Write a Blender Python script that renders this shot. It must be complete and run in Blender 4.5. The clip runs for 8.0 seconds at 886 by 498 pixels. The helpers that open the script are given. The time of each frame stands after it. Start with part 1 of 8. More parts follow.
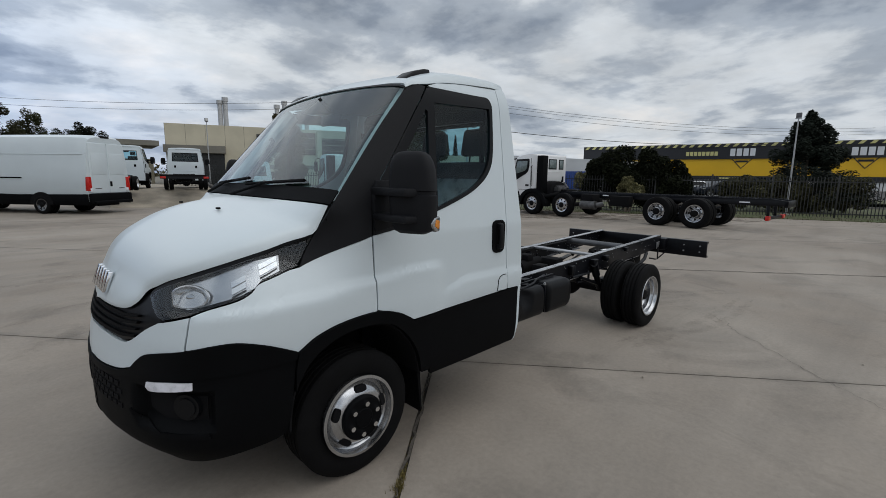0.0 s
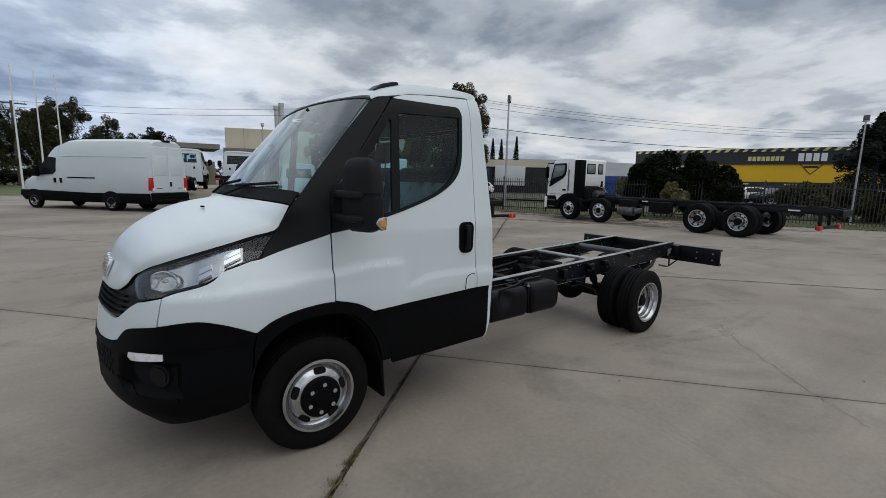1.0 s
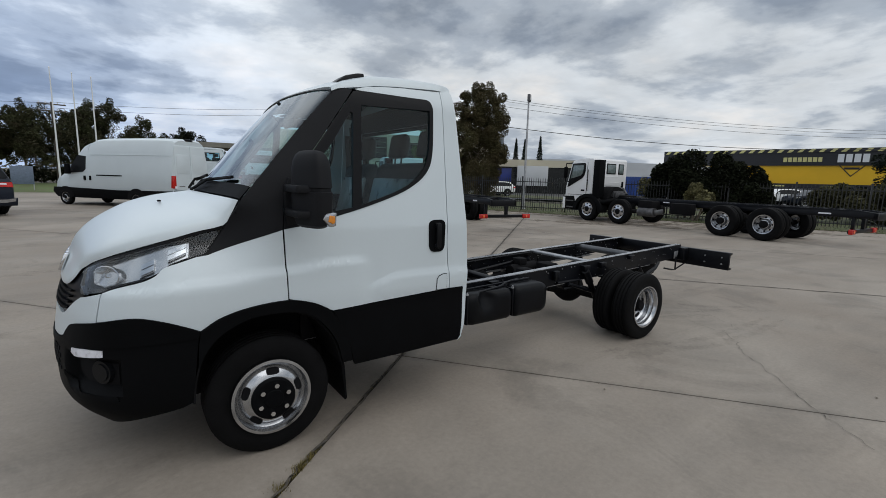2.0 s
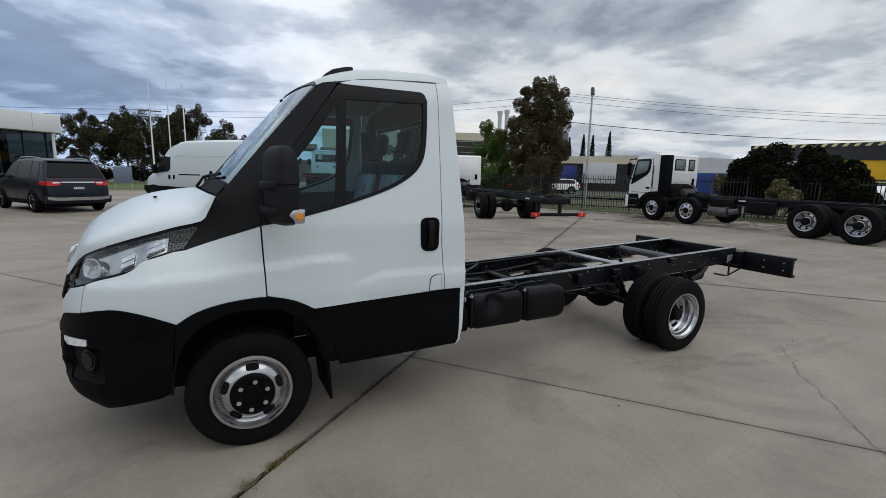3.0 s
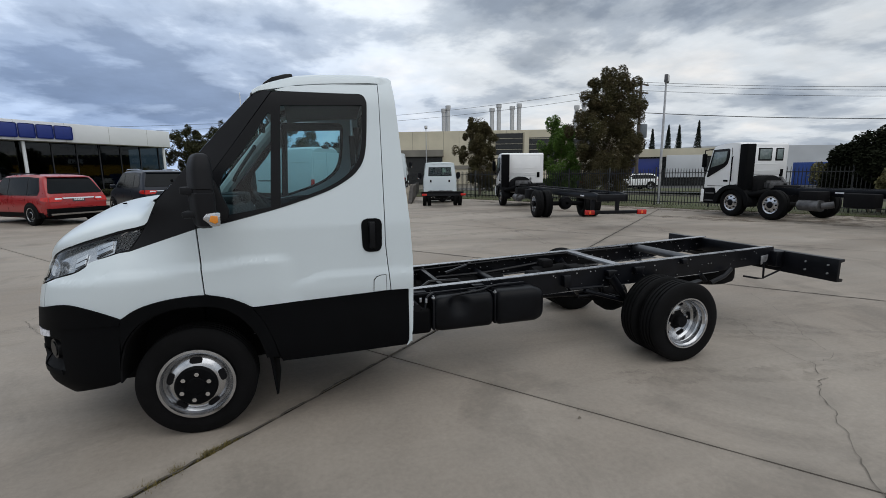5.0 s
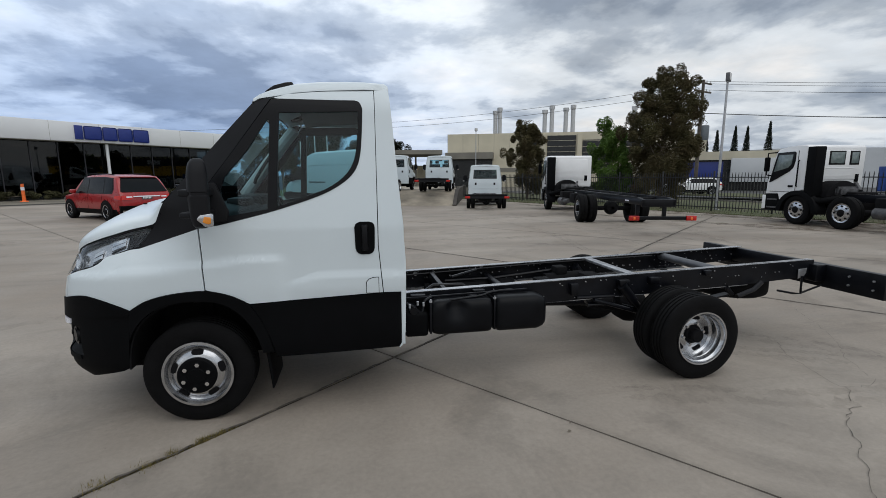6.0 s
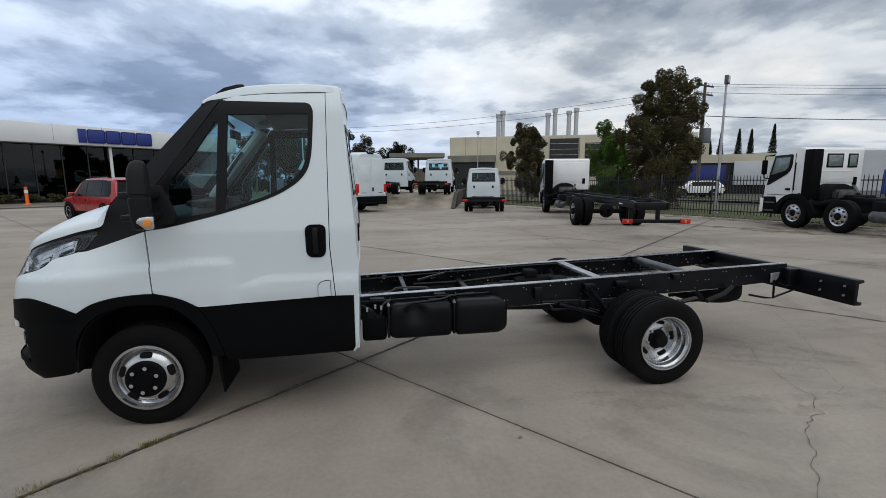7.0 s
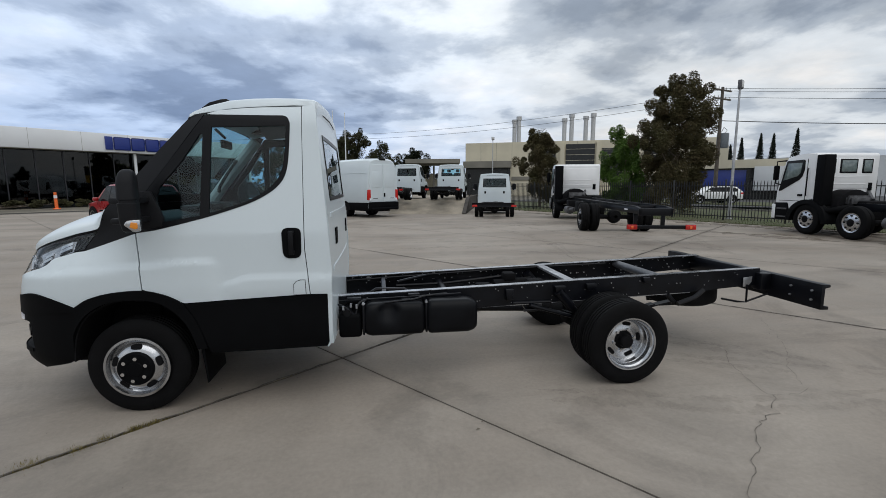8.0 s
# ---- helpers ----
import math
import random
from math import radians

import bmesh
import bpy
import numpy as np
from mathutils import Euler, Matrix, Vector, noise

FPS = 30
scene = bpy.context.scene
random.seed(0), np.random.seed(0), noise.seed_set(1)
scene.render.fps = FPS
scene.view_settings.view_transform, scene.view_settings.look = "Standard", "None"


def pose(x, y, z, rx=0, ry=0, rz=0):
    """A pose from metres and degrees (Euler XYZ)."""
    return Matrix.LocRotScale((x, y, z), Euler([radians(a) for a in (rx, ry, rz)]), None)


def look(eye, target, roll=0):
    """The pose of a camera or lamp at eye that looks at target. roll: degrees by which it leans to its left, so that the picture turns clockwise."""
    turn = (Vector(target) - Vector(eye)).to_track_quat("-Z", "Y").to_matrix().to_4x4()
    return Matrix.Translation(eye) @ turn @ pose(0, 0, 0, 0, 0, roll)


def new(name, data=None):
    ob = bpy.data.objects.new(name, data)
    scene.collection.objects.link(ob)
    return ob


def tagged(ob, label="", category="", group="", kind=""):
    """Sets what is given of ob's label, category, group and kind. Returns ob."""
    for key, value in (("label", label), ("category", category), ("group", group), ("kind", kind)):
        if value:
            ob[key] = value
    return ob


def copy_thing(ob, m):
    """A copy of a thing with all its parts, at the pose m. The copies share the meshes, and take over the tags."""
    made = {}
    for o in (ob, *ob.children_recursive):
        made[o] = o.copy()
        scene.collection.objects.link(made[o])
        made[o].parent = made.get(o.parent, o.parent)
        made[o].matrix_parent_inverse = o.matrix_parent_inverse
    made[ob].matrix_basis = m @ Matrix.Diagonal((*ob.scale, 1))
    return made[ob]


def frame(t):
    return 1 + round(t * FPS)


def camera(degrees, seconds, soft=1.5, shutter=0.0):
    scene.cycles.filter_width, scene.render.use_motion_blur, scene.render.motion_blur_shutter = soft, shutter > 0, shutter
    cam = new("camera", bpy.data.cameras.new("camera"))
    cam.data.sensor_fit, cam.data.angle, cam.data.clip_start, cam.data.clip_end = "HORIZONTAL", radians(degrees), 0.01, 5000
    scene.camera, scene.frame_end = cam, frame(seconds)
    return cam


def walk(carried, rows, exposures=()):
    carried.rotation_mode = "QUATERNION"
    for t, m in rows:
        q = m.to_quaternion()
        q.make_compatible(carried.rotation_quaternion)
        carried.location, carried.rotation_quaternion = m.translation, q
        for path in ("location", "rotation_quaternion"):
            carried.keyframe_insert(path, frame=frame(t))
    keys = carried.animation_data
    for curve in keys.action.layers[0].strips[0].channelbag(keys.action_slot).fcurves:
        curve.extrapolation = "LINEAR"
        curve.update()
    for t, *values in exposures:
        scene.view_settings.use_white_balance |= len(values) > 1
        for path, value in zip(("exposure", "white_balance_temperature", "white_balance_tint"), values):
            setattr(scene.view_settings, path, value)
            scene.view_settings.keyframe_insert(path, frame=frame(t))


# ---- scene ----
import itertools

cam = camera(89.2, 8.0, soft=0.7)
PATH = [
    (0, (-1.27, -1.876, 1.624), (0.119, -0.473, 1.304), 0.7),
    (0.5, (-1.123, -2.106, 1.621), (0.189, -0.628, 1.31), 1.1),
    (1, (-1.012, -2.385, 1.637), (0.225, -0.843, 1.329), 1.2),
    (1.5, (-0.855, -2.483, 1.623), (0.352, -0.918, 1.317), 1.4),
    (3, (-0.156, -2.636, 1.613), (0.753, -0.884, 1.288), 1.2),
    (3.5, (0.054, -2.739, 1.635), (0.825, -0.924, 1.305), 0.5),
    (4, (0.288, -2.742, 1.61), (1.039, -0.918, 1.279), -0.1),
    (4.5, (0.509, -2.762, 1.618), (1.242, -0.93, 1.29), -0.1),
    (5, (0.684, -2.937, 1.617), (1.273, -1.054, 1.289), -0.6),
    (5.2, (0.742, -3.034, 1.634), (1.244, -1.127, 1.301), -0.6),
    (6.5, (1.262, -3.042, 1.629), (1.625, -1.1, 1.32), -0.2),
    (7, (1.417, -3.075, 1.627), (1.771, -1.13, 1.323), -0.2),
    (7.5, (1.605, -3.224, 1.63), (1.937, -1.274, 1.333), -0.1),
    (8, (1.741, -3.331, 1.634), (2.02, -1.37, 1.354), -0.2),
]
walk(cam, [(t, look(eye, target, roll)) for t, eye, target, roll in PATH], [(0.0, -0.42), (1.5, -0.38), (3.0, -0.27), (8.0, -0.22)])

# ---- world, sun, exposure ----
world = bpy.data.worlds.new("overcast_sky")
scene.world = world
world.use_nodes = True
wn, wl = world.node_tree.nodes, world.node_tree.links
wn.clear()


def wnode(kind, **kw):
    n = wn.new(kind)
    for k, v in kw.items():
        if k == "blend_type":
            n.blend_type = v
        elif k == "operation":
            n.operation = v
        elif k == "data_type":
            n.data_type = v
    return n


w_out = wnode("ShaderNodeOutputWorld")
w_bg = wnode("ShaderNodeBackground")
w_sky = wnode("ShaderNodeTexSky")
w_sky.sky_type, w_sky.sun_disc = "NISHITA", False
SUN_EL, SUN_AZ = radians(48), radians(205)
GLOW = (-0.27, 0.87, 0.41)
w_sky.sun_elevation, w_sky.sun_rotation = SUN_EL, SUN_AZ
w_co = wnode("ShaderNodeTexCoord")
w_sep = wnode("ShaderNodeSeparateXYZ")
wl.new(w_co.outputs["Generated"], w_sep.inputs[0])
w_zp = wnode("ShaderNodeMath", operation="MAXIMUM")
wl.new(w_sep.outputs["Z"], w_zp.inputs[0])
w_zp.inputs[1].default_value = 0.0
w_za = wnode("ShaderNodeMath", operation="ADD")
wl.new(w_zp.outputs[0], w_za.inputs[0])
w_za.inputs[1].default_value = 0.17
w_dx = wnode("ShaderNodeMath", operation="DIVIDE")
w_dy = wnode("ShaderNodeMath", operation="DIVIDE")
wl.new(w_sep.outputs["X"], w_dx.inputs[0])
wl.new(w_sep.outputs["Y"], w_dy.inputs[0])
wl.new(w_za.outputs[0], w_dx.inputs[1])
wl.new(w_za.outputs[0], w_dy.inputs[1])
w_vec = wnode("ShaderNodeCombineXYZ")
wl.new(w_dx.outputs[0], w_vec.inputs[0])
wl.new(w_dy.outputs[0], w_vec.inputs[1])
# clouds: large banks, broken by smaller billows
w_n1 = wnode("ShaderNodeTexNoise")
w_n1.inputs["Scale"].default_value = 0.85
w_n1.inputs["Detail"].default_value = 12.0
w_n1.inputs["Roughness"].default_value = 0.55
w_n1.inputs["Distortion"].default_value = 0.12
w_off = wnode("ShaderNodeVectorMath", operation="ADD")
wl.new(w_vec.outputs[0], w_off.inputs[0])
w_off.inputs[1].default_value = (3.7, 1.2, 0.0)
wl.new(w_off.outputs[0], w_n1.inputs["Vector"])
w_n3 = wnode("ShaderNodeTexNoise")
w_n3.inputs["Scale"].default_value = 0.36
w_n3.inputs["Detail"].default_value = 3.0
wl.new(w_off.outputs[0], w_n3.inputs["Vector"])
w_sum = wnode("ShaderNodeMath", operation="MULTIPLY_ADD")
wl.new(w_n3.outputs["Fac"], w_sum.inputs[0])
w_sum.inputs[1].default_value = 0.55
wl.new(w_n1.outputs["Fac"], w_sum.inputs[2])
w_r1 = wnode("ShaderNodeValToRGB")
w_r1.color_ramp.interpolation = "EASE"
stops = ((0.57, (0.32, 0.38, 0.47, 1)), (0.98, (1.27, 1.30, 1.33, 1)), (0.68, (0.50, 0.565, 0.65, 1)), (0.81, (0.82, 0.875, 0.93, 1)))
for e, (p, c) in zip((w_r1.color_ramp.elements[0], w_r1.color_ramp.elements[1], w_r1.color_ramp.elements.new(0.70), w_r1.color_ramp.elements.new(0.81)), stops):
    e.position, e.color = p, c
# billows lit from one side
w_of2 = wnode("ShaderNodeVectorMath", operation="ADD")
wl.new(w_off.outputs[0], w_of2.inputs[0])
w_of2.inputs[1].default_value = (0.08, -0.17, 0.0)
w_n4 = wnode("ShaderNodeTexNoise")
for k in ("Scale", "Detail", "Roughness", "Distortion"):
    w_n4.inputs[k].default_value = w_n1.inputs[k].default_value
wl.new(w_of2.outputs[0], w_n4.inputs["Vector"])
w_dif = wnode("ShaderNodeMath", operation="SUBTRACT")
wl.new(w_n1.outputs["Fac"], w_dif.inputs[0])
wl.new(w_n4.outputs["Fac"], w_dif.inputs[1])
w_sm2 = wnode("ShaderNodeMath", operation="MULTIPLY_ADD")
wl.new(w_dif.outputs[0], w_sm2.inputs[0])
w_sm2.inputs[1].default_value = 0.60
wl.new(w_sum.outputs[0], w_sm2.inputs[2])
wl.new(w_sm2.outputs[0], w_r1.inputs["Fac"])
# brighter overhead, as under any overcast
w_el = wnode("ShaderNodeMapRange")
w_el.interpolation_type = "SMOOTHSTEP"
for k, v in (("From Min", 0.30), ("From Max", 0.80), ("To Min", 1.0), ("To Max", 1.18)):
    w_el.inputs[k].default_value = v
wl.new(w_zp.outputs[0], w_el.inputs["Value"])
# thinner, brighter cloud high in the west
w_gd = wnode("ShaderNodeVectorMath", operation="DOT_PRODUCT")
wl.new(w_co.outputs["Generated"], w_gd.inputs[0])
w_gd.inputs[1].default_value = GLOW
w_gr = wnode("ShaderNodeMapRange")
for k, v in (("From Min", 0.72), ("From Max", 1.0), ("To Min", 0.0), ("To Max", 0.58)):
    w_gr.inputs[k].default_value = v
wl.new(w_gd.outputs["Value"], w_gr.inputs["Value"])
w_ea = wnode("ShaderNodeMath", operation="ADD")
wl.new(w_el.outputs[0], w_ea.inputs[0])
wl.new(w_gr.outputs[0], w_ea.inputs[1])
# small ragged billows over the banks
w_n5 = wnode("ShaderNodeTexNoise")
w_n5.inputs["Scale"].default_value = 2.6
w_n5.inputs["Detail"].default_value = 8.0
w_n5.inputs["Roughness"].default_value = 0.60
wl.new(w_off.outputs[0], w_n5.inputs["Vector"])
w_bl = wnode("ShaderNodeMapRange")
for k, v in (("From Min", 0.35), ("From Max", 0.65), ("To Min", 0.90), ("To Max", 1.07)):
    w_bl.inputs[k].default_value = v
wl.new(w_n5.outputs["Fac"], w_bl.inputs["Value"])
w_eb = wnode("ShaderNodeMath", operation="MULTIPLY")
wl.new(w_ea.outputs[0], w_eb.inputs[0])
wl.new(w_bl.outputs[0], w_eb.inputs[1])
w_up = wnode("ShaderNodeVectorMath", operation="SCALE")
wl.new(w_r1.outputs["Color"], w_up.inputs[0])
wl.new(w_eb.outputs[0], w_up.inputs["Scale"])
# blue rain cloud low in the north-west
w_dot = wnode("ShaderNodeVectorMath", operation="DOT_PRODUCT")
wl.new(w_co.outputs["Generated"], w_dot.inputs[0])
w_dot.inputs[1].default_value = (-0.50, 0.86, -0.75)
w_dr = wnode("ShaderNodeMapRange")
for k, v in (("From Min", 0.45), ("From Max", 1.0), ("To Min", 0.0), ("To Max", 0.90)):
    w_dr.inputs[k].default_value = v
wl.new(w_dot.outputs["Value"], w_dr.inputs["Value"])
w_nw = wnode("ShaderNodeMix", data_type="RGBA", blend_type="MULTIPLY")
wl.new(w_dr.outputs[0], w_nw.inputs["Factor"])
wl.new(w_up.outputs[0], w_nw.inputs["A"])
w_nw.inputs["B"].default_value = (0.37, 0.50, 0.74, 1)
# thin places in the cloud where blue shows
w_n2 = wnode("ShaderNodeTexNoise")
w_n2.inputs["Scale"].default_value = 0.45
w_n2.inputs["Detail"].default_value = 5.0
wl.new(w_vec.outputs[0], w_n2.inputs["Vector"])
w_r2 = wnode("ShaderNodeValToRGB")
w_r2.color_ramp.elements[0].position, w_r2.color_ramp.elements[0].color = 0.58, (0, 0, 0, 1)
w_r2.color_ramp.elements[1].position, w_r2.color_ramp.elements[1].color = 0.74, (0.3, 0.3, 0.3, 1)
wl.new(w_n2.outputs["Fac"], w_r2.inputs["Fac"])
w_skys = wnode("ShaderNodeMix", data_type="RGBA", blend_type="MULTIPLY")
w_skys.inputs["Factor"].default_value = 1.0
wl.new(w_sky.outputs[0], w_skys.inputs["A"])
w_skys.inputs["B"].default_value = (0.09, 0.09, 0.09, 1)
w_mix = wnode("ShaderNodeMix", data_type="RGBA", blend_type="MIX")
wl.new(w_r2.outputs["Color"], w_mix.inputs["Factor"])
wl.new(w_nw.outputs["Result"], w_mix.inputs["A"])
wl.new(w_skys.outputs["Result"], w_mix.inputs["B"])
wl.new(w_mix.outputs["Result"], w_bg.inputs["Color"])
w_bg.inputs["Strength"].default_value = 1.0
wl.new(w_bg.outputs[0], w_out.inputs[0])

sun = new("sun", bpy.data.lights.new("sun", "SUN"))
sun.data.energy, sun.data.angle, sun.data.color = 1.05, radians(65), (1.0, 0.98, 0.95)
sun.matrix_world = look((3, -9, 16), (0, 0, 0))

# ---- materials ----


def mat(name, color, rough=0.5, metal=0.0, scale=8.0, vary=0.12, bump=0.0, bscale=60.0, spec=0.5, coat=0.0, rvary=0.12, rand=0.0, second=None, wear=0.0):
    m = bpy.data.materials.new(name)
    m.use_nodes = True
    nt = m.node_tree
    n, l = nt.nodes, nt.links
    b = n["Principled BSDF"]
    b.inputs["Metallic"].default_value = metal
    b.inputs["Specular IOR Level"].default_value = spec
    if coat:
        b.inputs["Coat Weight"].default_value = coat
        b.inputs["Coat Roughness"].default_value = 0.06
    co = n.new("ShaderNodeTexCoord")
    a = n.new("ShaderNodeTexNoise")
    a.inputs["Scale"].default_value = scale
    a.inputs["Detail"].default_value = 6
    l.new(co.outputs["Object"], a.inputs["Vector"])
    fine = n.new("ShaderNodeTexNoise")
    fine.inputs["Scale"].default_value = bscale
    fine.inputs["Detail"].default_value = 4
    l.new(co.outputs["Object"], fine.inputs["Vector"])
    dark = [max(0.0, c * (1 - vary)) for c in color]
    lite = [min(1.0, c * (1 + vary)) for c in color]
    if second:
        dark = second
    mx = n.new("ShaderNodeMix")
    mx.data_type = "RGBA"
    mx.inputs["A"].default_value = (*dark, 1)
    mx.inputs["B"].default_value = (*lite, 1)
    rp = n.new("ShaderNodeMapRange")
    rp.inputs["From Min"].default_value, rp.inputs["From Max"].default_value = 0.34, 0.66
    l.new(a.outputs["Fac"], rp.inputs["Value"])
    l.new(rp.outputs[0], mx.inputs["Factor"])
    col = mx.outputs["Result"]
    m2 = n.new("ShaderNodeMix")
    m2.data_type, m2.blend_type = "RGBA", "MULTIPLY"
    m2.inputs["Factor"].default_value = min(1.0, vary * 2)
    rf = n.new("ShaderNodeMapRange")
    rf.inputs["From Min"].default_value, rf.inputs["From Max"].default_value = 0.3, 0.7
    rf.inputs["To Min"].default_value, rf.inputs["To Max"].default_value = 0.75, 1.0
    l.new(fine.outputs["Fac"], rf.inputs["Value"])
    l.new(col, m2.inputs["A"])
    l.new(rf.outputs[0], m2.inputs["B"])
    col = m2.outputs["Result"]
    if rand:
        oi = n.new("ShaderNodeObjectInfo")
        rr = n.new("ShaderNodeMapRange")
        rr.inputs["To Min"].default_value, rr.inputs["To Max"].default_value = 1 - rand, 1 + rand
        l.new(oi.outputs["Random"], rr.inputs["Value"])
        m3 = n.new("ShaderNodeVectorMath")
        m3.operation = "SCALE"
        l.new(col, m3.inputs[0])
        l.new(rr.outputs[0], m3.inputs["Scale"])
        col = m3.outputs[0]
    l.new(col, b.inputs["Base Color"])
    ro = n.new("ShaderNodeMapRange")
    ro.inputs["To Min"].default_value = max(0.02, rough - rvary)
    ro.inputs["To Max"].default_value = min(1.0, rough + rvary)
    l.new(a.outputs["Fac"], ro.inputs["Value"])
    l.new(ro.outputs[0], b.inputs["Roughness"])
    if bump:
        bp = n.new("ShaderNodeBump")
        bp.inputs["Strength"].default_value = bump
        bp.inputs["Distance"].default_value = 0.004
        l.new(fine.outputs["Fac"], bp.inputs["Height"])
        l.new(bp.outputs[0], b.inputs["Normal"])
    return m


def glass(name, tint, face=0.05, gloss=(0.92, 0.95, 0.97), rough=0.02):
    """A thin clear pane: face is how much it mirrors when seen square on."""
    m = bpy.data.materials.new(name)
    m.use_nodes = True
    n, l = m.node_tree.nodes, m.node_tree.links
    n.clear()
    out, mix = n.new("ShaderNodeOutputMaterial"), n.new("ShaderNodeMixShader")
    tr, gl, lw = n.new("ShaderNodeBsdfTransparent"), n.new("ShaderNodeBsdfGlossy"), n.new("ShaderNodeLayerWeight")
    tr.inputs["Color"].default_value = (*tint, 1)
    gl.inputs["Color"].default_value = (*gloss, 1)
    gl.inputs["Roughness"].default_value = rough
    lw.inputs["Blend"].default_value = 0.5
    pw, ma = n.new("ShaderNodeMath"), n.new("ShaderNodeMath")
    pw.operation, ma.operation = "POWER", "MULTIPLY_ADD"
    pw.inputs[1].default_value = 5.0
    ma.inputs[1].default_value, ma.inputs[2].default_value = 1 - face, face
    l.new(lw.outputs["Facing"], pw.inputs[0])
    l.new(pw.outputs[0], ma.inputs[0])
    l.new(ma.outputs[0], mix.inputs[0])
    l.new(tr.outputs[0], mix.inputs[1])
    l.new(gl.outputs[0], mix.inputs[2])
    l.new(mix.outputs[0], out.inputs[0])
    return m


WHITE = mat("white_vehicle_paint", (0.600, 0.668, 0.704), 0.32, scale=1.4, vary=0.02, coat=0.18, rvary=0.04)
BLACKP = mat("black_textured_plastic", (0.003, 0.0033, 0.004), 0.60, scale=5, vary=0.15, bump=0.12, bscale=500, rvary=0.06, spec=0.065)
PILLARP = mat("dark_grey_moulded_plastic", (0.011, 0.0115, 0.0135), 0.58, scale=5, vary=0.12, bump=0.06, bscale=160, rvary=0.05, spec=0.14)
GLOSSB = mat("gloss_black_trim", (0.006, 0.0065, 0.008), 0.34, scale=4, vary=0.1, rvary=0.04, spec=0.16)
RUBBER = mat("tyre_rubber", (0.005, 0.005, 0.0055), 0.75, scale=9, vary=0.25, bump=0.2, bscale=220, spec=0.10)
FRAME = mat("black_chassis_paint", (0.004, 0.0046, 0.007), 0.36, scale=7, vary=0.3, bump=0.15, bscale=90, spec=0.22)
FRAMETOP = mat("worn_galvanised_steel", (0.42, 0.43, 0.45), 0.35, 0.7, scale=12, vary=0.25, bump=0.1, bscale=80)
STEEL = mat("silver_wheel_paint", (0.50, 0.51, 0.53), 0.22, 0.95, scale=10, vary=0.12, rvary=0.08)
CHROME = mat("bright_metal", (0.75, 0.76, 0.78), 0.12, 1.0, scale=10, vary=0.05)
# for dark underbody parts, and for shade painted into hollows
DARKIN = mat("dark_parts_and_deep_shade", (0.005, 0.005, 0.006), 0.85, scale=6, vary=0.3, spec=0.15)
INTER = mat("dark_grey_interior_plastic", (0.022, 0.023, 0.026), 0.65, scale=6, vary=0.15, bscale=60, spec=0.25)
INTERL = mat("light_grey_headlining", (0.12, 0.125, 0.13), 0.85, scale=6, vary=0.1)
TRIML = mat("pale_grey_pillar_trim", (0.48, 0.50, 0.50), 0.7, scale=6, vary=0.06)
SEATM = mat("dark_seat_fabric", (0.028, 0.029, 0.033), 0.85, scale=9, vary=0.3, bump=0.2, bscale=160)
FILMM = mat("clear_plastic_seat_cover", (0.22, 0.23, 0.24), 0.30, scale=9, vary=0.3, bump=0.3, bscale=14)
GLASS = glass("clear_vehicle_glass", (0.50, 0.70, 0.735), 0.03)
TANKM = mat("black_moulded_plastic", (0.005, 0.0055, 0.007), 0.38, scale=6, vary=0.2, bump=0.06, bscale=200, spec=0.12)
# pale metal colour stands in for sky reflected on the rail flanges
FLANGE = mat("sky_bright_flange_steel", (0.40, 0.41, 0.43), 0.28, 0.75, scale=9, vary=0.3, rvary=0.08)
SCREENG = glass("windscreen_glass", (0.60, 0.78, 0.80), 0.075)
LENS = glass("clear_lamp_lens", (0.92, 0.94, 0.95), 0.05)
REFL = mat("lamp_reflector", (0.55, 0.56, 0.58), 0.20, 0.9, scale=20, vary=0.04)
AMBER = mat("amber_lens", (0.75, 0.26, 0.03), 0.2, scale=20, vary=0.2)
REDL = mat("red_lamp_lens", (0.50, 0.016, 0.012), 0.2, scale=20, vary=0.2)
ORANGE = mat("orange_plastic", (0.85, 0.16, 0.03), 0.4, scale=9, vary=0.15)
WHITEL = mat("white_reflector", (0.75, 0.76, 0.82), 0.3, scale=20, vary=0.1)

# ---- mesh tools ----


def finish(bm, me_name, material, sharp=35):
    bmesh.ops.recalc_face_normals(bm, faces=bm.faces)
    return finish_raw(bm, me_name, material, sharp)


def finish_raw(bm, me_name, material, sharp=35):
    me = bpy.data.meshes.new(me_name)
    for f in bm.faces:
        f.smooth = True
    bm.to_mesh(me)
    bm.free()
    me.set_sharp_from_angle(angle=radians(sharp))
    me.materials.append(material)
    return me


def part(name, bm, material, parent, label="", sharp=35, raw=False):
    me = finish_raw(bm, name, material, sharp) if raw else finish(bm, name, material, sharp)
    ob = new(name, me)
    ob.parent = parent
    if label:
        ob["label"] = label
    return ob


def thing(name, label, category, m=None, group="", kind=""):
    ob = new(name)
    ob.empty_display_size = 0.2
    if m is not None:
        ob.matrix_basis = m
    return tagged(ob, label, category, group, kind)


def solid(name, bm, material, label, category, group="", kind="", m=None, sharp=35):
    ob = new(name, finish(bm, name, material, sharp))
    if m is not None:
        ob.matrix_basis = m
    return tagged(ob, label, category, group, kind)


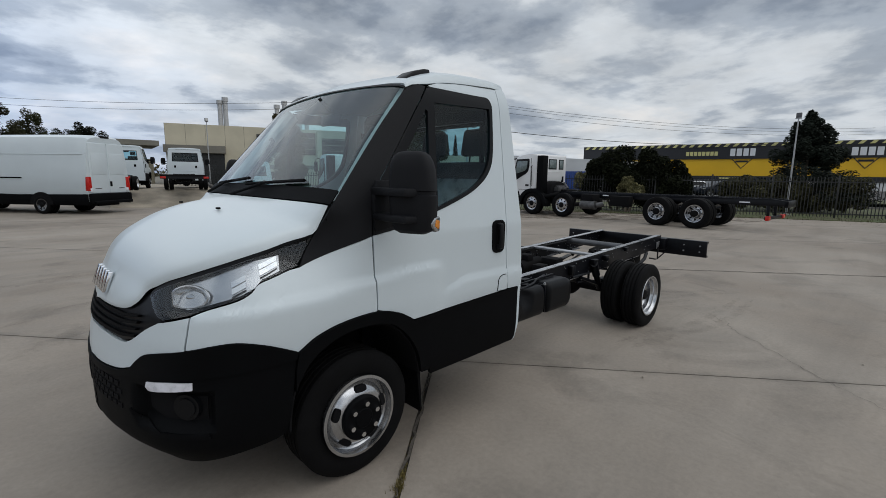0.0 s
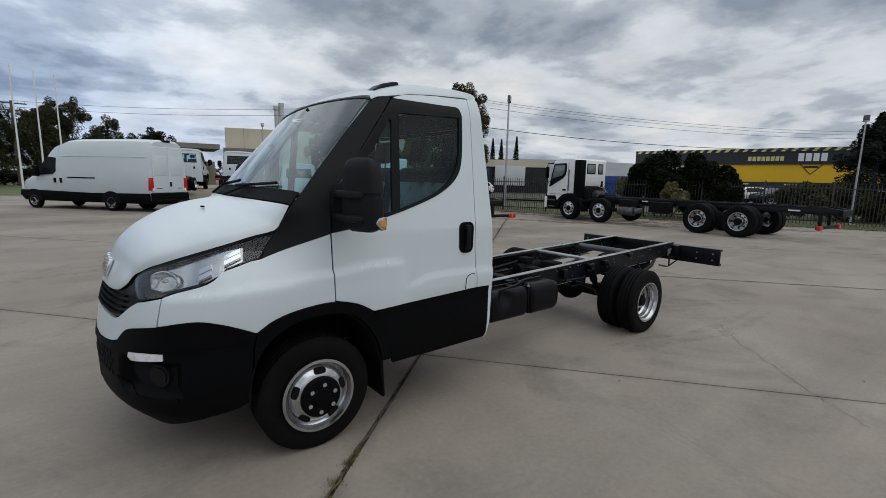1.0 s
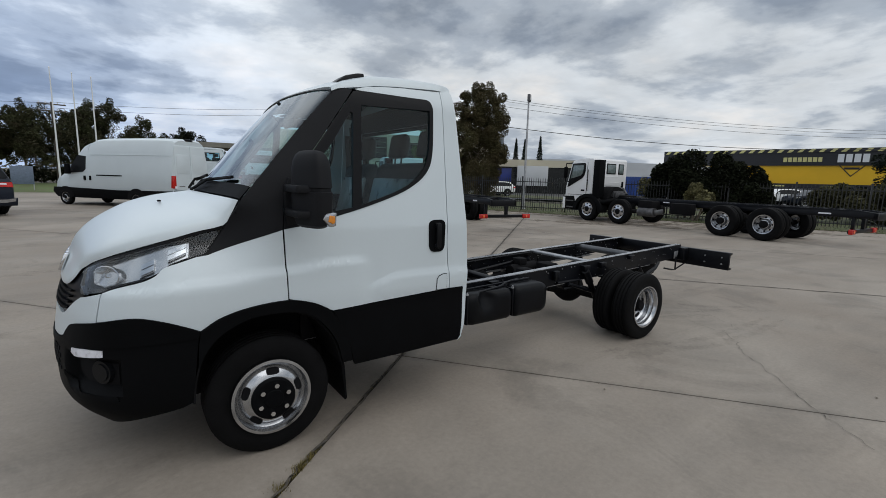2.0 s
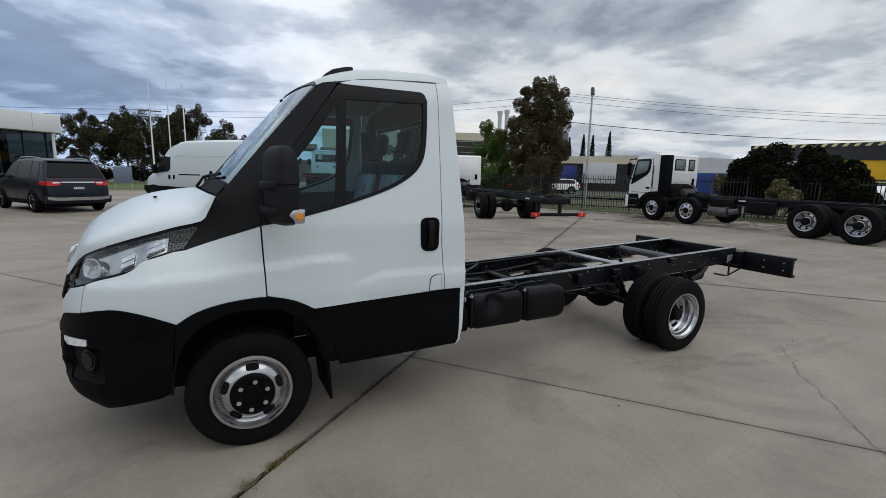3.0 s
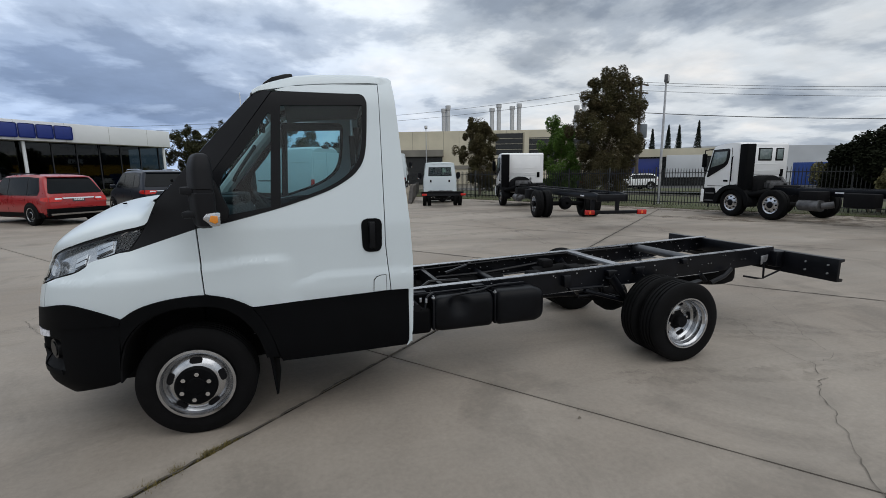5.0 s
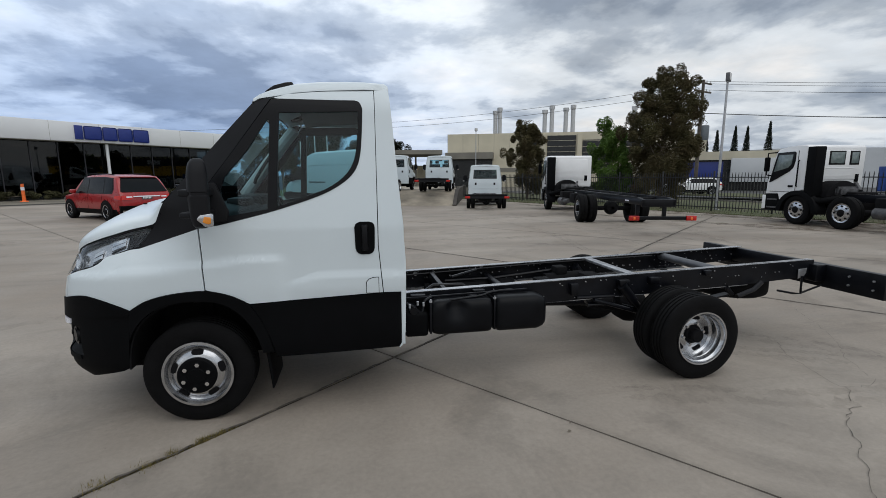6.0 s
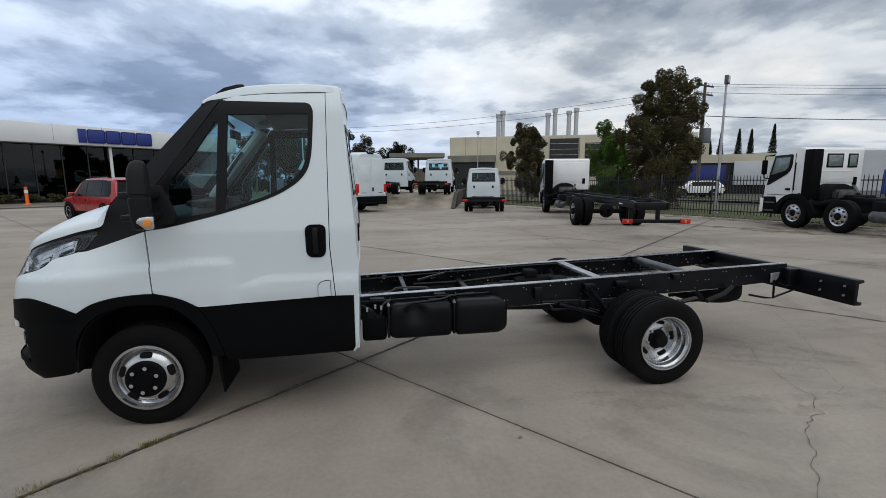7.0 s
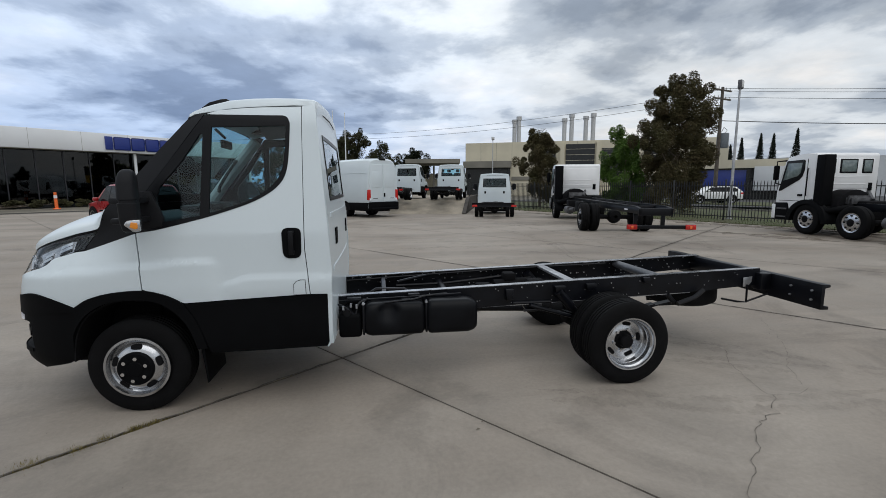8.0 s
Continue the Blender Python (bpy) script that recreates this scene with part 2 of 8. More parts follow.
def box(bm, x0, x1, y0, y1, z0, z1, bev=0.0, seg=2):
    v = [bm.verts.new((x, y, z)) for x in (x0, x1) for y in (y0, y1) for z in (z0, z1)]
    fs = [bm.faces.new([v[i] for i in q]) for q in ((0, 1, 3, 2), (4, 6, 7, 5), (0, 4, 5, 1), (2, 3, 7, 6), (0, 2, 6, 4), (1, 5, 7, 3))]
    if bev:
        es = {e for f in fs for e in f.edges}
        bmesh.ops.bevel(bm, geom=list(es), offset=bev, segments=seg, affect="EDGES", profile=0.5)
    return v


def cyl(bm, p0, p1, r, seg=14, r2=None, caps=True):
    p0, p1 = Vector(p0), Vector(p1)
    r2 = r if r2 is None else r2
    q = (p1 - p0).to_track_quat("Z", "Y").to_matrix()
    rings = []
    for p, rr in ((p0, r), (p1, r2)):
        rings.append([bm.verts.new(p + q @ Vector((rr * math.cos(2 * math.pi * i / seg), rr * math.sin(2 * math.pi * i / seg), 0))) for i in range(seg)])
    for i in range(seg):
        bm.faces.new((rings[0][i], rings[0][(i + 1) % seg], rings[1][(i + 1) % seg], rings[1][i]))
    if caps:
        bm.faces.new(rings[0][::-1])
        bm.faces.new(rings[1])


def pipe(bm, pts, r, seg=8):
    """One unbroken round tube through pts."""
    P = [Vector(p) for p in pts]
    rings, side = [], None
    for k, p in enumerate(P):
        d = (P[min(k + 1, len(P) - 1)] - P[max(k - 1, 0)]).normalized()
        if side is None:
            side = d.cross(Vector((0, 0, 1)))
            side = side if side.length > 1e-3 else d.cross(Vector((1, 0, 0)))
        side = (side - d * side.dot(d)).normalized()
        up = d.cross(side)
        rings.append([bm.verts.new(p + (side * math.cos(2 * math.pi * i / seg) + up * math.sin(2 * math.pi * i / seg)) * r) for i in range(seg)])
    for a, b in zip(rings, rings[1:]):
        for i in range(seg):
            bm.faces.new((a[i], a[(i + 1) % seg], b[(i + 1) % seg], b[i]))
    bm.faces.new(rings[0][::-1])
    bm.faces.new(rings[-1])


def lathe(bm, prof, centre, axis="y", seg=40, closed=False):
    """prof: (radius, along). Turned round an axis through centre."""
    c = Vector(centre)
    rings = []
    for r, a in prof:
        ring = []
        for i in range(seg):
            t = 2 * math.pi * i / seg
            u, w = r * math.cos(t), r * math.sin(t)
            ring.append(bm.verts.new(c + (Vector((u, a, w)) if axis == "y" else Vector((u, w, a)) if axis == "z" else Vector((a, u, w)))))
        rings.append(ring)
    pairs = list(zip(rings, rings[1:])) + ([(rings[-1], rings[0])] if closed else [])
    for a, b in pairs:
        for i in range(seg):
            bm.faces.new((a[i], a[(i + 1) % seg], b[(i + 1) % seg], b[i]))
    return rings


def prism(bm, pts, d0, d1, axis="y", bev=0.0, seg=2):
    """Polygon pts in the plane across axis, pulled from d0 to d1."""
    def at(p, d):
        return (p[0], d, p[1]) if axis == "y" else (d, p[0], p[1]) if axis == "x" else (p[0], p[1], d)
    a = [bm.verts.new(at(p, d0)) for p in pts]
    b = [bm.verts.new(at(p, d1)) for p in pts]
    n = len(pts)
    fs = [bm.faces.new(a[::-1]), bm.faces.new(b)]
    for i in range(n):
        fs.append(bm.faces.new((a[i], a[(i + 1) % n], b[(i + 1) % n], b[i])))
    if bev:
        bmesh.ops.bevel(bm, geom=list({e for f in fs for e in f.edges}), offset=bev, segments=seg, affect="EDGES", profile=0.5)


def spline(pts, n=6):
    """A smooth open curve through pts."""
    P = [np.array(p, float) for p in pts]
    P = [2 * P[0] - P[1]] + P + [2 * P[-1] - P[-2]]
    out = []
    for i in range(1, len(P) - 2):
        for k in range(n):
            t = k / n
            out.append(tuple(0.5 * ((2 * P[i]) + (P[i + 1] - P[i - 1]) * t + (2 * P[i - 1] - 5 * P[i] + 4 * P[i + 1] - P[i + 2]) * t * t + (3 * P[i] - P[i - 1] - 3 * P[i + 1] + P[i + 2]) * t ** 3)))
    out.append(tuple(P[-2]))
    return out


def ease(a, b, t):
    t = min(1.0, max(0.0, (t - a) / (b - a)))
    return t * t * (3 - 2 * t)


def interp(x, pts):
    return float(np.interp(x, [p[0] for p in pts], [p[1] for p in pts]))


def thicken(bm, t):
    """Gives an open sheet a back, t metres behind it against the normals."""
    bm.normal_update()
    faces = list(bm.faces)
    back = {v: bm.verts.new(v.co - v.normal * t) for v in list(bm.verts)}
    edges = [e for e in bm.edges if len(e.link_faces) == 1]
    for f in faces:
        bm.faces.new([back[v] for v in reversed(f.verts)])
    for e in edges:
        f = e.link_faces[0]
        a, b = e.verts
        for lp in f.loops:
            if lp.edge == e:
                a, b = lp.vert, lp.link_loop_next.vert
        bm.faces.new((b, a, back[a], back[b]))


def sheet(polys, fn, step=0.05, off=0.0, thick=0.012, mirror=None):
    """Flat polygons cut into a grid and laid on the surface fn(s, z)."""
    bm = bmesh.new()
    for poly in polys:
        vs = [bm.verts.new((p[0], p[1], 0)) for p in poly]
        f = bm.faces.new(vs)
        f.normal_update()
        if f.normal.z < 0:
            f.normal_flip()
    bmesh.ops.triangulate(bm, faces=bm.faces, ngon_method="EAR_CLIP")
    xs, ys = [v.co.x for v in bm.verts], [v.co.y for v in bm.verts]
    for lo, hi, ax in ((min(xs), max(xs), 0), (min(ys), max(ys), 1)):
        k = math.ceil((lo + 1e-4) / step)
        while k * step < hi - 1e-4:
            co = (k * step, 0, 0) if ax == 0 else (0, k * step, 0)
            no = (1, 0, 0) if ax == 0 else (0, 1, 0)
            bmesh.ops.bisect_plane(bm, geom=bm.verts[:] + bm.edges[:] + bm.faces[:], dist=1e-5, plane_co=co, plane_no=no)
            k += 1
    bmesh.ops.remove_doubles(bm, verts=bm.verts, dist=1e-4)
    norm, e = {}, 0.004
    for v in bm.verts:
        q, w = v.co.x, v.co.y
        du, dv = fn(q + e, w) - fn(q - e, w), fn(q, w + e) - fn(q, w - e)
        nn = du.cross(dv)
        norm[v] = nn.normalized() if nn.length > 1e-9 else Vector((0, -1, 0))
        v.co = fn(q, w) + norm[v] * off
    if thick:
        faces, edges = list(bm.faces), [ed for ed in bm.edges if len(ed.link_faces) == 1]
        back = {v: bm.verts.new(v.co - norm[v] * thick) for v in list(bm.verts)}
        for f in faces:
            bm.faces.new([back[v] for v in reversed(f.verts)])
        for ed in edges:
            f = ed.link_faces[0]
            for lp in f.loops:
                if lp.edge == ed:
                    a_, b_ = lp.vert, lp.link_loop_next.vert
            bm.faces.new((b_, a_, back[a_], back[b_]))
    if mirror is not None:
        for v in bm.verts:
            v.co.y = 2 * mirror - v.co.y
        bmesh.ops.reverse_faces(bm, faces=bm.faces)
    return bm


def ring_loft(bm, rings, cap=True):
    g = [[bm.verts.new(p) for p in r] for r in rings]
    n = len(g[0])
    for a, b in zip(g, g[1:]):
        for i in range(n):
            bm.faces.new((a[i], a[(i + 1) % n], b[(i + 1) % n], b[i]))
    if cap:
        bm.faces.new(g[0][::-1])
        bm.faces.new(g[-1])


def loft(rows, thick=0.0, flip=False):
    """A sheet through rows of points."""
    bm = bmesh.new()
    rows = [r[::-1] for r in rows] if flip else rows
    g = [[bm.verts.new(p) for p in r] for r in rows]
    for a, b in zip(g, g[1:]):
        for i in range(len(a) - 1):
            bm.faces.new((a[i], a[i + 1], b[i + 1], b[i]))
    bmesh.ops.remove_doubles(bm, verts=bm.verts, dist=1e-5)
    if thick:
        thicken(bm, thick)
    return bm

# ---- yard: concrete slabs with open joints over one sheet of ground ----

AX = Vector((0.7605, 0.6493))
AY = Vector((-0.6280, 0.7782))
CROSS = Vector((1.36, 0.885))
PITCH = 4.63


def concrete_mat():
    m = bpy.data.materials.new("weathered_concrete")
    m.use_nodes = True
    n, l = m.node_tree.nodes, m.node_tree.links
    b = n["Principled BSDF"]
    co = n.new("ShaderNodeNewGeometry")

    def noise_node(scale, detail=6, rough=0.55, stretch=None, dist=0.0):
        t = n.new("ShaderNodeTexNoise")
        t.inputs["Scale"].default_value, t.inputs["Detail"].default_value, t.inputs["Roughness"].default_value = scale, detail, rough
        t.inputs["Distortion"].default_value = dist
        if stretch:
            mp = n.new("ShaderNodeMapping")
            mp.inputs["Rotation"].default_value = (0, 0, radians(stretch[0]))
            mp.inputs["Scale"].default_value = (stretch[1], 1, 1)
            l.new(co.outputs["Position"], mp.inputs["Vector"])
            l.new(mp.outputs[0], t.inputs["Vector"])
        else:
            l.new(co.outputs["Position"], t.inputs["Vector"])
        return t

    def rng(t, a, b_, c, d):
        r = n.new("ShaderNodeMapRange")
        for k, v in zip(("From Min", "From Max", "To Min", "To Max"), (a, b_, c, d)):
            r.inputs[k].default_value = v
        l.new(t.outputs["Fac"], r.inputs["Value"])
        return r.outputs[0]

    def mul(a, fac):
        x = n.new("ShaderNodeVectorMath")
        x.operation = "SCALE"
        l.new(a, x.inputs[0])
        l.new(fac, x.inputs["Scale"])
        return x.outputs[0]
    big, mid_, fine, speck = noise_node(0.35, 5), noise_node(1.9, 7, 0.6), noise_node(28, 5, 0.7), noise_node(170, 2, 0.6)
    streak = noise_node(0.5, 6, 0.6, (37, 0.16), 0.6)
    cr = n.new("ShaderNodeMix")
    cr.data_type = "RGBA"
    cr.inputs["A"].default_value = (0.240, 0.205, 0.170, 1)
    cr.inputs["B"].default_value = (0.305, 0.270, 0.231, 1)
    l.new(rng(big, 0.35, 0.65, 0, 1), cr.inputs["Factor"])
    c = mul(cr.outputs["Result"], rng(mid_, 0.32, 0.68, 0.90, 1.06))
    c = mul(c, rng(streak, 0.44, 0.62, 1.04, 0.82))
    c = mul(c, rng(fine, 0.3, 0.7, 0.90, 1.08))
    c = mul(c, rng(speck, 0.3, 0.42, 0.88, 1.0))
    blot = noise_node(0.8, 9, 0.66, None, 0.8)
    c = mul(c, rng(blot, 0.53, 0.68, 1.0, 0.76))
    drip = noise_node(1.6, 8, 0.7, (-53, 0.10), 0.3)
    c = mul(c, rng(drip, 0.60, 0.74, 1.0, 0.82))
    grit = noise_node(75, 3, 0.8)
    c = mul(c, rng(grit, 0.58, 0.70, 1.0, 1.10))
    # dirt gathered along the joints
    for ax, pitch, wide, low in ((Vector((AY.y, -AY.x)), PITCH * 0.9985, 0.09, 0.76), (Vector((-AX.y, AX.x)), 0.0, 0.16, 0.70)):
        dt = n.new("ShaderNodeVectorMath")
        dt.operation = "DOT_PRODUCT"
        l.new(co.outputs["Position"], dt.inputs[0])
        dt.inputs[1].default_value = (ax.x, ax.y, 0)
        sh = n.new("ShaderNodeMath")
        sh.operation = "SUBTRACT"
        l.new(dt.outputs["Value"], sh.inputs[0])
        sh.inputs[1].default_value = CROSS.dot(ax)
        d_ = sh
        if pitch:
            d_ = n.new("ShaderNodeMath")
            d_.operation = "PINGPONG"
            l.new(sh.outputs[0], d_.inputs[0])
            d_.inputs[1].default_value = pitch / 2
        ab = n.new("ShaderNodeMath")
        ab.operation = "ABSOLUTE"
        l.new(d_.outputs[0], ab.inputs[0])
        jit = n.new("ShaderNodeMath")
        jit.operation = "MULTIPLY_ADD"
        l.new(mid_.outputs["Fac"], jit.inputs[0])
        jit.inputs[1].default_value = wide * 2.4
        l.new(ab.outputs[0], jit.inputs[2])
        fr = n.new("ShaderNodeMapRange")
        for k, v in zip(("From Min", "From Max", "To Min", "To Max"), (wide * 0.9, wide * 2.0, low, 1.0)):
            fr.inputs[k].default_value = v
        l.new(jit.outputs[0], fr.inputs["Value"])
        c = mul(c, fr.outputs[0])
    oi = n.new("ShaderNodeObjectInfo")
    r = n.new("ShaderNodeMapRange")
    r.inputs["To Min"].default_value, r.inputs["To Max"].default_value = 0.95, 1.05
    l.new(oi.outputs["Random"], r.inputs["Value"])
    c = mul(c, r.outputs[0])
    l.new(c, b.inputs["Base Color"])
    l.new(rng(mid_, 0.3, 0.7, 0.62, 0.85), b.inputs["Roughness"])
    b.inputs["Specular IOR Level"].default_value = 0.35
    bp = n.new("ShaderNodeBump")
    bp.inputs["Strength"].default_value, bp.inputs["Distance"].default_value = 0.35, 0.003
    l.new(fine.outputs["Fac"], bp.inputs["Height"])
    l.new(bp.outputs[0], b.inputs["Normal"])
    return m


CONC = concrete_mat()
EARTH = mat("dry_ground", (0.16, 0.145, 0.115), 0.9, scale=0.3, vary=0.3)
JOINT = mat("dirt_in_joints", (0.030, 0.026, 0.021), 0.95, scale=6, vary=0.4, bump=0.4, bscale=60)
bm = bmesh.new()
for q in (((-1500, -1500), (1500, -1500), (1500, 1500), (-1500, 1500)),):
    bm.faces.new([bm.verts.new((x, y, -0.03)) for x, y in q])
tagged(new("ground", finish(bm, "ground", EARTH)), "flat dry ground reaching the horizon", "ground", kind="structure")



def yard(a, b):
    p = CROSS + AX * a + AY * b
    return p.x, p.y


floor = tagged(new("pavement"), "grey weathered concrete yard with open joints", "pavement", kind="structure")
for i in range(-6, 8):
    a0, a1 = i * PITCH + 0.008, (i + 1) * PITCH - 0.008
    for b0, b1 in ((-34, -0.016), (0.016, 13.0), (13.012, 34.0)):
        pts = [yard(a0, b0), yard(a1, b0), yard(a1, b1), yard(a0, b1)]
        bm = bmesh.new()
        vs = [bm.verts.new((*p, 0)) for p in pts]
        bm.faces.new(vs)
        bot = [bm.verts.new((*p, -0.02)) for p in pts]
        for k in range(4):
            bm.faces.new((vs[k], bot[k], bot[(k + 1) % 4], vs[(k + 1) % 4]))
        part("slab", bm, CONC, floor)
bm = bmesh.new()
bm.faces.new([bm.verts.new((*yard(a, b), -0.012)) for a, b in ((-30, -36), (38, -36), (38, 36), (-30, 36))])
part("joint_bed", bm, JOINT, floor, "dirt in the joints")

CRACK = mat("crack_line", (0.085, 0.074, 0.062), 0.95, scale=30, vary=0.3)


def crack(pts, w, seed):
    rnd = random.Random(seed)
    line = []
    for p, q in zip(pts, pts[1:]):
        n = max(2, int(math.dist(p, q) / 0.05))
        for k in range(n):
            t = k / n
            line.append((p[0] + (q[0] - p[0]) * t + rnd.uniform(-0.016, 0.016), p[1] + (q[1] - p[1]) * t + rnd.uniform(-0.016, 0.016)))
    line.append(pts[-1])
    bm = bmesh.new()
    prev = None
    for i, p in enumerate(line):
        a, b = line[max(0, i - 1)], line[min(len(line) - 1, i + 1)]
        d = Vector((b[0] - a[0], b[1] - a[1])).normalized()
        ww = w * rnd.uniform(0.15, 0.6)
        v = [bm.verts.new((p[0] - d.y * ww, p[1] + d.x * ww, 0.006)), bm.verts.new((p[0] + d.y * ww, p[1] - d.x * ww, 0.006))]
        if prev:
            bm.faces.new((prev[0], prev[1], v[1], v[0]))
        prev = v
    part("crack", bm, CRACK, floor, "thin crack in the slab")


crack([(4.77, -0.42), (4.58, -0.58), (4.55, -0.66), (4.38, -0.72), (4.21, -0.84), (4.11, -0.96), (4.06, -1.03), (3.89, -1.15), (3.83, -1.25), (3.70, -1.35), (3.42, -1.62), (3.1, -2.0)], 0.0045, 1)
crack([(4.77, -0.42), (4.72, -0.34), (4.77, -0.2), (4.84, 0.01), (4.93, 0.25), (5.11, 0.5)], 0.003, 2)
crack([(4.77, -0.42), (4.98, -0.42), (5.15, -0.34)], 0.0025, 3)
crack([(5.16, -0.27), (5.3, -0.05), (5.4, 0.1), (5.63, 0.33), (5.93, 0.7), (6.35, 1.4)], 0.0025, 4)
crack([(-2.6, 4.4), (-2.2, 4.0), (-2.4, 3.2), (-2.0, 2.6)], 0.005, 5)

# broken edges along the old joint
for k in range(16):
    a0 = -7.0 + k * 1.3
    crack([yard(a0, 0.012 - 0.02 * (k % 2)), yard(a0 + 0.6, -0.010), yard(a0 + 1.35, 0.010)], 0.030 if k > 6 else 0.020, 100 + k)

for k in range(12):
    b0 = -9.0 + k * 1.2
    crack([yard(PITCH - 0.008, b0), yard(PITCH + 0.008, b0 + 0.6), yard(PITCH - 0.004, b0 + 1.25)], 0.026, 180 + k)

# faint curved tyre scuffs on the slabs
def stain(name, color, cover, scale):
    """A thin broken film of dirt over the slab."""
    m = mat(name, color, 0.9, scale=scale, vary=0.3, bscale=40)
    n, l = m.node_tree.nodes, m.node_tree.links
    b, out = n["Principled BSDF"], n["Material Output"]
    tr, mx = n.new("ShaderNodeBsdfTransparent"), n.new("ShaderNodeMixShader")
    g, t1, r = n.new("ShaderNodeNewGeometry"), n.new("ShaderNodeTexNoise"), n.new("ShaderNodeMapRange")
    t1.inputs["Scale"].default_value, t1.inputs["Detail"].default_value, t1.inputs["Roughness"].default_value = scale, 8.0, 0.7
    l.new(g.outputs["Position"], t1.inputs["Vector"])
    for k, v in (("From Min", 0.40), ("From Max", 0.68), ("To Min", 0.0), ("To Max", cover)):
        r.inputs[k].default_value = v
    l.new(t1.outputs["Fac"], r.inputs["Value"])
    l.new(r.outputs[0], mx.inputs[0])
    l.new(tr.outputs[0], mx.inputs[1])
    l.new(b.outputs[0], mx.inputs[2])
    l.new(mx.outputs[0], out.inputs[0])
    return m


LAYER = itertools.count()
SCUFF = stain("tyre_scuff", (0.10, 0.088, 0.076), 0.17, 5.0)
SCUFF2 = stain("damp_stain", (0.11, 0.095, 0.078), 0.17, 3.0)


def scuff(pts, w, seed, material=SCUFF):
    rnd = random.Random(seed)
    zs = 0.0010 + 0.00006 * next(LAYER)
    line = spline(pts, 14)
    bm = bmesh.new()
    prev = None
    for i, p in enumerate(line):
        a, b = line[max(0, i - 1)], line[min(len(line) - 1, i + 1)]
        d = Vector((b[0] - a[0], b[1] - a[1])).normalized()
        k = min(1.0, i / 8, (len(line) - 1 - i) / 8)
        w0, w1 = w * k * rnd.uniform(0.15, 0.6), w * k * rnd.uniform(0.15, 0.6)
        v = [bm.verts.new((p[0] - d.y * w0, p[1] + d.x * w0, zs)), bm.verts.new((p[0] + d.y * w1, p[1] - d.x * w1, zs))]
        if prev:
            bm.faces.new((prev[0], prev[1], v[1], v[0]))
        prev = v
    part("tyre_scuff", bm, material, floor, "faint dark tyre scuff")


for k, pts in enumerate(([(2.9, -0.20), (3.48, -0.33), (3.84, -0.44), (4.19, -0.55), (4.65, -0.61), (5.12, -0.64), (6.0, -0.62)], [(4.6, 0.95), (4.86, 0.72), (5.11, 0.5), (5.37, 0.32), (5.56, 0.1), (5.81, -0.09), (6.3, -0.4)], [(4.35, 0.42), (4.72, 0.23), (5.1, 0.07), (5.33, -0.05)])):
    scuff(pts, 0.16, 30 + k)
    scuff([(x + 0.06, y + 0.16) for x, y in pts], 0.12, 34 + k)
for k, (dx, w) in enumerate(((0, 0.03), (0.16, 0.02), (1.5, 0.03), (1.68, 0.02), (3.4, 0.025))):
    scuff([(6.0 + dx, 6.0), (6.5 + dx, 9.0), (6.2 + dx, 12.5), (4.8 + dx, 17.0)], w * 7, 40 + k)
for k, (x, y, an, ln, w) in enumerate(((-1.5, 4.5, 0.5, 3.5, 0.30), (-4.0, 6.0, 0.3, 5.0, 0.40), (7.5, 4.5, 2.2, 4.0, 0.35), (1.0, 8.0, 0.1, 7.0, 0.55), (8.5, 9.5, 0.6, 5.0, 0.50), (-3.5, 2.0, 0.6, 4.0, 0.25), (3.0, 13.0, 0.3, 8.0, 0.8), (10.0, 6.0, 1.2, 6.0, 0.6))):
    c_, s_ = math.cos(an), math.sin(an)
    scuff([(x, y), (x + c_ * ln * 0.35 - s_ * 0.1, y + s_ * ln * 0.35 + c_ * 0.1), (x + c_ * ln * 0.7, y + s_ * ln * 0.7), (x + c_ * ln - s_ * 0.2, y + s_ * ln + c_ * 0.2)], w, 60 + k, SCUFF2)

# weeds and dirt along the old joint
GRASSB = mat("dry_weed", (0.17, 0.135, 0.04), 0.8, scale=40, vary=0.4)
bm = bmesh.new()
rnd = random.Random(8)
for i in range(900):
    a = rnd.choice((rnd.uniform(-3.2, 6), rnd.gauss(-1.65, 0.06), rnd.gauss(-1.9, 0.35)))
    b = rnd.gauss(0, 0.010)
    x, y = yard(a, b)
    h = rnd.uniform(0.004, 0.016) * (2.2 if abs(a + 1.65) < 0.1 else 1)
    an = rnd.uniform(0, 6.28)
    dx, dy = math.cos(an), math.sin(an)
    le = rnd.uniform(0, 0.018)
    bm.faces.new([bm.verts.new(p) for p in ((x - dy * 0.002, y + dx * 0.002, -0.01), (x + dy * 0.002, y - dx * 0.002, -0.01), (x + dx * le, y + dy * le, h))])
for i in range(420):
    cx, cy, sp = rnd.choice(((-0.06, -0.32, 0.035), (0.07, -0.20, 0.022), (-0.17, -0.42, 0.05), (-0.34, -0.55, 0.06)))
    x, y = cx + rnd.gauss(0, sp * 0.78), cy + rnd.gauss(0, sp * 0.62)
    an, le, h = rnd.uniform(0, 6.28), rnd.uniform(0.005, 0.028), rnd.uniform(0.006, 0.030)
    dx, dy = math.cos(an), math.sin(an)
    bm.faces.new([bm.verts.new(p) for p in ((x - dy * 0.002, y + dx * 0.002, -0.01), (x + dy * 0.002, y - dx * 0.002, -0.01), (x + dx * le, y + dy * le, h))])
tagged(new("joint_weeds", finish(bm, "joint_weeds", GRASSB)), "sparse dry weeds growing in a joint", "weeds", kind="stuff")
LITTER = mat("dry_leaf", (0.13, 0.11, 0.085), 0.9, scale=20, vary=0.3)
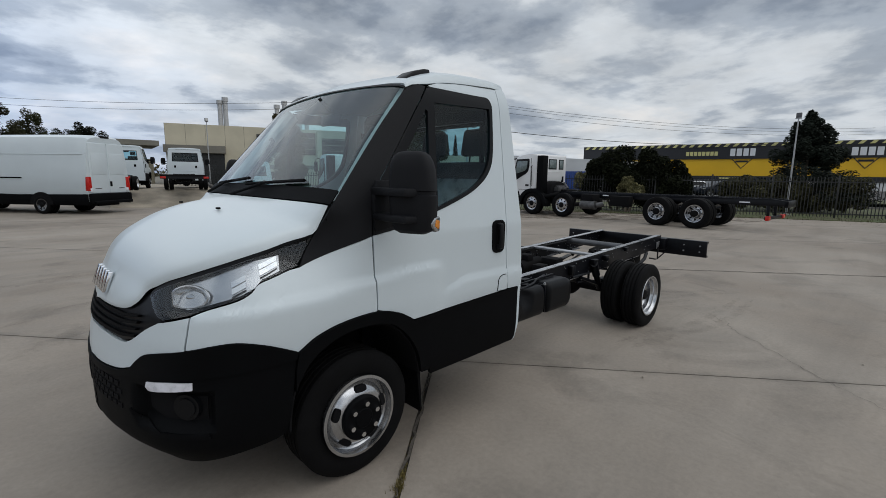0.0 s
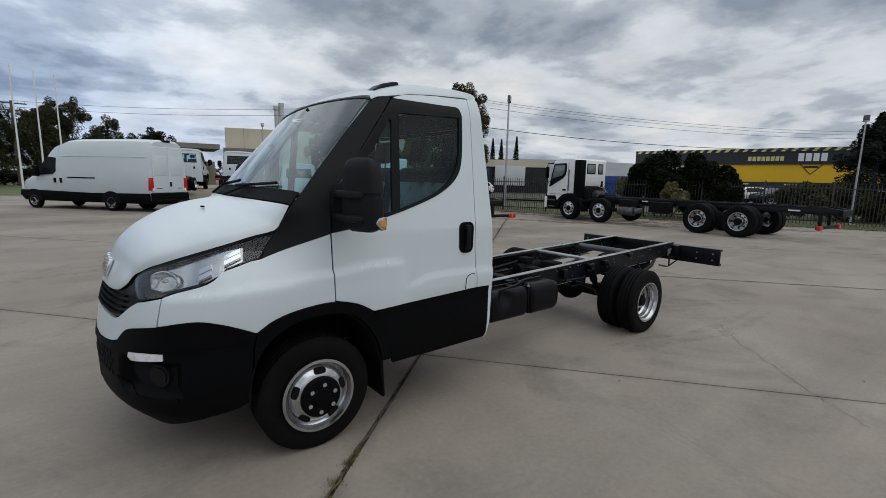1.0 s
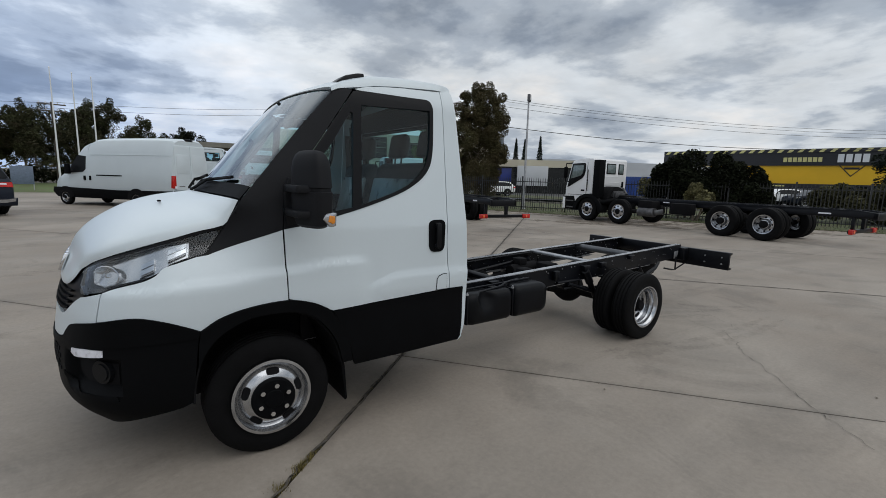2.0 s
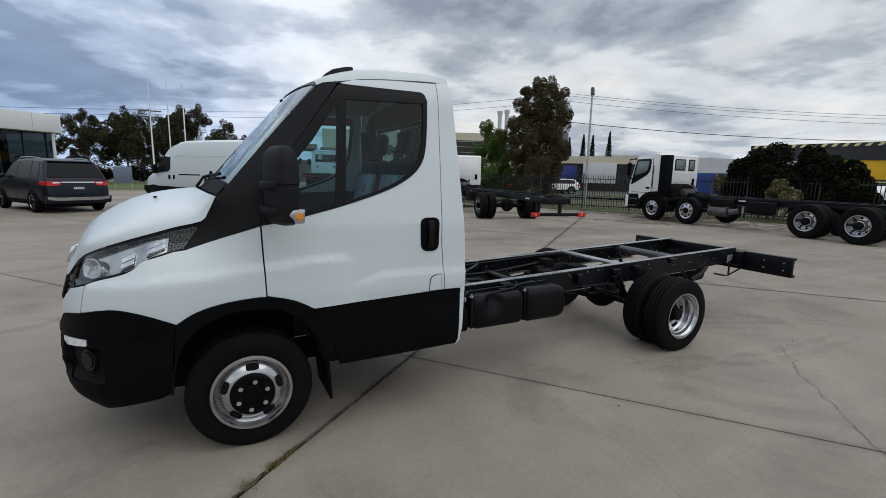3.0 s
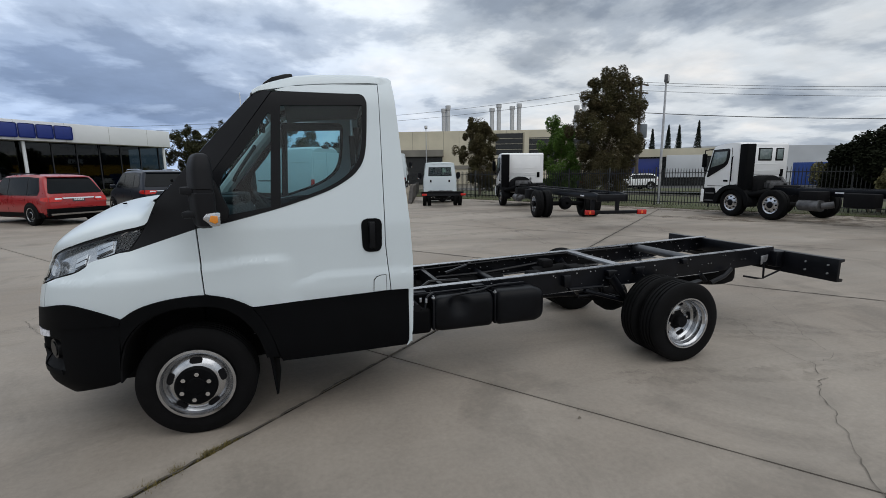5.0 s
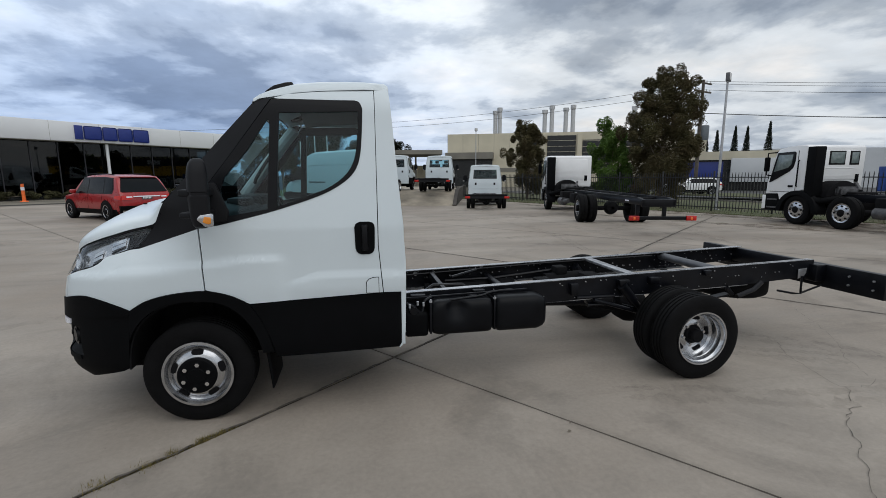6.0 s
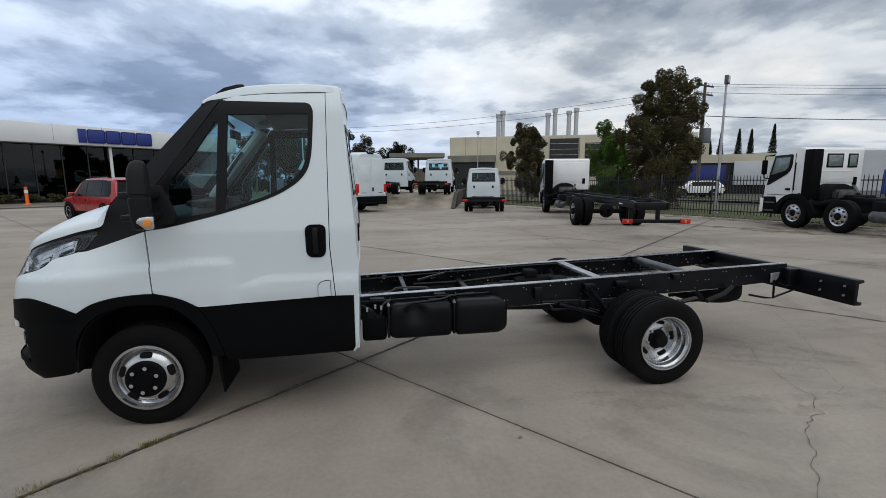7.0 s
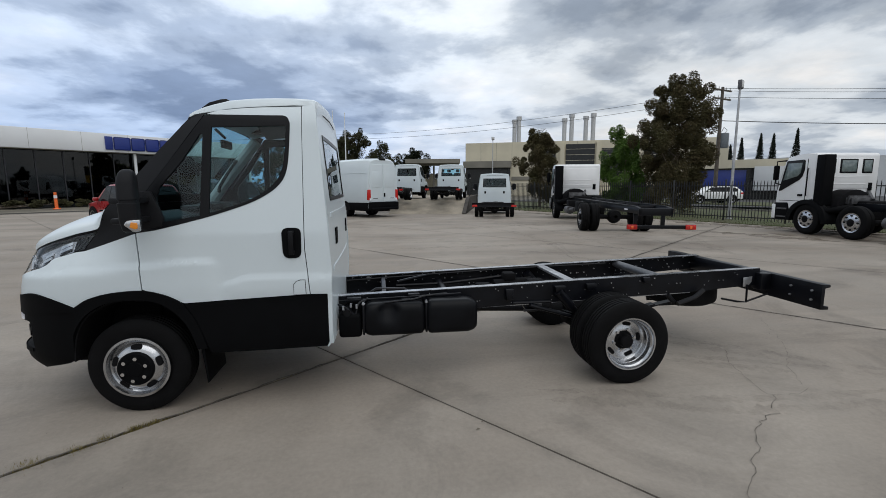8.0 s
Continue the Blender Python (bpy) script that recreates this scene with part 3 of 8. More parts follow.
# dead leaves and bits on the slab
bm = bmesh.new()
for i in range(60):
    x, y = rnd.uniform(-2, 8), rnd.uniform(-2.5, 4)
    s, an = rnd.uniform(0.004, 0.011), rnd.uniform(0, 6.28)
    c, d = math.cos(an) * s, math.sin(an) * s
    bm.faces.new([bm.verts.new(p) for p in ((x - c, y - d, 0.002), (x - d * 0.4, y + c * 0.4, 0.007), (x + c, y + d, 0.003), (x + d * 0.4, y - c * 0.4, 0.006))])
for x, y, s in ((2.37, -0.56, 0.018), (4.085, -1.82, 0.018), (2.42, -0.47, 0.010)):
    bm.faces.new([bm.verts.new(p) for p in ((x - s, y - s * 0.3, 0.003), (x, y + s * 0.5, 0.012), (x + s, y + s * 0.3, 0.004), (x + s * 0.2, y - s * 0.5, 0.008))])
tagged(new("litter", finish(bm, "litter", LITTER)), "scattered dead leaves and grit on concrete", "leaves", kind="stuff")

# ---- the cab chassis truck: x towards its tail, y from its near side across, origin by the front near wheel ----
MID = 0.95
PLAN = spline([(-0.35, 0.003), (-0.5, 0.02), (-0.65, 0.075), (-0.757, 0.147), (-0.83, 0.235), (-0.887, 0.354), (-0.94, 0.53), (-0.98, 0.75), (-0.995, 0.95)], 6)
ARC = [0.0]
for p, q in zip(PLAN, PLAN[1:]):
    ARC.append(ARC[-1] + math.dist(p, q))
NOSE = ARC[-1]
S_MID = -0.35 - NOSE
FRONT = [(0.25, -0.965), (0.42, -1.015), (0.6, -1.02), (0.75, -1.008), (0.9, -0.985), (1.0, -0.955), (1.1, -0.905), (1.2, -0.86), (1.35, -0.76), (1.5, -0.6)]
DOORLINE = [(1.3, 0.10), (1.5, 0.105), (1.6, 0.165), (1.78, 0.30), (2.14, 0.56), (2.2, 0.60)]


def skin(s, z):
    """The painted surface of the cab's near side: s runs along x, and round the nose to the middle of the front."""
    y0 = 0.05 * max(0.0, (0.62 - z) / 0.2) ** 2 * 0.5 if z < 0.62 else 0.0
    y0 += 0.125 * max(0.0, z - 1.30) + 0.03 * max(0.0, z - 2.05) ** 2 * 40
    if s >= -0.35:
        x, y = s, 0.003
    else:
        a = min(NOSE, -0.35 - s)
        px = float(np.interp(a, ARC, [p[0] for p in PLAN]))
        y = float(np.interp(a, ARC, [p[1] for p in PLAN]))
        x = -0.35 + (px + 0.35) * (interp(z, FRONT) + 0.35) / -0.65
    shoulder = 0.105 * ease(1.0, 1.3, z) * ease(0.12, -0.28, x) * (1 - ease(0.6, 0.95, y))
    if z > 1.2:
        d = max(0.0, interp(z, DOORLINE) - x)
        shoulder = max(shoulder * (1 - ease(1.3, 1.58, z)), d * (0.14 + 0.36 * max(0.0, z - 1.47) / 0.65) * ease(1.2, 1.34, z))
    # pressed swages along wing and door
    za = 1.06 + 0.07 * (x + 0.35) - 0.30 * max(0.0, x - 0.50)
    out = 0.016 * ease(za + 0.010, za - 0.012, z) * ease(0.70, 0.95, z) * (1 - ease(0.50, 0.64, x)) * ease(-0.95, -0.7, x)
    zb = 0.985 - 0.05 * ease(0.80, 0.58, x)
    out += 0.012 * ease(zb + 0.010, zb - 0.012, z) * ease(0.80, 0.90, z) * ease(0.56, 0.72, x)
    return Vector((x, min(MID, y + y0 + shoulder - out), z))


ARCH_OUT = spline([(-0.35, 0.81), (-0.25, 0.868), (-0.10, 0.905), (0.095, 0.916), (0.22, 0.888), (0.30, 0.85), (0.353, 0.809), (0.42, 0.70), (0.465, 0.58), (0.491, 0.47)], 4)
ARCH_IN = spline([(-0.40, 0.42), (-0.385, 0.55), (-0.34, 0.68), (-0.25, 0.78), (-0.10, 0.845), (0.08, 0.85), (0.2, 0.82), (0.3, 0.74), (0.38, 0.62), (0.425, 0.47)], 4)
CLAD_TOP = spline([(-0.35, 0.81), (-0.45, 0.858), (-0.53, 0.887), (-0.62, 0.906), (-0.71, 0.902), (-0.81, 0.884), (-0.92, 0.866), (-1.03, 0.843), (-1.085, 0.81), (-1.134, 0.765)], 4)
LAMP_LOW = spline([(-0.297, 1.197), (-0.42, 1.167), (-0.515, 1.143), (-0.556, 1.109), (-0.62, 1.081), (-0.74, 1.053), (-0.84, 1.023), (-0.95, 0.998)], 3)
LAMP_TOP = spline([(-0.205, 1.326), (-0.39, 1.284), (-0.58, 1.243), (-0.738, 1.203), (-0.888, 1.161), (-1.02, 1.122), (-1.09, 1.085)], 3)
BELT = spline([(0.217, 1.335), (0.40, 1.380), (0.551, 1.420), (0.753, 1.484), (0.88, 1.534), (0.983, 1.594), (1.045, 1.650), (1.083, 1.712), (1.103, 1.79), (1.112, 1.87), (1.118, 1.95), (1.124, 2.065), (1.121, 2.090), (1.112, 2.113), (1.098, 2.127), (1.075, 2.134)], 4)


def grow(poly, d):
    """Pull a polygon in by about d metres."""
    n, out = len(poly), []
    area = sum(poly[i][0] * poly[(i + 1) % n][1] - poly[(i + 1) % n][0] * poly[i][1] for i in range(n))
    sg = 1 if area > 0 else -1
    for i in range(n):
        a, b, c = poly[i - 1], poly[i], poly[(i + 1) % n]
        v = np.array([0.0, 0.0])
        for p, q in ((a, b), (b, c)):
            e = np.array([q[0] - p[0], q[1] - p[1]])
            L = max(1e-6, np.linalg.norm(e))
            v += np.array([-e[1], e[0]]) / L * sg
        L = max(0.6, np.linalg.norm(v))
        out.append((b[0] + v[0] / L * d, b[1] + v[1] / L * d))
    return out


def make_tyre(parent, cx, cy, cz, out=-1, w=0.195, R=0.347, rim=0.212):
    """Tyre with rounded shoulders, tread grooves and sidewall steps; out: the side that faces away from the truck."""
    bm = bmesh.new()
    h = w / 2
    prof = [(rim, -h * 0.78), (rim + 0.012, -h * 0.92), (rim + 0.05, -h), (R - 0.055, -h * 1.0), (R - 0.022, -h * 0.93), (R - 0.008, -h * 0.84)]
    y = -h * 0.74
    for k in range(4):
        y1 = y + h * 0.30
        prof += [(R, y), (R, y1 - 0.008), (R - 0.009, y1 - 0.006), (R - 0.009, y1 + 0.006)]
        y = y1 + 0.008
    prof += [(R, y), (R, h * 0.74), (R - 0.008, h * 0.84), (R - 0.022, h * 0.93), (R - 0.055, h), (rim + 0.05, h), (rim + 0.012, h * 0.92), (rim, h * 0.78)]
    lathe(bm, prof, (cx, cy, cz), "y", 64, closed=True)
    return part("tyre", bm, RUBBER, parent)


def front_wheel(truck, cx, cy, cz, sg):
    """sg = -1: outer face towards -y."""
    w = new("wheel")
    w.parent = truck
    make_tyre(w, cx, cy + sg * -0.10, cz)
    bm = bmesh.new()
    prof = [(0.212, 0.0 * sg), (0.222, 0.006 * sg), (0.222, 0.016 * sg), (0.206, 0.018 * sg), (0.200, 0.004 * sg), (0.196, -0.022 * sg), (0.186, -0.030 * sg), (0.178, -0.018 * sg), (0.150, 0.010 * sg), (0.112, 0.024 * sg), (0.098, 0.022 * sg), (0.09, 0.0)]
    prof = [(r, a) for r, a in prof]
    lathe(bm, [(0.205, -0.19 * sg)] + prof, (cx, cy, cz), "y", 60)
    part("rim", bm, STEEL, w, "polished silver steel rim")
    # slots are not cut through: dark plugs paint the shade inside
    for k in range(5):
        bm = bmesh.new()
        a = 2 * math.pi * (k + 0.22) / 5
        pts = []
        for i in range(16):
            t = 2 * math.pi * i / 16
            u = 0.036 * abs(math.cos(t)) ** 0.6 * math.copysign(1, math.cos(t))
            v = 0.017 * abs(math.sin(t)) ** 0.6 * math.copysign(1, math.sin(t))
            r = 0.153 + v
            pts.append((r * math.cos(a) - u * math.sin(a), r * math.sin(a) + u * math.cos(a)))
        vs = [bm.verts.new((cx + p[0], cy + sg * (0.014 + (0.155 - math.hypot(*p)) * 0.33), cz + p[1])) for p in pts]
        vi = [bm.verts.new((cx + p[0] * 0.998, cy - sg * 0.016, cz + p[1] * 0.998)) for p in pts]
        for i in range(16):
            bm.faces.new((vs[i], vs[(i + 1) % 16], vi[(i + 1) % 16], vi[i]))
        bm.faces.new(vs)
        part("vent_slot_shade", bm, DARKIN, w)
    bm = bmesh.new()
    lathe(bm, [(0.122, 0.016 * sg), (0.122, 0.038 * sg), (0.112, 0.046 * sg), (0.055, 0.046 * sg), (0.050, 0.050 * sg), (0.0005, 0.050 * sg)], (cx, cy, cz), "y", 40)
    part("hub_cover", bm, BLACKP, w, "matt black hub cover")
    for k in range(6):
        a = 2 * math.pi * (k + 0.35) / 6
        bm = bmesh.new()
        p = (cx + 0.082 * math.cos(a), cy + sg * 0.042, cz + 0.082 * math.sin(a))
        cyl(bm, p, (p[0], p[1] + sg * 0.022, p[2]), 0.016, 6, 0.014)
        part("wheel_nut", bm, CHROME, w, "bright wheel nut")
    return w


def rear_wheel(truck, cx, cy, cz, sg):
    """A pair of tyres with one deep dished rim outside."""
    w = new("dual_wheel")
    w.parent = truck
    make_tyre(w, cx, cy - sg * 0.098, cz)
    make_tyre(w, cx, cy - sg * 0.33, cz)
    bm = bmesh.new()
    lathe(bm, [(0.212, -0.02 * sg), (0.221, -0.006 * sg), (0.219, 0.002 * sg), (0.208, 0.0), (0.203, -0.02 * sg), (0.192, -0.03 * sg), (0.188, -0.06 * sg), (0.181, -0.068 * sg), (0.178, -0.11 * sg), (0.165, -0.125 * sg), (0.125, -0.128 * sg), (0.105, -0.118 * sg), (0.08, -0.116 * sg)], (cx, cy, cz), "y", 60)
    part("rim", bm, STEEL, w, "deep dished silver steel rim")
    # dark plugs on the dish paint the shade of its slots
    for k in range(5):
        bm = bmesh.new()
        a = 2 * math.pi * (k + 0.1) / 5
        pts = []
        for i in range(16):
            t = 2 * math.pi * i / 16
            u = 0.036 * abs(math.cos(t)) ** 0.6 * math.copysign(1, math.cos(t))
            v = 0.016 * abs(math.sin(t)) ** 0.6 * math.copysign(1, math.sin(t))
            pts.append(((0.138 + v) * math.cos(a) - u * math.sin(a), (0.138 + v) * math.sin(a) + u * math.cos(a)))
        vs = [bm.verts.new((cx + p[0], cy - sg * 0.121, cz + p[1])) for p in pts]
        vi = [bm.verts.new((cx + p[0], cy - sg * 0.15, cz + p[1])) for p in pts]
        for i in range(16):
            bm.faces.new((vs[i], vs[(i + 1) % 16], vi[(i + 1) % 16], vi[i]))
        bm.faces.new(vs)
        part("vent_slot_shade", bm, DARKIN, w)
    bm = bmesh.new()
    lathe(bm, [(0.080, -0.118 * sg), (0.074, -0.104 * sg), (0.058, -0.098 * sg), (0.053, -0.055 * sg), (0.045, -0.048 * sg), (0.0005, -0.046 * sg)], (cx, cy, cz), "y", 30)
    part("hub", bm, DARKIN, w, "black axle hub")
    for k in range(6):
        a = 2 * math.pi * (k + 0.2) / 6
        bm = bmesh.new()
        p = (cx + 0.092 * math.cos(a), cy - sg * 0.118, cz + 0.092 * math.sin(a))
        cyl(bm, p, (p[0], p[1] + sg * 0.022, p[2]), 0.012, 6)
        part("wheel_nut", bm, STEEL, w)
    return w


def ring_faces(bm, rings):
    g = [[bm.verts.new(p) for p in r] for r in rings]
    n = len(g[0])
    for a, b in zip(g, g[1:]):
        for i in range(n):
            bm.faces.new((a[i], a[(i + 1) % n], b[(i + 1) % n], b[i]))


def both(name, polys, material, truck, label="", **kw):
    """A panel on the near side and its mirror image on the far side."""
    part(name, sheet(polys, skin, **kw), material, truck, label, raw=True)
    return part(name, sheet(polys, skin, mirror=MID, **kw), material, truck, label, raw=True)


def rail_top(x):
    return 0.723 + 0.0307 * (x - 1.557)


def build_truck():
    T = thing("cab_chassis_truck", "white single-cab light truck with bare black chassis on concrete", "truck")
    # painted panels
    fender = ARCH_OUT[:13] + [(0.079, 1.314), (-0.290, 1.192)] + LAMP_LOW[1:-4] + [(-0.825, 1.026), (-0.825, 0.884)] + [p for p in CLAD_TOP if p[0] > -0.815][::-1][:-1]
    both("front_wing", [grow(fender, 0.002)], WHITE, T, "white front wing", step=0.025)
    low_bump = spline([(-1.13, 0.768), (-1.25, 0.737), (-1.45, 0.717), (S_MID, 0.712)], 3)
    top_bump = spline([(S_MID, 0.872), (-1.42, 0.868), (-1.24, 0.862), (-1.15, 0.885), (-1.06, 0.945), (-0.985, 0.985)], 3)
    bumper_u = [(-0.832, 0.881), (-0.92, 0.864), (-1.03, 0.841), (-1.083, 0.808)] + low_bump + top_bump + [(-0.95, 0.992), (-0.90, 1.004), (-0.831, 1.022)]
    both("upper_bumper", [bumper_u], WHITE, T, "white upper bumper", thick=0.02, step=0.025)
    dd = [(0.101, 0.922), (0.087, 1.316), (0.20, 1.332)] + BELT[1:] + [(0.59, 2.134), (0.566, 2.139), (0.644, 2.164), (0.80, 2.182), (0.925, 2.192), (1.18, 2.202), (1.202, 2.203), (1.203, 2.05), (1.199, 1.175), (1.226, 0.848), (0.362, 0.814)] + [p for p in ARCH_OUT if 0.101 < p[0] < 0.35][::-1]
    for mir in (None, MID):
        d = part("door", sheet([dd], skin, mirror=mir, step=0.025), WHITE, T, "white cab door with dark window surround", raw=True)
        # window surround
        low_in = spline([(0.562, 1.444), (0.75, 1.506), (0.87, 1.555), (0.955, 1.607), (1.015, 1.664), (1.053, 1.728), (1.075, 1.81), (1.086, 1.9), (1.096, 2.05)], 4)
        belt_out = [p for p in BELT if p[0] > 0.56]
        surround = [(0.56, 1.424)] + belt_out + [(0.60, 2.128), (0.594, 2.045), (1.094, 2.062)] + low_in[::-1][1:]
        fr_in = [(0.235, 1.385), (0.502, 1.430), (0.536, 1.99), (0.520, 2.00), (0.389, 1.80), (0.25, 1.635), (0.225, 1.56)]
        f1 = [(0.087, 1.320), (0.21, 1.335), (0.551, 1.421), (0.56, 1.424), (0.594, 2.045), (0.60, 2.128), (0.572, 2.128), (0.536, 1.99), (0.502, 1.430), (0.235, 1.385)]
        f2 = [(0.235, 1.385), (0.225, 1.56), (0.25, 1.635), (0.389, 1.80), (0.520, 2.00), (0.536, 1.99), (0.572, 2.128), (0.548, 2.122), (0.30, 1.785), (0.165, 1.605), (0.098, 1.505), (0.087, 1.320)]
        part("window_surround", sheet([surround, f1, f2], skin, mirror=mir, off=0.003, thick=0.02, step=0.05), GLOSSB, d, "black window surround", raw=True)
        gmain = [(0.562, 1.444)] + low_in[1:] + [(1.094, 2.064), (0.594, 2.047)]
        g = part("window_glass", sheet([gmain], skin, mirror=mir, off=-0.008, thick=0.0, step=0.06), GLASS, d, "clear side window glass", raw=True)
        g.visible_shadow = False
        g = part("quarter_glass", sheet([fr_in], skin, mirror=mir, off=-0.008, thick=0.0, step=0.06), GLASS, d, "fixed quarter window glass", raw=True)
        g.visible_shadow = False
        # handle in its dark recess
        hp = [(1.046, 1.298), (1.052, 1.318), (1.064, 1.330), (1.085, 1.337), (1.145, 1.337), (1.166, 1.330), (1.177, 1.318), (1.181, 1.298), (1.178, 1.16), (1.172, 1.138), (1.160, 1.124), (1.140, 1.117), (1.090, 1.117), (1.070, 1.124), (1.057, 1.138), (1.050, 1.16)]
        part("handle_recess", sheet([hp], skin, mirror=mir, off=0.006, thick=0.01), BLACKP, d, "black door handle surround", raw=True)
        bm = bmesh.new()
        yh = skin(1.12, 1.23).y
        box(bm, 1.094, 1.132, yh - 0.038, yh - 0.016, 1.145, 1.315, 0.009, 2)
        box(bm, 1.091, 1.135, yh - 0.02, yh, 1.285, 1.318, 0.006)
        box(bm, 1.091, 1.135, yh - 0.02, yh, 1.140, 1.172, 0.006)
        if mir:
            for v in bm.verts:
                v.co.y = 2 * MID - v.co.y
        part("handle", bm, GLOSSB, d, "black pull handle")
    quarter = [(1.207, 2.215), (1.25, 2.222), (1.285, 2.218), (1.302, 2.195), (1.311, 2.10), (1.334, 1.8), (1.372, 1.3), (1.388, 1.05), (1.384, 0.845), (1.232, 0.848), (1.205, 1.175), (1.207, 2.05)]
    both("rear_quarter", [quarter], WHITE, T, "white cab corner panel", step=0.03)
    both("sill_edge", [[(1.352, 0.845), (1.386, 0.845), (1.378, 0.55), (1.36, 0.45), (1.34, 0.43), (1.33, 0.44), (1.352, 0.47)]], WHITE, T, thick=0.03, off=0.002)
    flap = [(1.115, 0.852), (1.118, 0.925), (1.135, 0.945), (1.165, 0.955), (1.196, 0.955), (1.198, 0.85)]
    both("flap_gap", [grow(flap, -0.0045)], DARKIN, T, off=0.003, thick=0.004)
    both("fuel_flap", [flap], WHITE, T, off=0.006, thick=0.006)
    # dark plastic round the lower body
    clad = [(0.362, 0.806), (0.8, 0.826), (1.232, 0.841), (1.35, 0.841), (1.35, 0.47), (1.335, 0.44), (0.9, 0.432), (0.51, 0.43), (0.495, 0.48), (0.468, 0.58), (0.422, 0.70)]
    both("sill_cladding", [clad], BLACKP, T, "black plastic sill cladding", off=0.006, thick=0.02)
    a1 = ARCH_OUT + [(0.425, 0.47)] + ARCH_IN[::-1][1:-6] + [(-0.36, 0.74)]
    both("arch_flare", [a1], BLACKP, T, "black plastic wheel arch flare", off=0.012, thick=0.05, step=0.04)
    # upper cladding band of the bumper corner, then the lower bumper
    band_low = spline([(-0.36, 0.776), (-0.5, 0.773), (-0.68, 0.763), (-0.9, 0.748), (-1.1, 0.724), (-1.35, 0.684), (S_MID, 0.672)], 3)
    band = CLAD_TOP + spline([(-1.145, 0.758), (-1.25, 0.730), (-1.45, 0.71), (S_MID, 0.705)], 3) + band_low[::-1]
    both("bumper_band", [band], BLACKP, T, "black plastic bumper band", off=0.008, thick=0.02)
    lowb = band_low + spline([(S_MID, 0.235), (-1.4, 0.235), (-1.15, 0.245), (-0.95, 0.28), (-0.8, 0.315), (-0.6, 0.365), (-0.44, 0.40)], 3) + [(-0.40, 0.42), (-0.385, 0.55)]

    def lower_skin(s, z):
        p = skin(s, z)
        k = ease(0.42, 0.22, z) * 0.08
        r = 0.045 * ease(-0.70, -0.745, s) * ease(-1.12, -1.06, s) * ease(0.49, 0.54, z) * ease(0.690, 0.668, z)
        return Vector((p.x + k * ease(-0.5, -0.9, p.x) + r, p.y + k * 0.5 * (1 - ease(0.5, 0.95, p.y)) + r * 0.7, p.z))
    for mir in (None, MID):
        lb = part("lower_bumper", sheet([lowb], lower_skin, mirror=mir, off=0.0, thick=0.03, step=0.025), BLACKP, T, "black plastic lower bumper", raw=True)
        st = [(-0.788, 0.708), (-0.788, 0.742), (-0.90, 0.738), (-1.017, 0.724), (-1.027, 0.684), (-0.90, 0.696)]
        part("day_lamp", sheet([st], lower_skin, mirror=mir, off=0.006, thick=0.012), WHITEL, lb, "white daytime lamp strip", raw=True)
        # near-black sheet paints the recess's shadow round the fog lamp
        fog = [(-0.76, 0.545), (-0.76, 0.668), (-0.98, 0.664), (-1.06, 0.645), (-1.05, 0.575), (-0.95, 0.535)]
        part("fog_recess_shade", sheet([fog], lower_skin, mirror=mir, off=0.004, thick=0.01), DARKIN, lb, "fog lamp recess with its shade painted near-black", raw=True)
        c = lower_skin(-0.845, 0.610)
        bm = bmesh.new()
        n = Vector((-0.75, -0.6, 0)).normalized()
        for r0, r1, a0, a1 in ((0.068, 0.06, -0.02, 0.018), (0.05, 0.044, -0.01, 0.024)):
            cyl(bm, c + n * a0, c + n * a1, r0, 24, r1)
        if mir:
            for v in bm.verts:
                v.co.y = 2 * MID - v.co.y
        part("fog_lamp", bm, GLOSSB, lb, "round fog lamp")
        lip = [(-0.72, 0.475), (-0.73, 0.50), (-0.95, 0.495), (-1.06, 0.52), (-1.14, 0.575), (-1.155, 0.565), (-1.08, 0.495), (-0.96, 0.465)]
        part("bumper_lip", sheet([lip], lower_skin, mirror=mir, off=0.007, thick=0.012), BLACKP, lb, raw=True)
    # grille openings are dark cells laid on the bumper, their shade painted
    mesh_p = []
    for i in range(7):
        for k in range(4):
            s0 = -1.24 - i * 0.055 - (k % 2) * 0.027
            z0 = 0.56 + k * 0.034
            if s0 - 0.02 > S_MID:
                mesh_p.append([(s0 - 0.02, z0 - 0.011), (s0 + 0.02, z0 - 0.011), (s0 + 0.02, z0 + 0.011), (s0 - 0.02, z0 + 0.011)])
    both("bumper_grille", mesh_p, DARKIN, T, "dark honeycomb lower grille", off=0.004, thick=0.006)
    # upper grille with slats
    gr = [(S_MID, 0.875), (-1.42, 0.871), (-1.24, 0.866), (-1.15, 0.888), (-1.06, 0.948), (-0.975, 0.985), (-1.04, 1.035), (-1.10, 1.10), (-1.165, 1.06), (-1.24, 1.02), (-1.35, 1.008), (S_MID, 1.003)]
    both("grille", [gr], GLOSSB, T, "black front grille", off=-0.012, thick=0.02)
    for k in range(4):
        z0 = 0.888 + k * 0.029
        bar = [(S_MID, z0), (-1.25, z0), (-1.13, z0 + 0.015), (-1.12, z0 + 0.027), (-1.25, z0 + 0.014), (S_MID, z0 + 0.014)]
        both("grille_slat", [bar], BLACKP, T, off=0.004, thick=0.016)
    # head lamps
    lamp = [(-0.207, 1.324), (-0.293, 1.197)] + LAMP_LOW[1:] + [(-0.995, 1.003), (-1.045, 1.038)] + LAMP_TOP[::-1][:-1]

    def depth_skin(s, z):
        p = skin(s, z)
        return p + Vector((0.035, 0.038, -0.004))
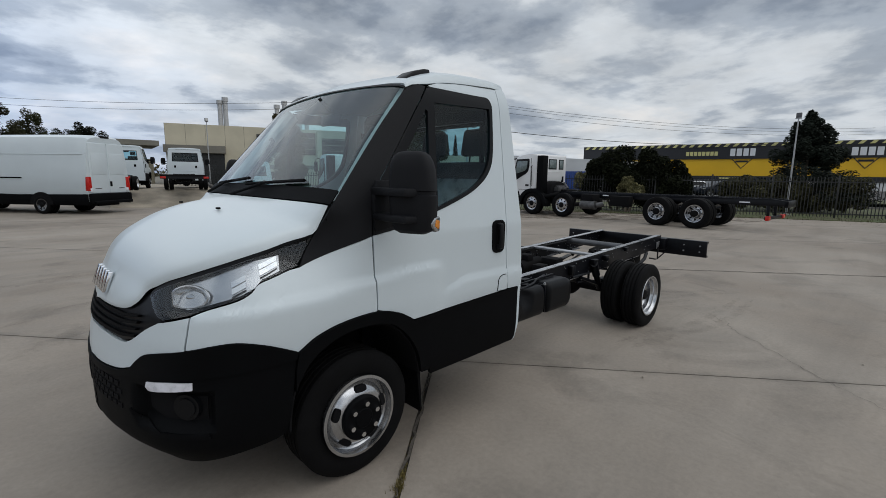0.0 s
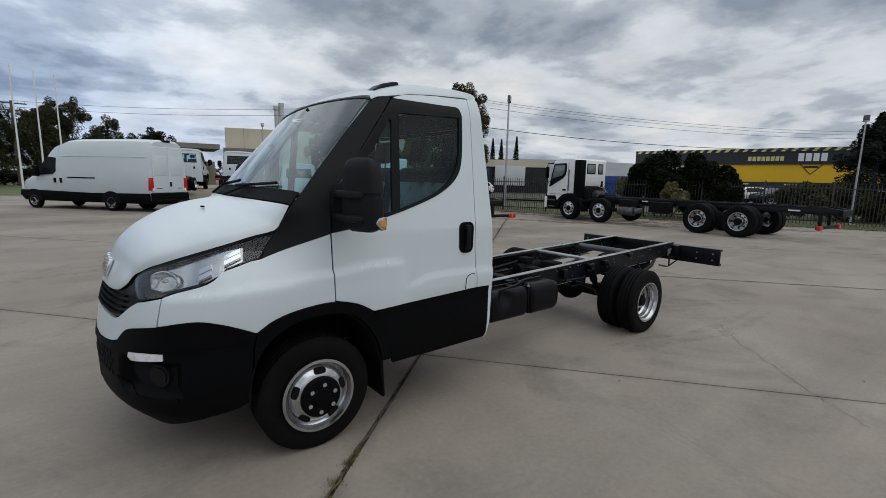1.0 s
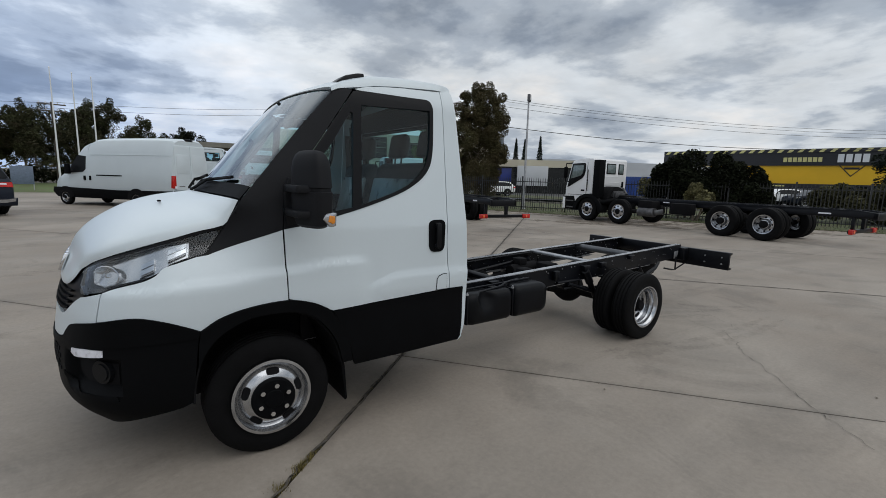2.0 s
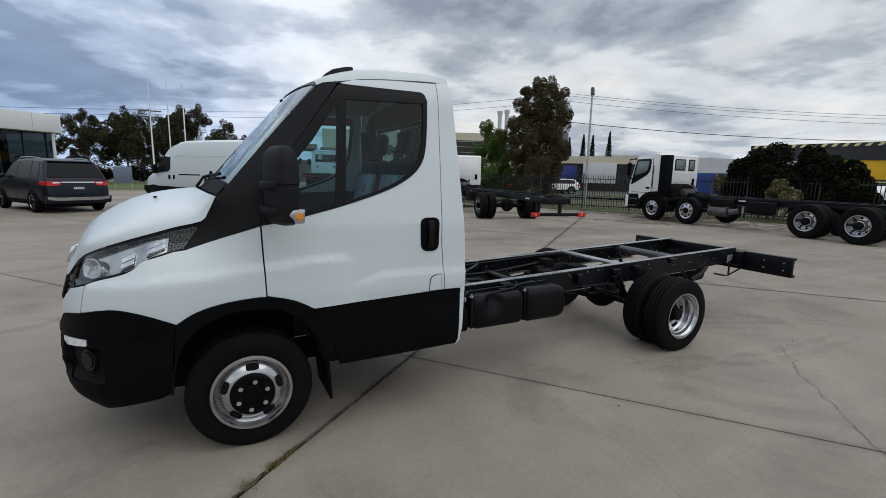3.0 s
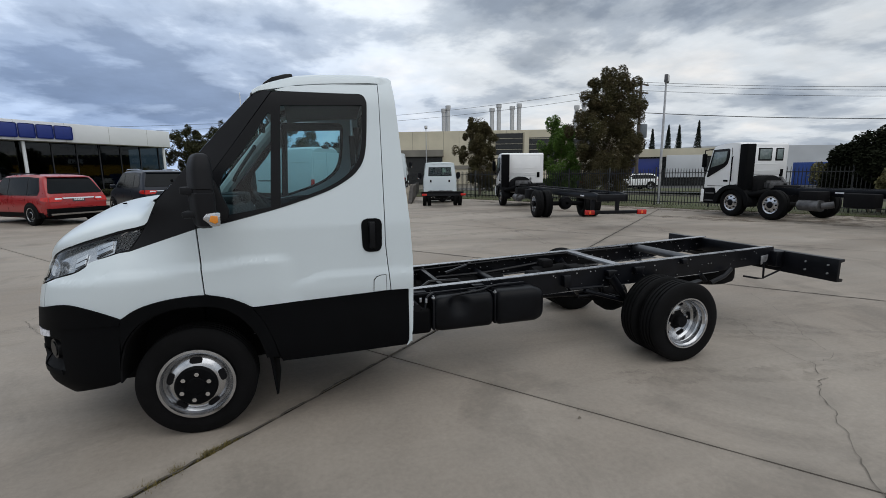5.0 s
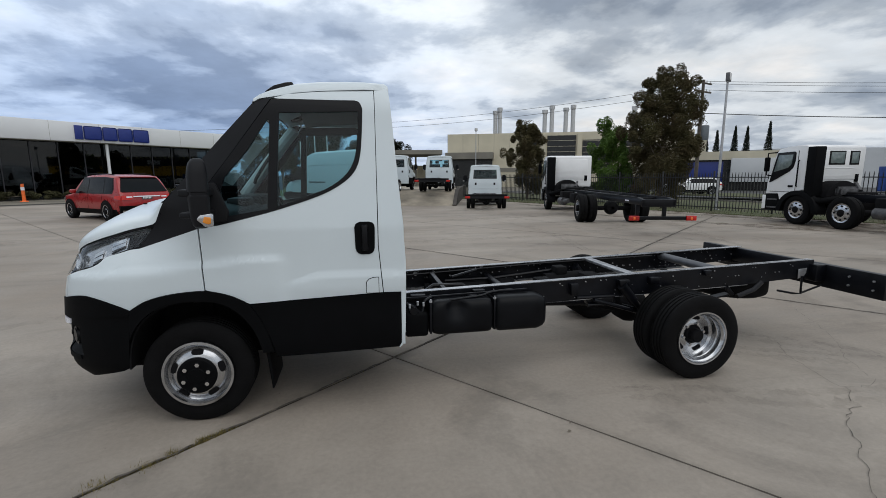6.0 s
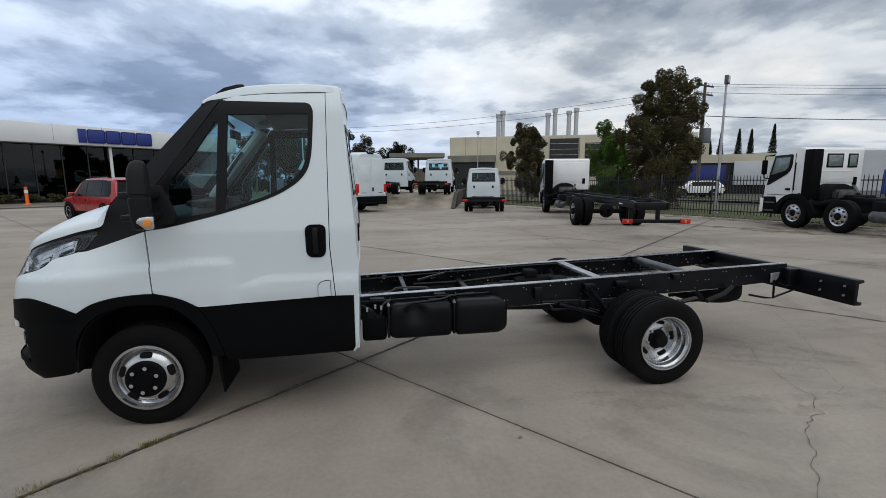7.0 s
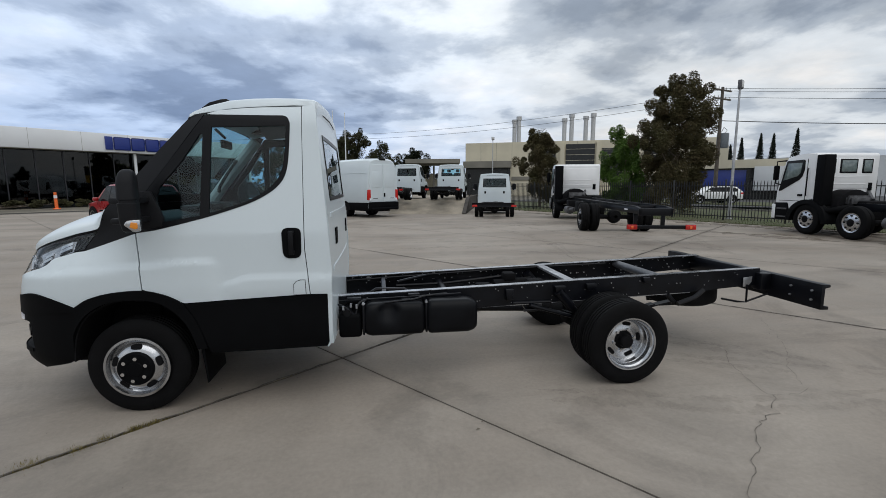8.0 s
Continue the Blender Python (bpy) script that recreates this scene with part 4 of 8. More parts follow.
    for mir in (None, MID):
        hl = part("head_lamp", sheet([grow(lamp, 0.002)], depth_skin, mirror=mir, thick=0.008), GLOSSB, T, "swept-back head lamp with clear lens", raw=True)
        inner = [(-0.415, 1.252), (-0.423, 1.180), (-0.52, 1.152), (-0.56, 1.118), (-0.63, 1.090), (-0.75, 1.062), (-0.86, 1.034), (-0.915, 1.052), (-0.965, 1.128), (-0.88, 1.148), (-0.74, 1.190), (-0.58, 1.228)]
        part("reflector", sheet([inner], depth_skin, mirror=mir, off=0.012, thick=0.004), REFL, hl, "bright lamp reflector", raw=True)
        # drop-shaped bowl, cut straight on its inner side
        c = depth_skin(-0.86, 1.088)
        ax_u = (depth_skin(-0.76, 1.118) - depth_skin(-0.955, 1.10)).normalized()
        n = Vector((-0.66, -0.70, 0.12)).normalized()
        ax_v = n.cross(ax_u).normalized()
        if ax_v.z < 0:
            ax_v = -ax_v
        bm = bmesh.new()
        rings = []
        for rr, dd_ in ((1.0, 0.016), (1.0, 0.030), (0.93, 0.032), (0.86, 0.020), (0.6, 0.004), (0.3, -0.004), (0.28, 0.012), (0.03, 0.016)):
            ring = []
            for t in np.linspace(0, 2 * math.pi, 32, endpoint=False):
                u, v = math.cos(t) * 0.098, math.sin(t) * (0.052 + 0.006 * math.sin(t))
                u = max(u, -0.078) if rr > 0.5 else u * 0.8
                ring.append(c + n * dd_ + ax_u * u * rr + ax_v * v * rr)
            rings.append(ring)
        ring_faces(bm, rings)
        if mir:
            for v in bm.verts:
                v.co.y = 2 * MID - v.co.y
        part("lamp_bowl", bm, REFL, hl, "drop-shaped lamp bowl")
        # stepped mirror strips behind the bowl
        for s0, s1, z0, dz, slope, cnt in ((-0.60, -0.665, 1.108, 0.014, 0.42, 4), (-0.435, -0.53, 1.188, 0.013, 0.38, 4)):
            for k in range(cnt):
                za, zb = z0 + k * dz, z0 + k * dz + (0.022 if k % 2 else 0.007)
                fac = [(s0, za), (s0, zb), (s1, zb - slope * (s0 - s1)), (s1, za - slope * (s0 - s1))]
                part("facet", sheet([fac], depth_skin, mirror=mir, off=0.018 + 0.005 * (k % 2), thick=0.008), CHROME if k % 2 else GLOSSB, hl, "bright mirror facet" if k % 2 else "dark strip", raw=True)
        ribs = []
        for i in range(6):
            ribs.append([(-0.245 - i * 0.026, 1.298 - i * 0.005), (-0.295 - i * 0.024, 1.222 - i * 0.006), (-0.302 - i * 0.024, 1.220 - i * 0.006), (-0.253 - i * 0.026, 1.296 - i * 0.005)])
        part("side_ribs", sheet(ribs, depth_skin, mirror=mir, off=0.014, thick=0.008), INTER, hl, raw=True)
        trim = [(p[0], p[1] - 0.002) for p in LAMP_TOP] + [(p[0], p[1] + 0.014) for p in LAMP_TOP[::-1]]
        part("lamp_trim", sheet([trim], skin, mirror=mir, off=-0.004, thick=0.01), GLOSSB, hl, "black strip between lamp and bonnet", raw=True)
        ln = part("lens", sheet([grow(lamp, 0.004)], skin, mirror=mir, off=0.002, thick=0.0, step=0.04), LENS, hl, "clear lamp lens", raw=True)
        ln.visible_shadow = False
    # black triangle and screen pillar
    pil = [(0.081, 1.318), (-0.288, 1.192), (-0.205, 1.322), (-0.126, 1.468), (0.004, 1.625), (0.234, 1.895), (0.430, 2.112), (0.50, 2.145), (0.545, 2.13), (0.30, 1.79), (0.16, 1.605), (0.093, 1.505)]
    both("screen_pillar", [pil], PILLARP, T, "black screen pillar cover", step=0.04, off=0.002)
    # bonnet
    lamp_edge = [tuple(skin(q, w + 0.016) + Vector((0, -0.003, 0))) for q, w in LAMP_TOP[:-2:2]]
    nose_edge = [tuple(skin(q, w)) for q, w in ((-1.118, 1.098), (-1.162, 1.052), (-1.24, 1.012), (-1.36, 0.998), (-1.50, 0.994), (S_MID, 0.993))]
    EDGE = spline([(-0.130, 0.075, 1.475), (-0.168, 0.088, 1.395)] + lamp_edge + nose_edge, 4)
    keep = np.linspace(0, len(EDGE) - 1, 41)
    EDGE = [tuple(np.array(EDGE[int(k)]) * (1 - k % 1) + np.array(EDGE[min(len(EDGE) - 1, int(k) + 1)]) * (k % 1)) for k in keep]
    CEN = spline([(-0.245, 0.95, 1.495), (-0.38, 0.95, 1.481), (-0.50, 0.95, 1.458), (-0.62, 0.95, 1.418), (-0.73, 0.95, 1.358), (-0.81, 0.95, 1.300), (-0.870, 0.95, 1.232), (-0.908, 0.95, 1.15), (-0.935, 0.95, 1.08), (-0.950, 0.95, 1.03), (-0.962, 0.95, 0.993)], 4)
    rows = []
    for e, c in zip(EDGE, CEN):
        row = []
        for k in range(15):
            t = k / 14
            a = t * math.pi / 2
            # strongly rounded shoulder, then nearly flat to the middle
            hh = math.sin(a) ** 0.62
            yy = 1 - math.cos(a) ** 1.25
            x = e[0] + (c[0] - e[0]) * (0.35 * hh + 0.65 * yy)
            y = e[1] + (c[1] - e[1]) * yy
            z = e[2] + (c[2] - e[2]) * (0.72 * hh + 0.28 * yy)
            row.append((x, y, z))
        row += [(x, 2 * MID - y, z) for x, y, z in row[::-1][1:]]
        rows.append(row)
    bon = part("bonnet", loft(rows, 0.0), WHITE, T, "white sloping bonnet", sharp=50)
    for y in (0.62, 1.28):
        bm = bmesh.new()
        box(bm, -0.465, -0.445, y - 0.014, y + 0.014, 1.44, 1.450, 0.004)
        part("washer_jet", bm, BLACKP, bon, "small black washer jet")
    # plain badge of the maker's colour on the nose
    bm = bmesh.new()
    for k in range(5):
        y0 = 0.785 + k * 0.068
        prism(bm, [(-0.956, 1.045), (-0.935, 1.045), (-0.900, 1.14), (-0.922, 1.14)], y0, y0 + 0.05, "y", 0.004)
    part("badge", bm, CHROME, bon, "bright metal badge shapes")
    # dark blocks filling engine bay and underside, set low to keep light out underneath
    for nm, dims in (("engine", (-0.80, 0.0, 0.45, 1.45, 0.26, 1.02)), ("scuttle", (-0.45, 0.25, 0.16, 1.74, 0.95, 1.12)), ("radiator_light_block", (-0.84, -0.55, 0.50, 1.40, 0.27, 0.90)),
                     ("bulkhead", (-0.30, 0.1, 0.25, 1.65, 1.10, 1.40)), ("gearbox", (-0.50, 0.75, 0.48, 1.42, 0.30, 0.98)), ("floor_pan_light_block", (0.45, 1.33, 0.12, 1.78, 0.40, 0.74)), ("front_subframe", (-0.62, -0.40, 0.10, 1.80, 0.45, 0.95))):
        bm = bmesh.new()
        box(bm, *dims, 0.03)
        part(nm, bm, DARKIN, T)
    # roof
    ROOF = [(0.432, 0.16, 2.118, 0.384, 2.17), (0.47, 0.148, 2.136, 0.43, 2.196), (0.53, 0.142, 2.146, 0.50, 2.232), (0.60, 0.142, 2.158, 0.585, 2.262), (0.70, 0.137, 2.177, 0.70, 2.292), (0.85, 0.136, 2.192, 0.85, 2.308), (1.0, 0.136, 2.201, 1.0, 2.313), (1.15, 0.139, 2.210, 1.15, 2.311), (1.23, 0.146, 2.210, 1.23, 2.307), (1.278, 0.150, 2.208, 1.288, 2.303), (1.300, 0.153, 2.200, 1.314, 2.288), (1.305, 0.155, 2.170, 1.320, 2.258), (1.306, 0.155, 2.130, 1.3185, 2.20), (1.300, 0.157, 2.09, 1.304, 2.14)]
    rows = []
    for xe, ye, ze, xc, zc in ROOF:
        row = []
        for k in range(13):
            t = k / 12
            a = t * math.pi / 2
            yy = 1 - math.cos(a) ** 1.6
            row.append((xe + (xc - xe) * yy, ye + (MID - ye) * yy, ze + (zc - ze) * math.sin(a) ** 0.46))
        row += [(x, 2 * MID - y, z) for x, y, z in row[::-1][1:]]
        rows.append(row)
    rows_roof = rows
    part("roof", loft(rows, 0.02, True), WHITE, T, "white cab roof", sharp=50)
    for y in (0.28, 1.62):
        bm = bmesh.new()
        prism(bm, [(0.475, 2.16), (0.50, 2.20), (0.55, 2.235), (0.63, 2.258), (0.675, 2.262), (0.68, 2.22), (0.62, 2.19), (0.55, 2.16)], y - 0.06, y + 0.06, "y", 0.01)
        part("roof_lamp", bm, GLOSSB, T, "black roof marker lamp")
    # windscreen, with black band and cowl
    bot = [(-0.122 - 0.085 * (1 - math.cos(a)) * (1.6 - 0.6 * (1 - math.cos(a))), 0.066 + (MID - 0.066) * (1 - math.cos(a)), 1.478 + 0.015 * math.sin(a)) for a in np.linspace(0, math.pi / 2, 10)]
    top = [(0.436 - 0.050 * (1 - math.cos(a)) * (1.6 - 0.6 * (1 - math.cos(a))), 0.158 + (MID - 0.158) * (1 - math.cos(a)), 2.112 + 0.054 * math.sin(a) ** 0.9) for a in np.linspace(0, math.pi / 2, 10)]
    bot += [(x, 2 * MID - y, z) for x, y, z in bot[::-1][1:]]
    top += [(x, 2 * MID - y, z) for x, y, z in top[::-1][1:]]
    nrow = 11

    def screen_row(t):
        b0 = 0.007 * math.sin(math.pi * t)
        out = []
        for k, (p, q) in enumerate(zip(bot, top)):
            b = b0 * (1 - (2 * k / (len(bot) - 1) - 1) ** 2)
            out.append((p[0] + (q[0] - p[0]) * t - b * 0.7, p[1] + (q[1] - p[1]) * t, p[2] + (q[2] - p[2]) * t + b * 0.7))
        return out
    ws = part("windscreen", loft([screen_row(t) for t in np.linspace(0.10, 0.985, nrow)]), SCREENG, T, "clear curved windscreen")
    ws.visible_shadow = False
    part("screen_band", loft([screen_row(t) for t in (0.0, 0.05, 0.10)], 0.006), BLACKP, T, "black band of the windscreen")
    part("screen_band", loft([screen_row(t) for t in (0.985, 1.0)], 0.006), GLOSSB, T, "black band of the windscreen")
    cow = [[(p[0] - 0.02, p[1], p[2] - 0.075) for p in bot], [(p[0] + 0.02, p[1], p[2] - 0.006) for p in bot]]
    part("cowl", loft(cow, 0.01), BLACKP, T, "black plastic cowl")

    def on_screen(y, t, lift=0.02):
        r = screen_row(t)
        x = float(np.interp(y, [p[1] for p in r], [p[0] for p in r]))
        z = float(np.interp(y, [p[1] for p in r], [p[2] for p in r]))
        return Vector((x - lift * 0.7, y, z + lift * 0.7))
    for y0, t0, y1, t1 in ((1.05, -0.02, 0.36, 0.135), (1.62, -0.02, 0.98, 0.135)):
        bm = bmesh.new()
        a, b = on_screen(y0, t0, 0.03), on_screen((y0 + y1) / 2, (t0 + t1) / 2 + 0.01, 0.045)
        cyl(bm, a, b, 0.010, 8, 0.008)
        p, q = on_screen(y0 - 0.12, 0.075, 0.028), on_screen(y1, t1, 0.02)
        cyl(bm, p, q, 0.010, 6)
        cyl(bm, b, (p + q) / 2, 0.007, 6)
        part("wiper", bm, BLACKP, T, "black wiper arm and blade")
    # cab back with a wide window
    def back(y, z):
        bow = 0.012 * (1 - ((y - MID) / 0.82) ** 2)
        return Vector((1.352 + bow + (0.03 if z < 1.3 else 0.03 - 0.095 * (z - 1.3)), y, z))
    wl_, wr_, wb_, wt_ = 0.28, 1.62, 1.52, 2.02
    # four plates round the window
    p_low = [(0.035, 0.45), (0.03, 0.85), (0.03, 1.3), (0.057, 1.52), (2 * MID - 0.057, 1.52), (2 * MID - 0.03, 1.3), (2 * MID - 0.03, 0.85), (2 * MID - 0.035, 0.45)]
    p_top = [(0.125, 2.02), (0.14, 2.12), (0.20, 2.165), (MID, 2.20), (2 * MID - 0.20, 2.165), (2 * MID - 0.14, 2.12), (2 * MID - 0.125, 2.02)]
    p_l = [(0.057, 1.52), (0.125, 2.02), (wl_ + 0.03, 2.02), (wl_, 1.52)]
    p_r = [(2 * MID - y, z) for y, z in p_l]
    bk = part("cab_back", sheet([p_low, p_top, p_l, p_r], back, step=0.12, thick=0.03), WHITE, T, "white cab back wall", raw=True)
    fr = []
    ring_o = [(wl_, wb_), (wr_, wb_), (wr_ - 0.03, wt_), (wl_ + 0.03, wt_)]
    ring_i = [(wl_ + 0.03, wb_ + 0.03), (wr_ - 0.03, wb_ + 0.03), (wr_ - 0.055, wt_ - 0.03), (wl_ + 0.055, wt_ - 0.03)]
    for i in range(4):
        j = (i + 1) % 4
        fr.append([ring_o[i], ring_o[j], ring_i[j], ring_i[i]])
    part("window_seal", sheet(fr, back, step=0.2, off=0.006, thick=0.02), GLOSSB, bk, "black rubber window seal", raw=True)
    g = part("rear_glass", sheet([ring_i], back, step=0.2, off=0.0, thick=0.0), GLASS, bk, "clear rear window", raw=True)
    g.visible_shadow = False
    for y in (0.42, 1.48):
        part("air_vent", sheet([[(y - 0.05, 1.17), (y + 0.05, 1.17), (y + 0.05, 1.30), (y - 0.05, 1.30)]], back, step=0.2, off=0.01, thick=0.012), BLACKP, bk, "small black air vent", raw=True)
    for z0, z1 in ((0.98, 1.02), (1.40, 1.43)):
        part("pressing", sheet([[(0.2, z0), (1.7, z0), (1.7, z1), (0.2, z1)]], back, step=0.25, off=0.006, thick=0.008), WHITE, bk, raw=True)
    # inside of the cab
    part("rear_trim", sheet([p_low[2:6], p_top, p_l, p_r], back, step=0.12, off=-0.036, thick=0.004), INTER, T, "dark grey rear trim panel", raw=True)
    bm = bmesh.new()
    box(bm, 0.42, 1.33, 0.10, 1.80, 0.72, 0.80, 0.01)
    part("cab_floor", bm, INTER, T)
    bm = bmesh.new()
    prism(bm, [(-0.22, 1.40), (0.02, 1.44), (0.22, 1.40), (0.27, 1.30), (0.22, 1.05), (0.10, 0.80), (-0.05, 0.80), (-0.22, 1.2)], 0.14, 1.76, "y", 0.02)
    box(bm, 0.05, 0.20, 0.80, 1.10, 1.40, 1.47, 0.02)
    box(bm, 0.02, 0.24, 1.25, 1.62, 1.38, 1.48, 0.03)
    part("dashboard", bm, INTER, T, "dark grey dashboard")
    bm = bmesh.new()
    c, n = Vector((0.42, 1.44, 1.33)), Vector((0.75, 0, 0.66)).normalized()
    q = n.to_track_quat("Z", "Y").to_matrix()
    ring = [c + q @ Vector((0.195 * math.cos(a), 0.195 * math.sin(a), 0)) for a in np.linspace(0, 2 * math.pi, 25)]
    pipe(bm, ring, 0.014, 8)
    cyl(bm, c - n * 0.03, c + n * 0.01, 0.06, 16)
    for a in (0, 2.1, 4.2):
        cyl(bm, c, c + q @ Vector((0.19 * math.cos(a), 0.19 * math.sin(a), 0)), 0.012, 6)
    cyl(bm, c, (0.12, 1.44, 1.2), 0.03, 10)
    part("steering_wheel", bm, INTER, T, "black steering wheel")

    def seat(y0, y1, head):
        s = new("seat")
        s.parent = T
        bm = bmesh.new()
        box(bm, 0.62, 1.10, y0, y1, 0.98, 1.12, 0.04, 3)
        part("cushion", bm, SEATM, s, "dark fabric seat cushion")
        bm = bmesh.new()
        prism(bm, [(1.02, 1.08), (1.16, 1.08), (1.29, 1.70), (1.24, 1.74), (1.16, 1.70)], y0 + 0.02, y1 - 0.02, "y", 0.035, 3)
        part("backrest", bm, SEATM, s, "dark fabric backrest under clear film")
        bm = bmesh.new()
        box(bm, 0.70, 1.05, y0 + 0.02, y1 - 0.02, 0.80, 0.98, 0.02)
        part("seat_base", bm, INTER, s)
        bm = bmesh.new()
        prism(bm, [(1.00, 1.10), (1.03, 1.10), (1.16, 1.60), (1.13, 1.61)], y0 + 0.03, y1 - 0.03, "y", 0.01)
        box(bm, 0.64, 1.02, y0 + 0.01, y1 - 0.01, 1.115, 1.135, 0.008)
        part("film_cover", bm, FILMM, s, "crumpled clear plastic film")
        for ym in head:
            bm = bmesh.new()
            prism(bm, [(1.215, 1.77), (1.29, 1.77), (1.32, 1.93), (1.29, 1.97), (1.25, 1.96)], ym - 0.12, ym + 0.12, "y", 0.03, 3)
            cyl(bm, (1.255, ym - 0.05, 1.68), (1.265, ym - 0.05, 1.80), 0.007, 6)
            cyl(bm, (1.255, ym + 0.05, 1.68), (1.265, ym + 0.05, 1.80), 0.007, 6)
            part("headrest", bm, SEATM, s, "dark head restraint")
    seat(0.18, 1.02, (0.36, 0.80))
    seat(1.14, 1.66, (1.40,))
    bm = bmesh.new()
    rr = []
    for xe, ye, ze, xc, zc in ROOF[3:10]:
        xe, xc = min(xe, 1.25), min(xc, 1.25 + 0.01 * (xc - 1.2))
        row = [(xe, ye + 0.05, ze - 0.05), ((xe + xc) / 2, (ye + MID) / 2, zc - 0.055), (xc, MID, zc - 0.045)]
        row += [(x, 2 * MID - y, z) for x, y, z in row[::-1][1:]]
        rr.append(row)
    bm.free()
    part("headlining", loft(rr, 0.01), INTERL, T, "light grey headlining")
    bm = bmesh.new()
    cyl(bm, (0.34, 0.95, 2.13), (0.42, 0.95, 2.05), 0.012, 8)
    box(bm, 0.41, 0.44, 0.83, 1.07, 1.96, 2.03, 0.01)
    part("inside_mirror", bm, INTER, T)
    for m in (0, 1):
        f = (lambda v: v) if m == 0 else (lambda v: 2 * MID - v)
        bm = bmesh.new()
        pipe(bm, [(1.27, f(0.20), 0.8), (1.28, f(0.20), 1.55), (1.24, f(0.25), 2.08)], 0.035, 8)
        part("door_pillar", bm, INTER, T)
        bm = bmesh.new()
        pipe(bm, [(-0.02, f(0.14), 1.46), (0.22, f(0.19), 1.76), (0.50, f(0.23), 2.09)], 0.055, 10)
        part("pillar_trim", bm, TRIML, T, "light grey pillar trim")
        bm = bmesh.new()
        pipe(bm, spline([(0.10, f(0.235), 1.58), (0.13, f(0.29), 1.63), (0.22, f(0.32), 1.76), (0.29, f(0.31), 1.86), (0.30, f(0.27), 1.89)], 4), 0.016, 8)
        part("grab_handle", bm, INTER, T, "dark grab handle")
        bm = bmesh.new()
        prism(bm, [(1.20, 0.95), (1.25, 0.95), (1.215, 2.0), (1.165, 2.0)], f(0.235), f(0.235) + 0.004, "y")
        part("seat_belt", bm, SEATM, T, "dark seat belt")
        bm = bmesh.new()
        prism(bm, [(0.42, 0.80), (1.19, 0.80), (1.19, 1.44), (0.62, 1.42), (0.25, 1.36), (0.25, 0.95)], min(f(0.05), f(0.10)), max(f(0.05), f(0.10)), "y", 0.01)
        part("door_lining", bm, INTER, T, "dark grey door lining")
    # black joint behind the roof
    xr = [(p[0] + 0.001, p[1], p[2] + 0.002) for p in rows_roof[-2][6:-6]]
    bm = bmesh.new()
    pipe(bm, xr, 0.004, 6)
    part("roof_seal", bm, GLOSSB, T, "black rubber joint behind the roof")
    # mirrors on two arms
    for m in (0, 1):
        mr = new("door_mirror")
        mr.parent = T
        mr["label"] = "large black two-piece door mirror"

        def fl(bm, turn=False):
            if turn:
                ct, st = math.cos(radians(20)), math.sin(radians(20))
                for v in bm.verts:
                    dx, dy = (v.co.x - 0.165) * 0.80, (v.co.y + 0.215) * 0.92
                    v.co.x, v.co.y = 0.170 + ct * dx - st * dy, -0.210 + st * dx + ct * dy
            if m:
                for v in bm.verts:
                    v.co.y = 2 * MID - v.co.y
            return bm
        bm = bmesh.new()
        rows = []
        for z, x0, x1, y0, y1 in ((1.345, 0.133, 0.203, -0.29, -0.14), (1.36, 0.113, 0.223, -0.325, -0.11), (1.42, 0.098, 0.230, -0.345, -0.09), (1.53, 0.094, 0.232, -0.348, -0.085), (1.535, 0.104, 0.226, -0.340, -0.095), (1.55, 0.104, 0.226, -0.340, -0.095), (1.555, 0.094, 0.232, -0.345, -0.085), (1.65, 0.098, 0.230, -0.335, -0.09), (1.69, 0.106, 0.228, -0.322, -0.095), (1.718, 0.118, 0.221, -0.304, -0.108), (1.735, 0.134, 0.210, -0.28, -0.13), (1.741, 0.152, 0.195, -0.25, -0.16)):
            ring = []
            cx, cy, hx, hy = (x0 + x1) / 2, (y0 + y1) / 2, (x1 - x0) / 2, (y1 - y0) / 2
            for i in range(24):
                t = 2 * math.pi * i / 24
                c_, s_ = math.cos(t), math.sin(t)
                ring.append((cx + hx * math.copysign(abs(c_) ** 0.45, c_), cy + hy * math.copysign(abs(s_) ** 0.45, s_), z))
            rows.append(ring)
        g = [[bm.verts.new(p) for p in r] for r in rows]
        for a, b in zip(g, g[1:]):
            for i in range(24):
                bm.faces.new((a[i], a[(i + 1) % 24], b[(i + 1) % 24], b[i]))
        bm.faces.new(g[0][::-1])
        bm.faces.new(g[-1])
        part("housing", fl(bm, True), PILLARP, mr, "black textured mirror housing")
        bm = bmesh.new()
        for z0, z1 in ((1.568, 1.69), (1.435, 1.522)):
            box(bm, 0.185, 0.2030, -0.265, -0.13, z0, z1)
        for v in bm.verts:
            v.co.x -= (v.co.y + 0.216) * 0.30
        part("mirror_glass", fl(bm, True), mat("mirror_silver", (0.8, 0.82, 0.83), 0.03, 1.0, vary=0.02) if m == 0 else bpy.data.materials["mirror_silver"], mr, "silvered mirror glass")
        for z0, z1 in ((1.525, 1.565), (1.40, 1.435)):
            bm = bmesh.new()
            prism(bm, [(0.075, -0.26), (0.195, -0.29), (0.195, -0.10), (0.19, 0.05), (0.10, 0.045), (0.070, -0.10)], z0, z1, "z", 0.01)
            part("arm", fl(bm), PILLARP, mr, "black mirror arm")
        bm = bmesh.new()
        prism(bm, [(0.10, 1.335), (0.26, 1.36), (0.27, 1.42), (0.20, 1.60), (0.115, 1.60), (0.09, 1.5)], 0.0, 0.035, "y", 0.008)
        part("mount", fl(bm), PILLARP, mr)
        bm = bmesh.new()
        prism(bm, [(0.132, 1.398), (0.190, 1.354), (0.238, 1.356), (0.244, 1.428), (0.155, 1.434)], -0.345, -0.26, "y", 0.008)
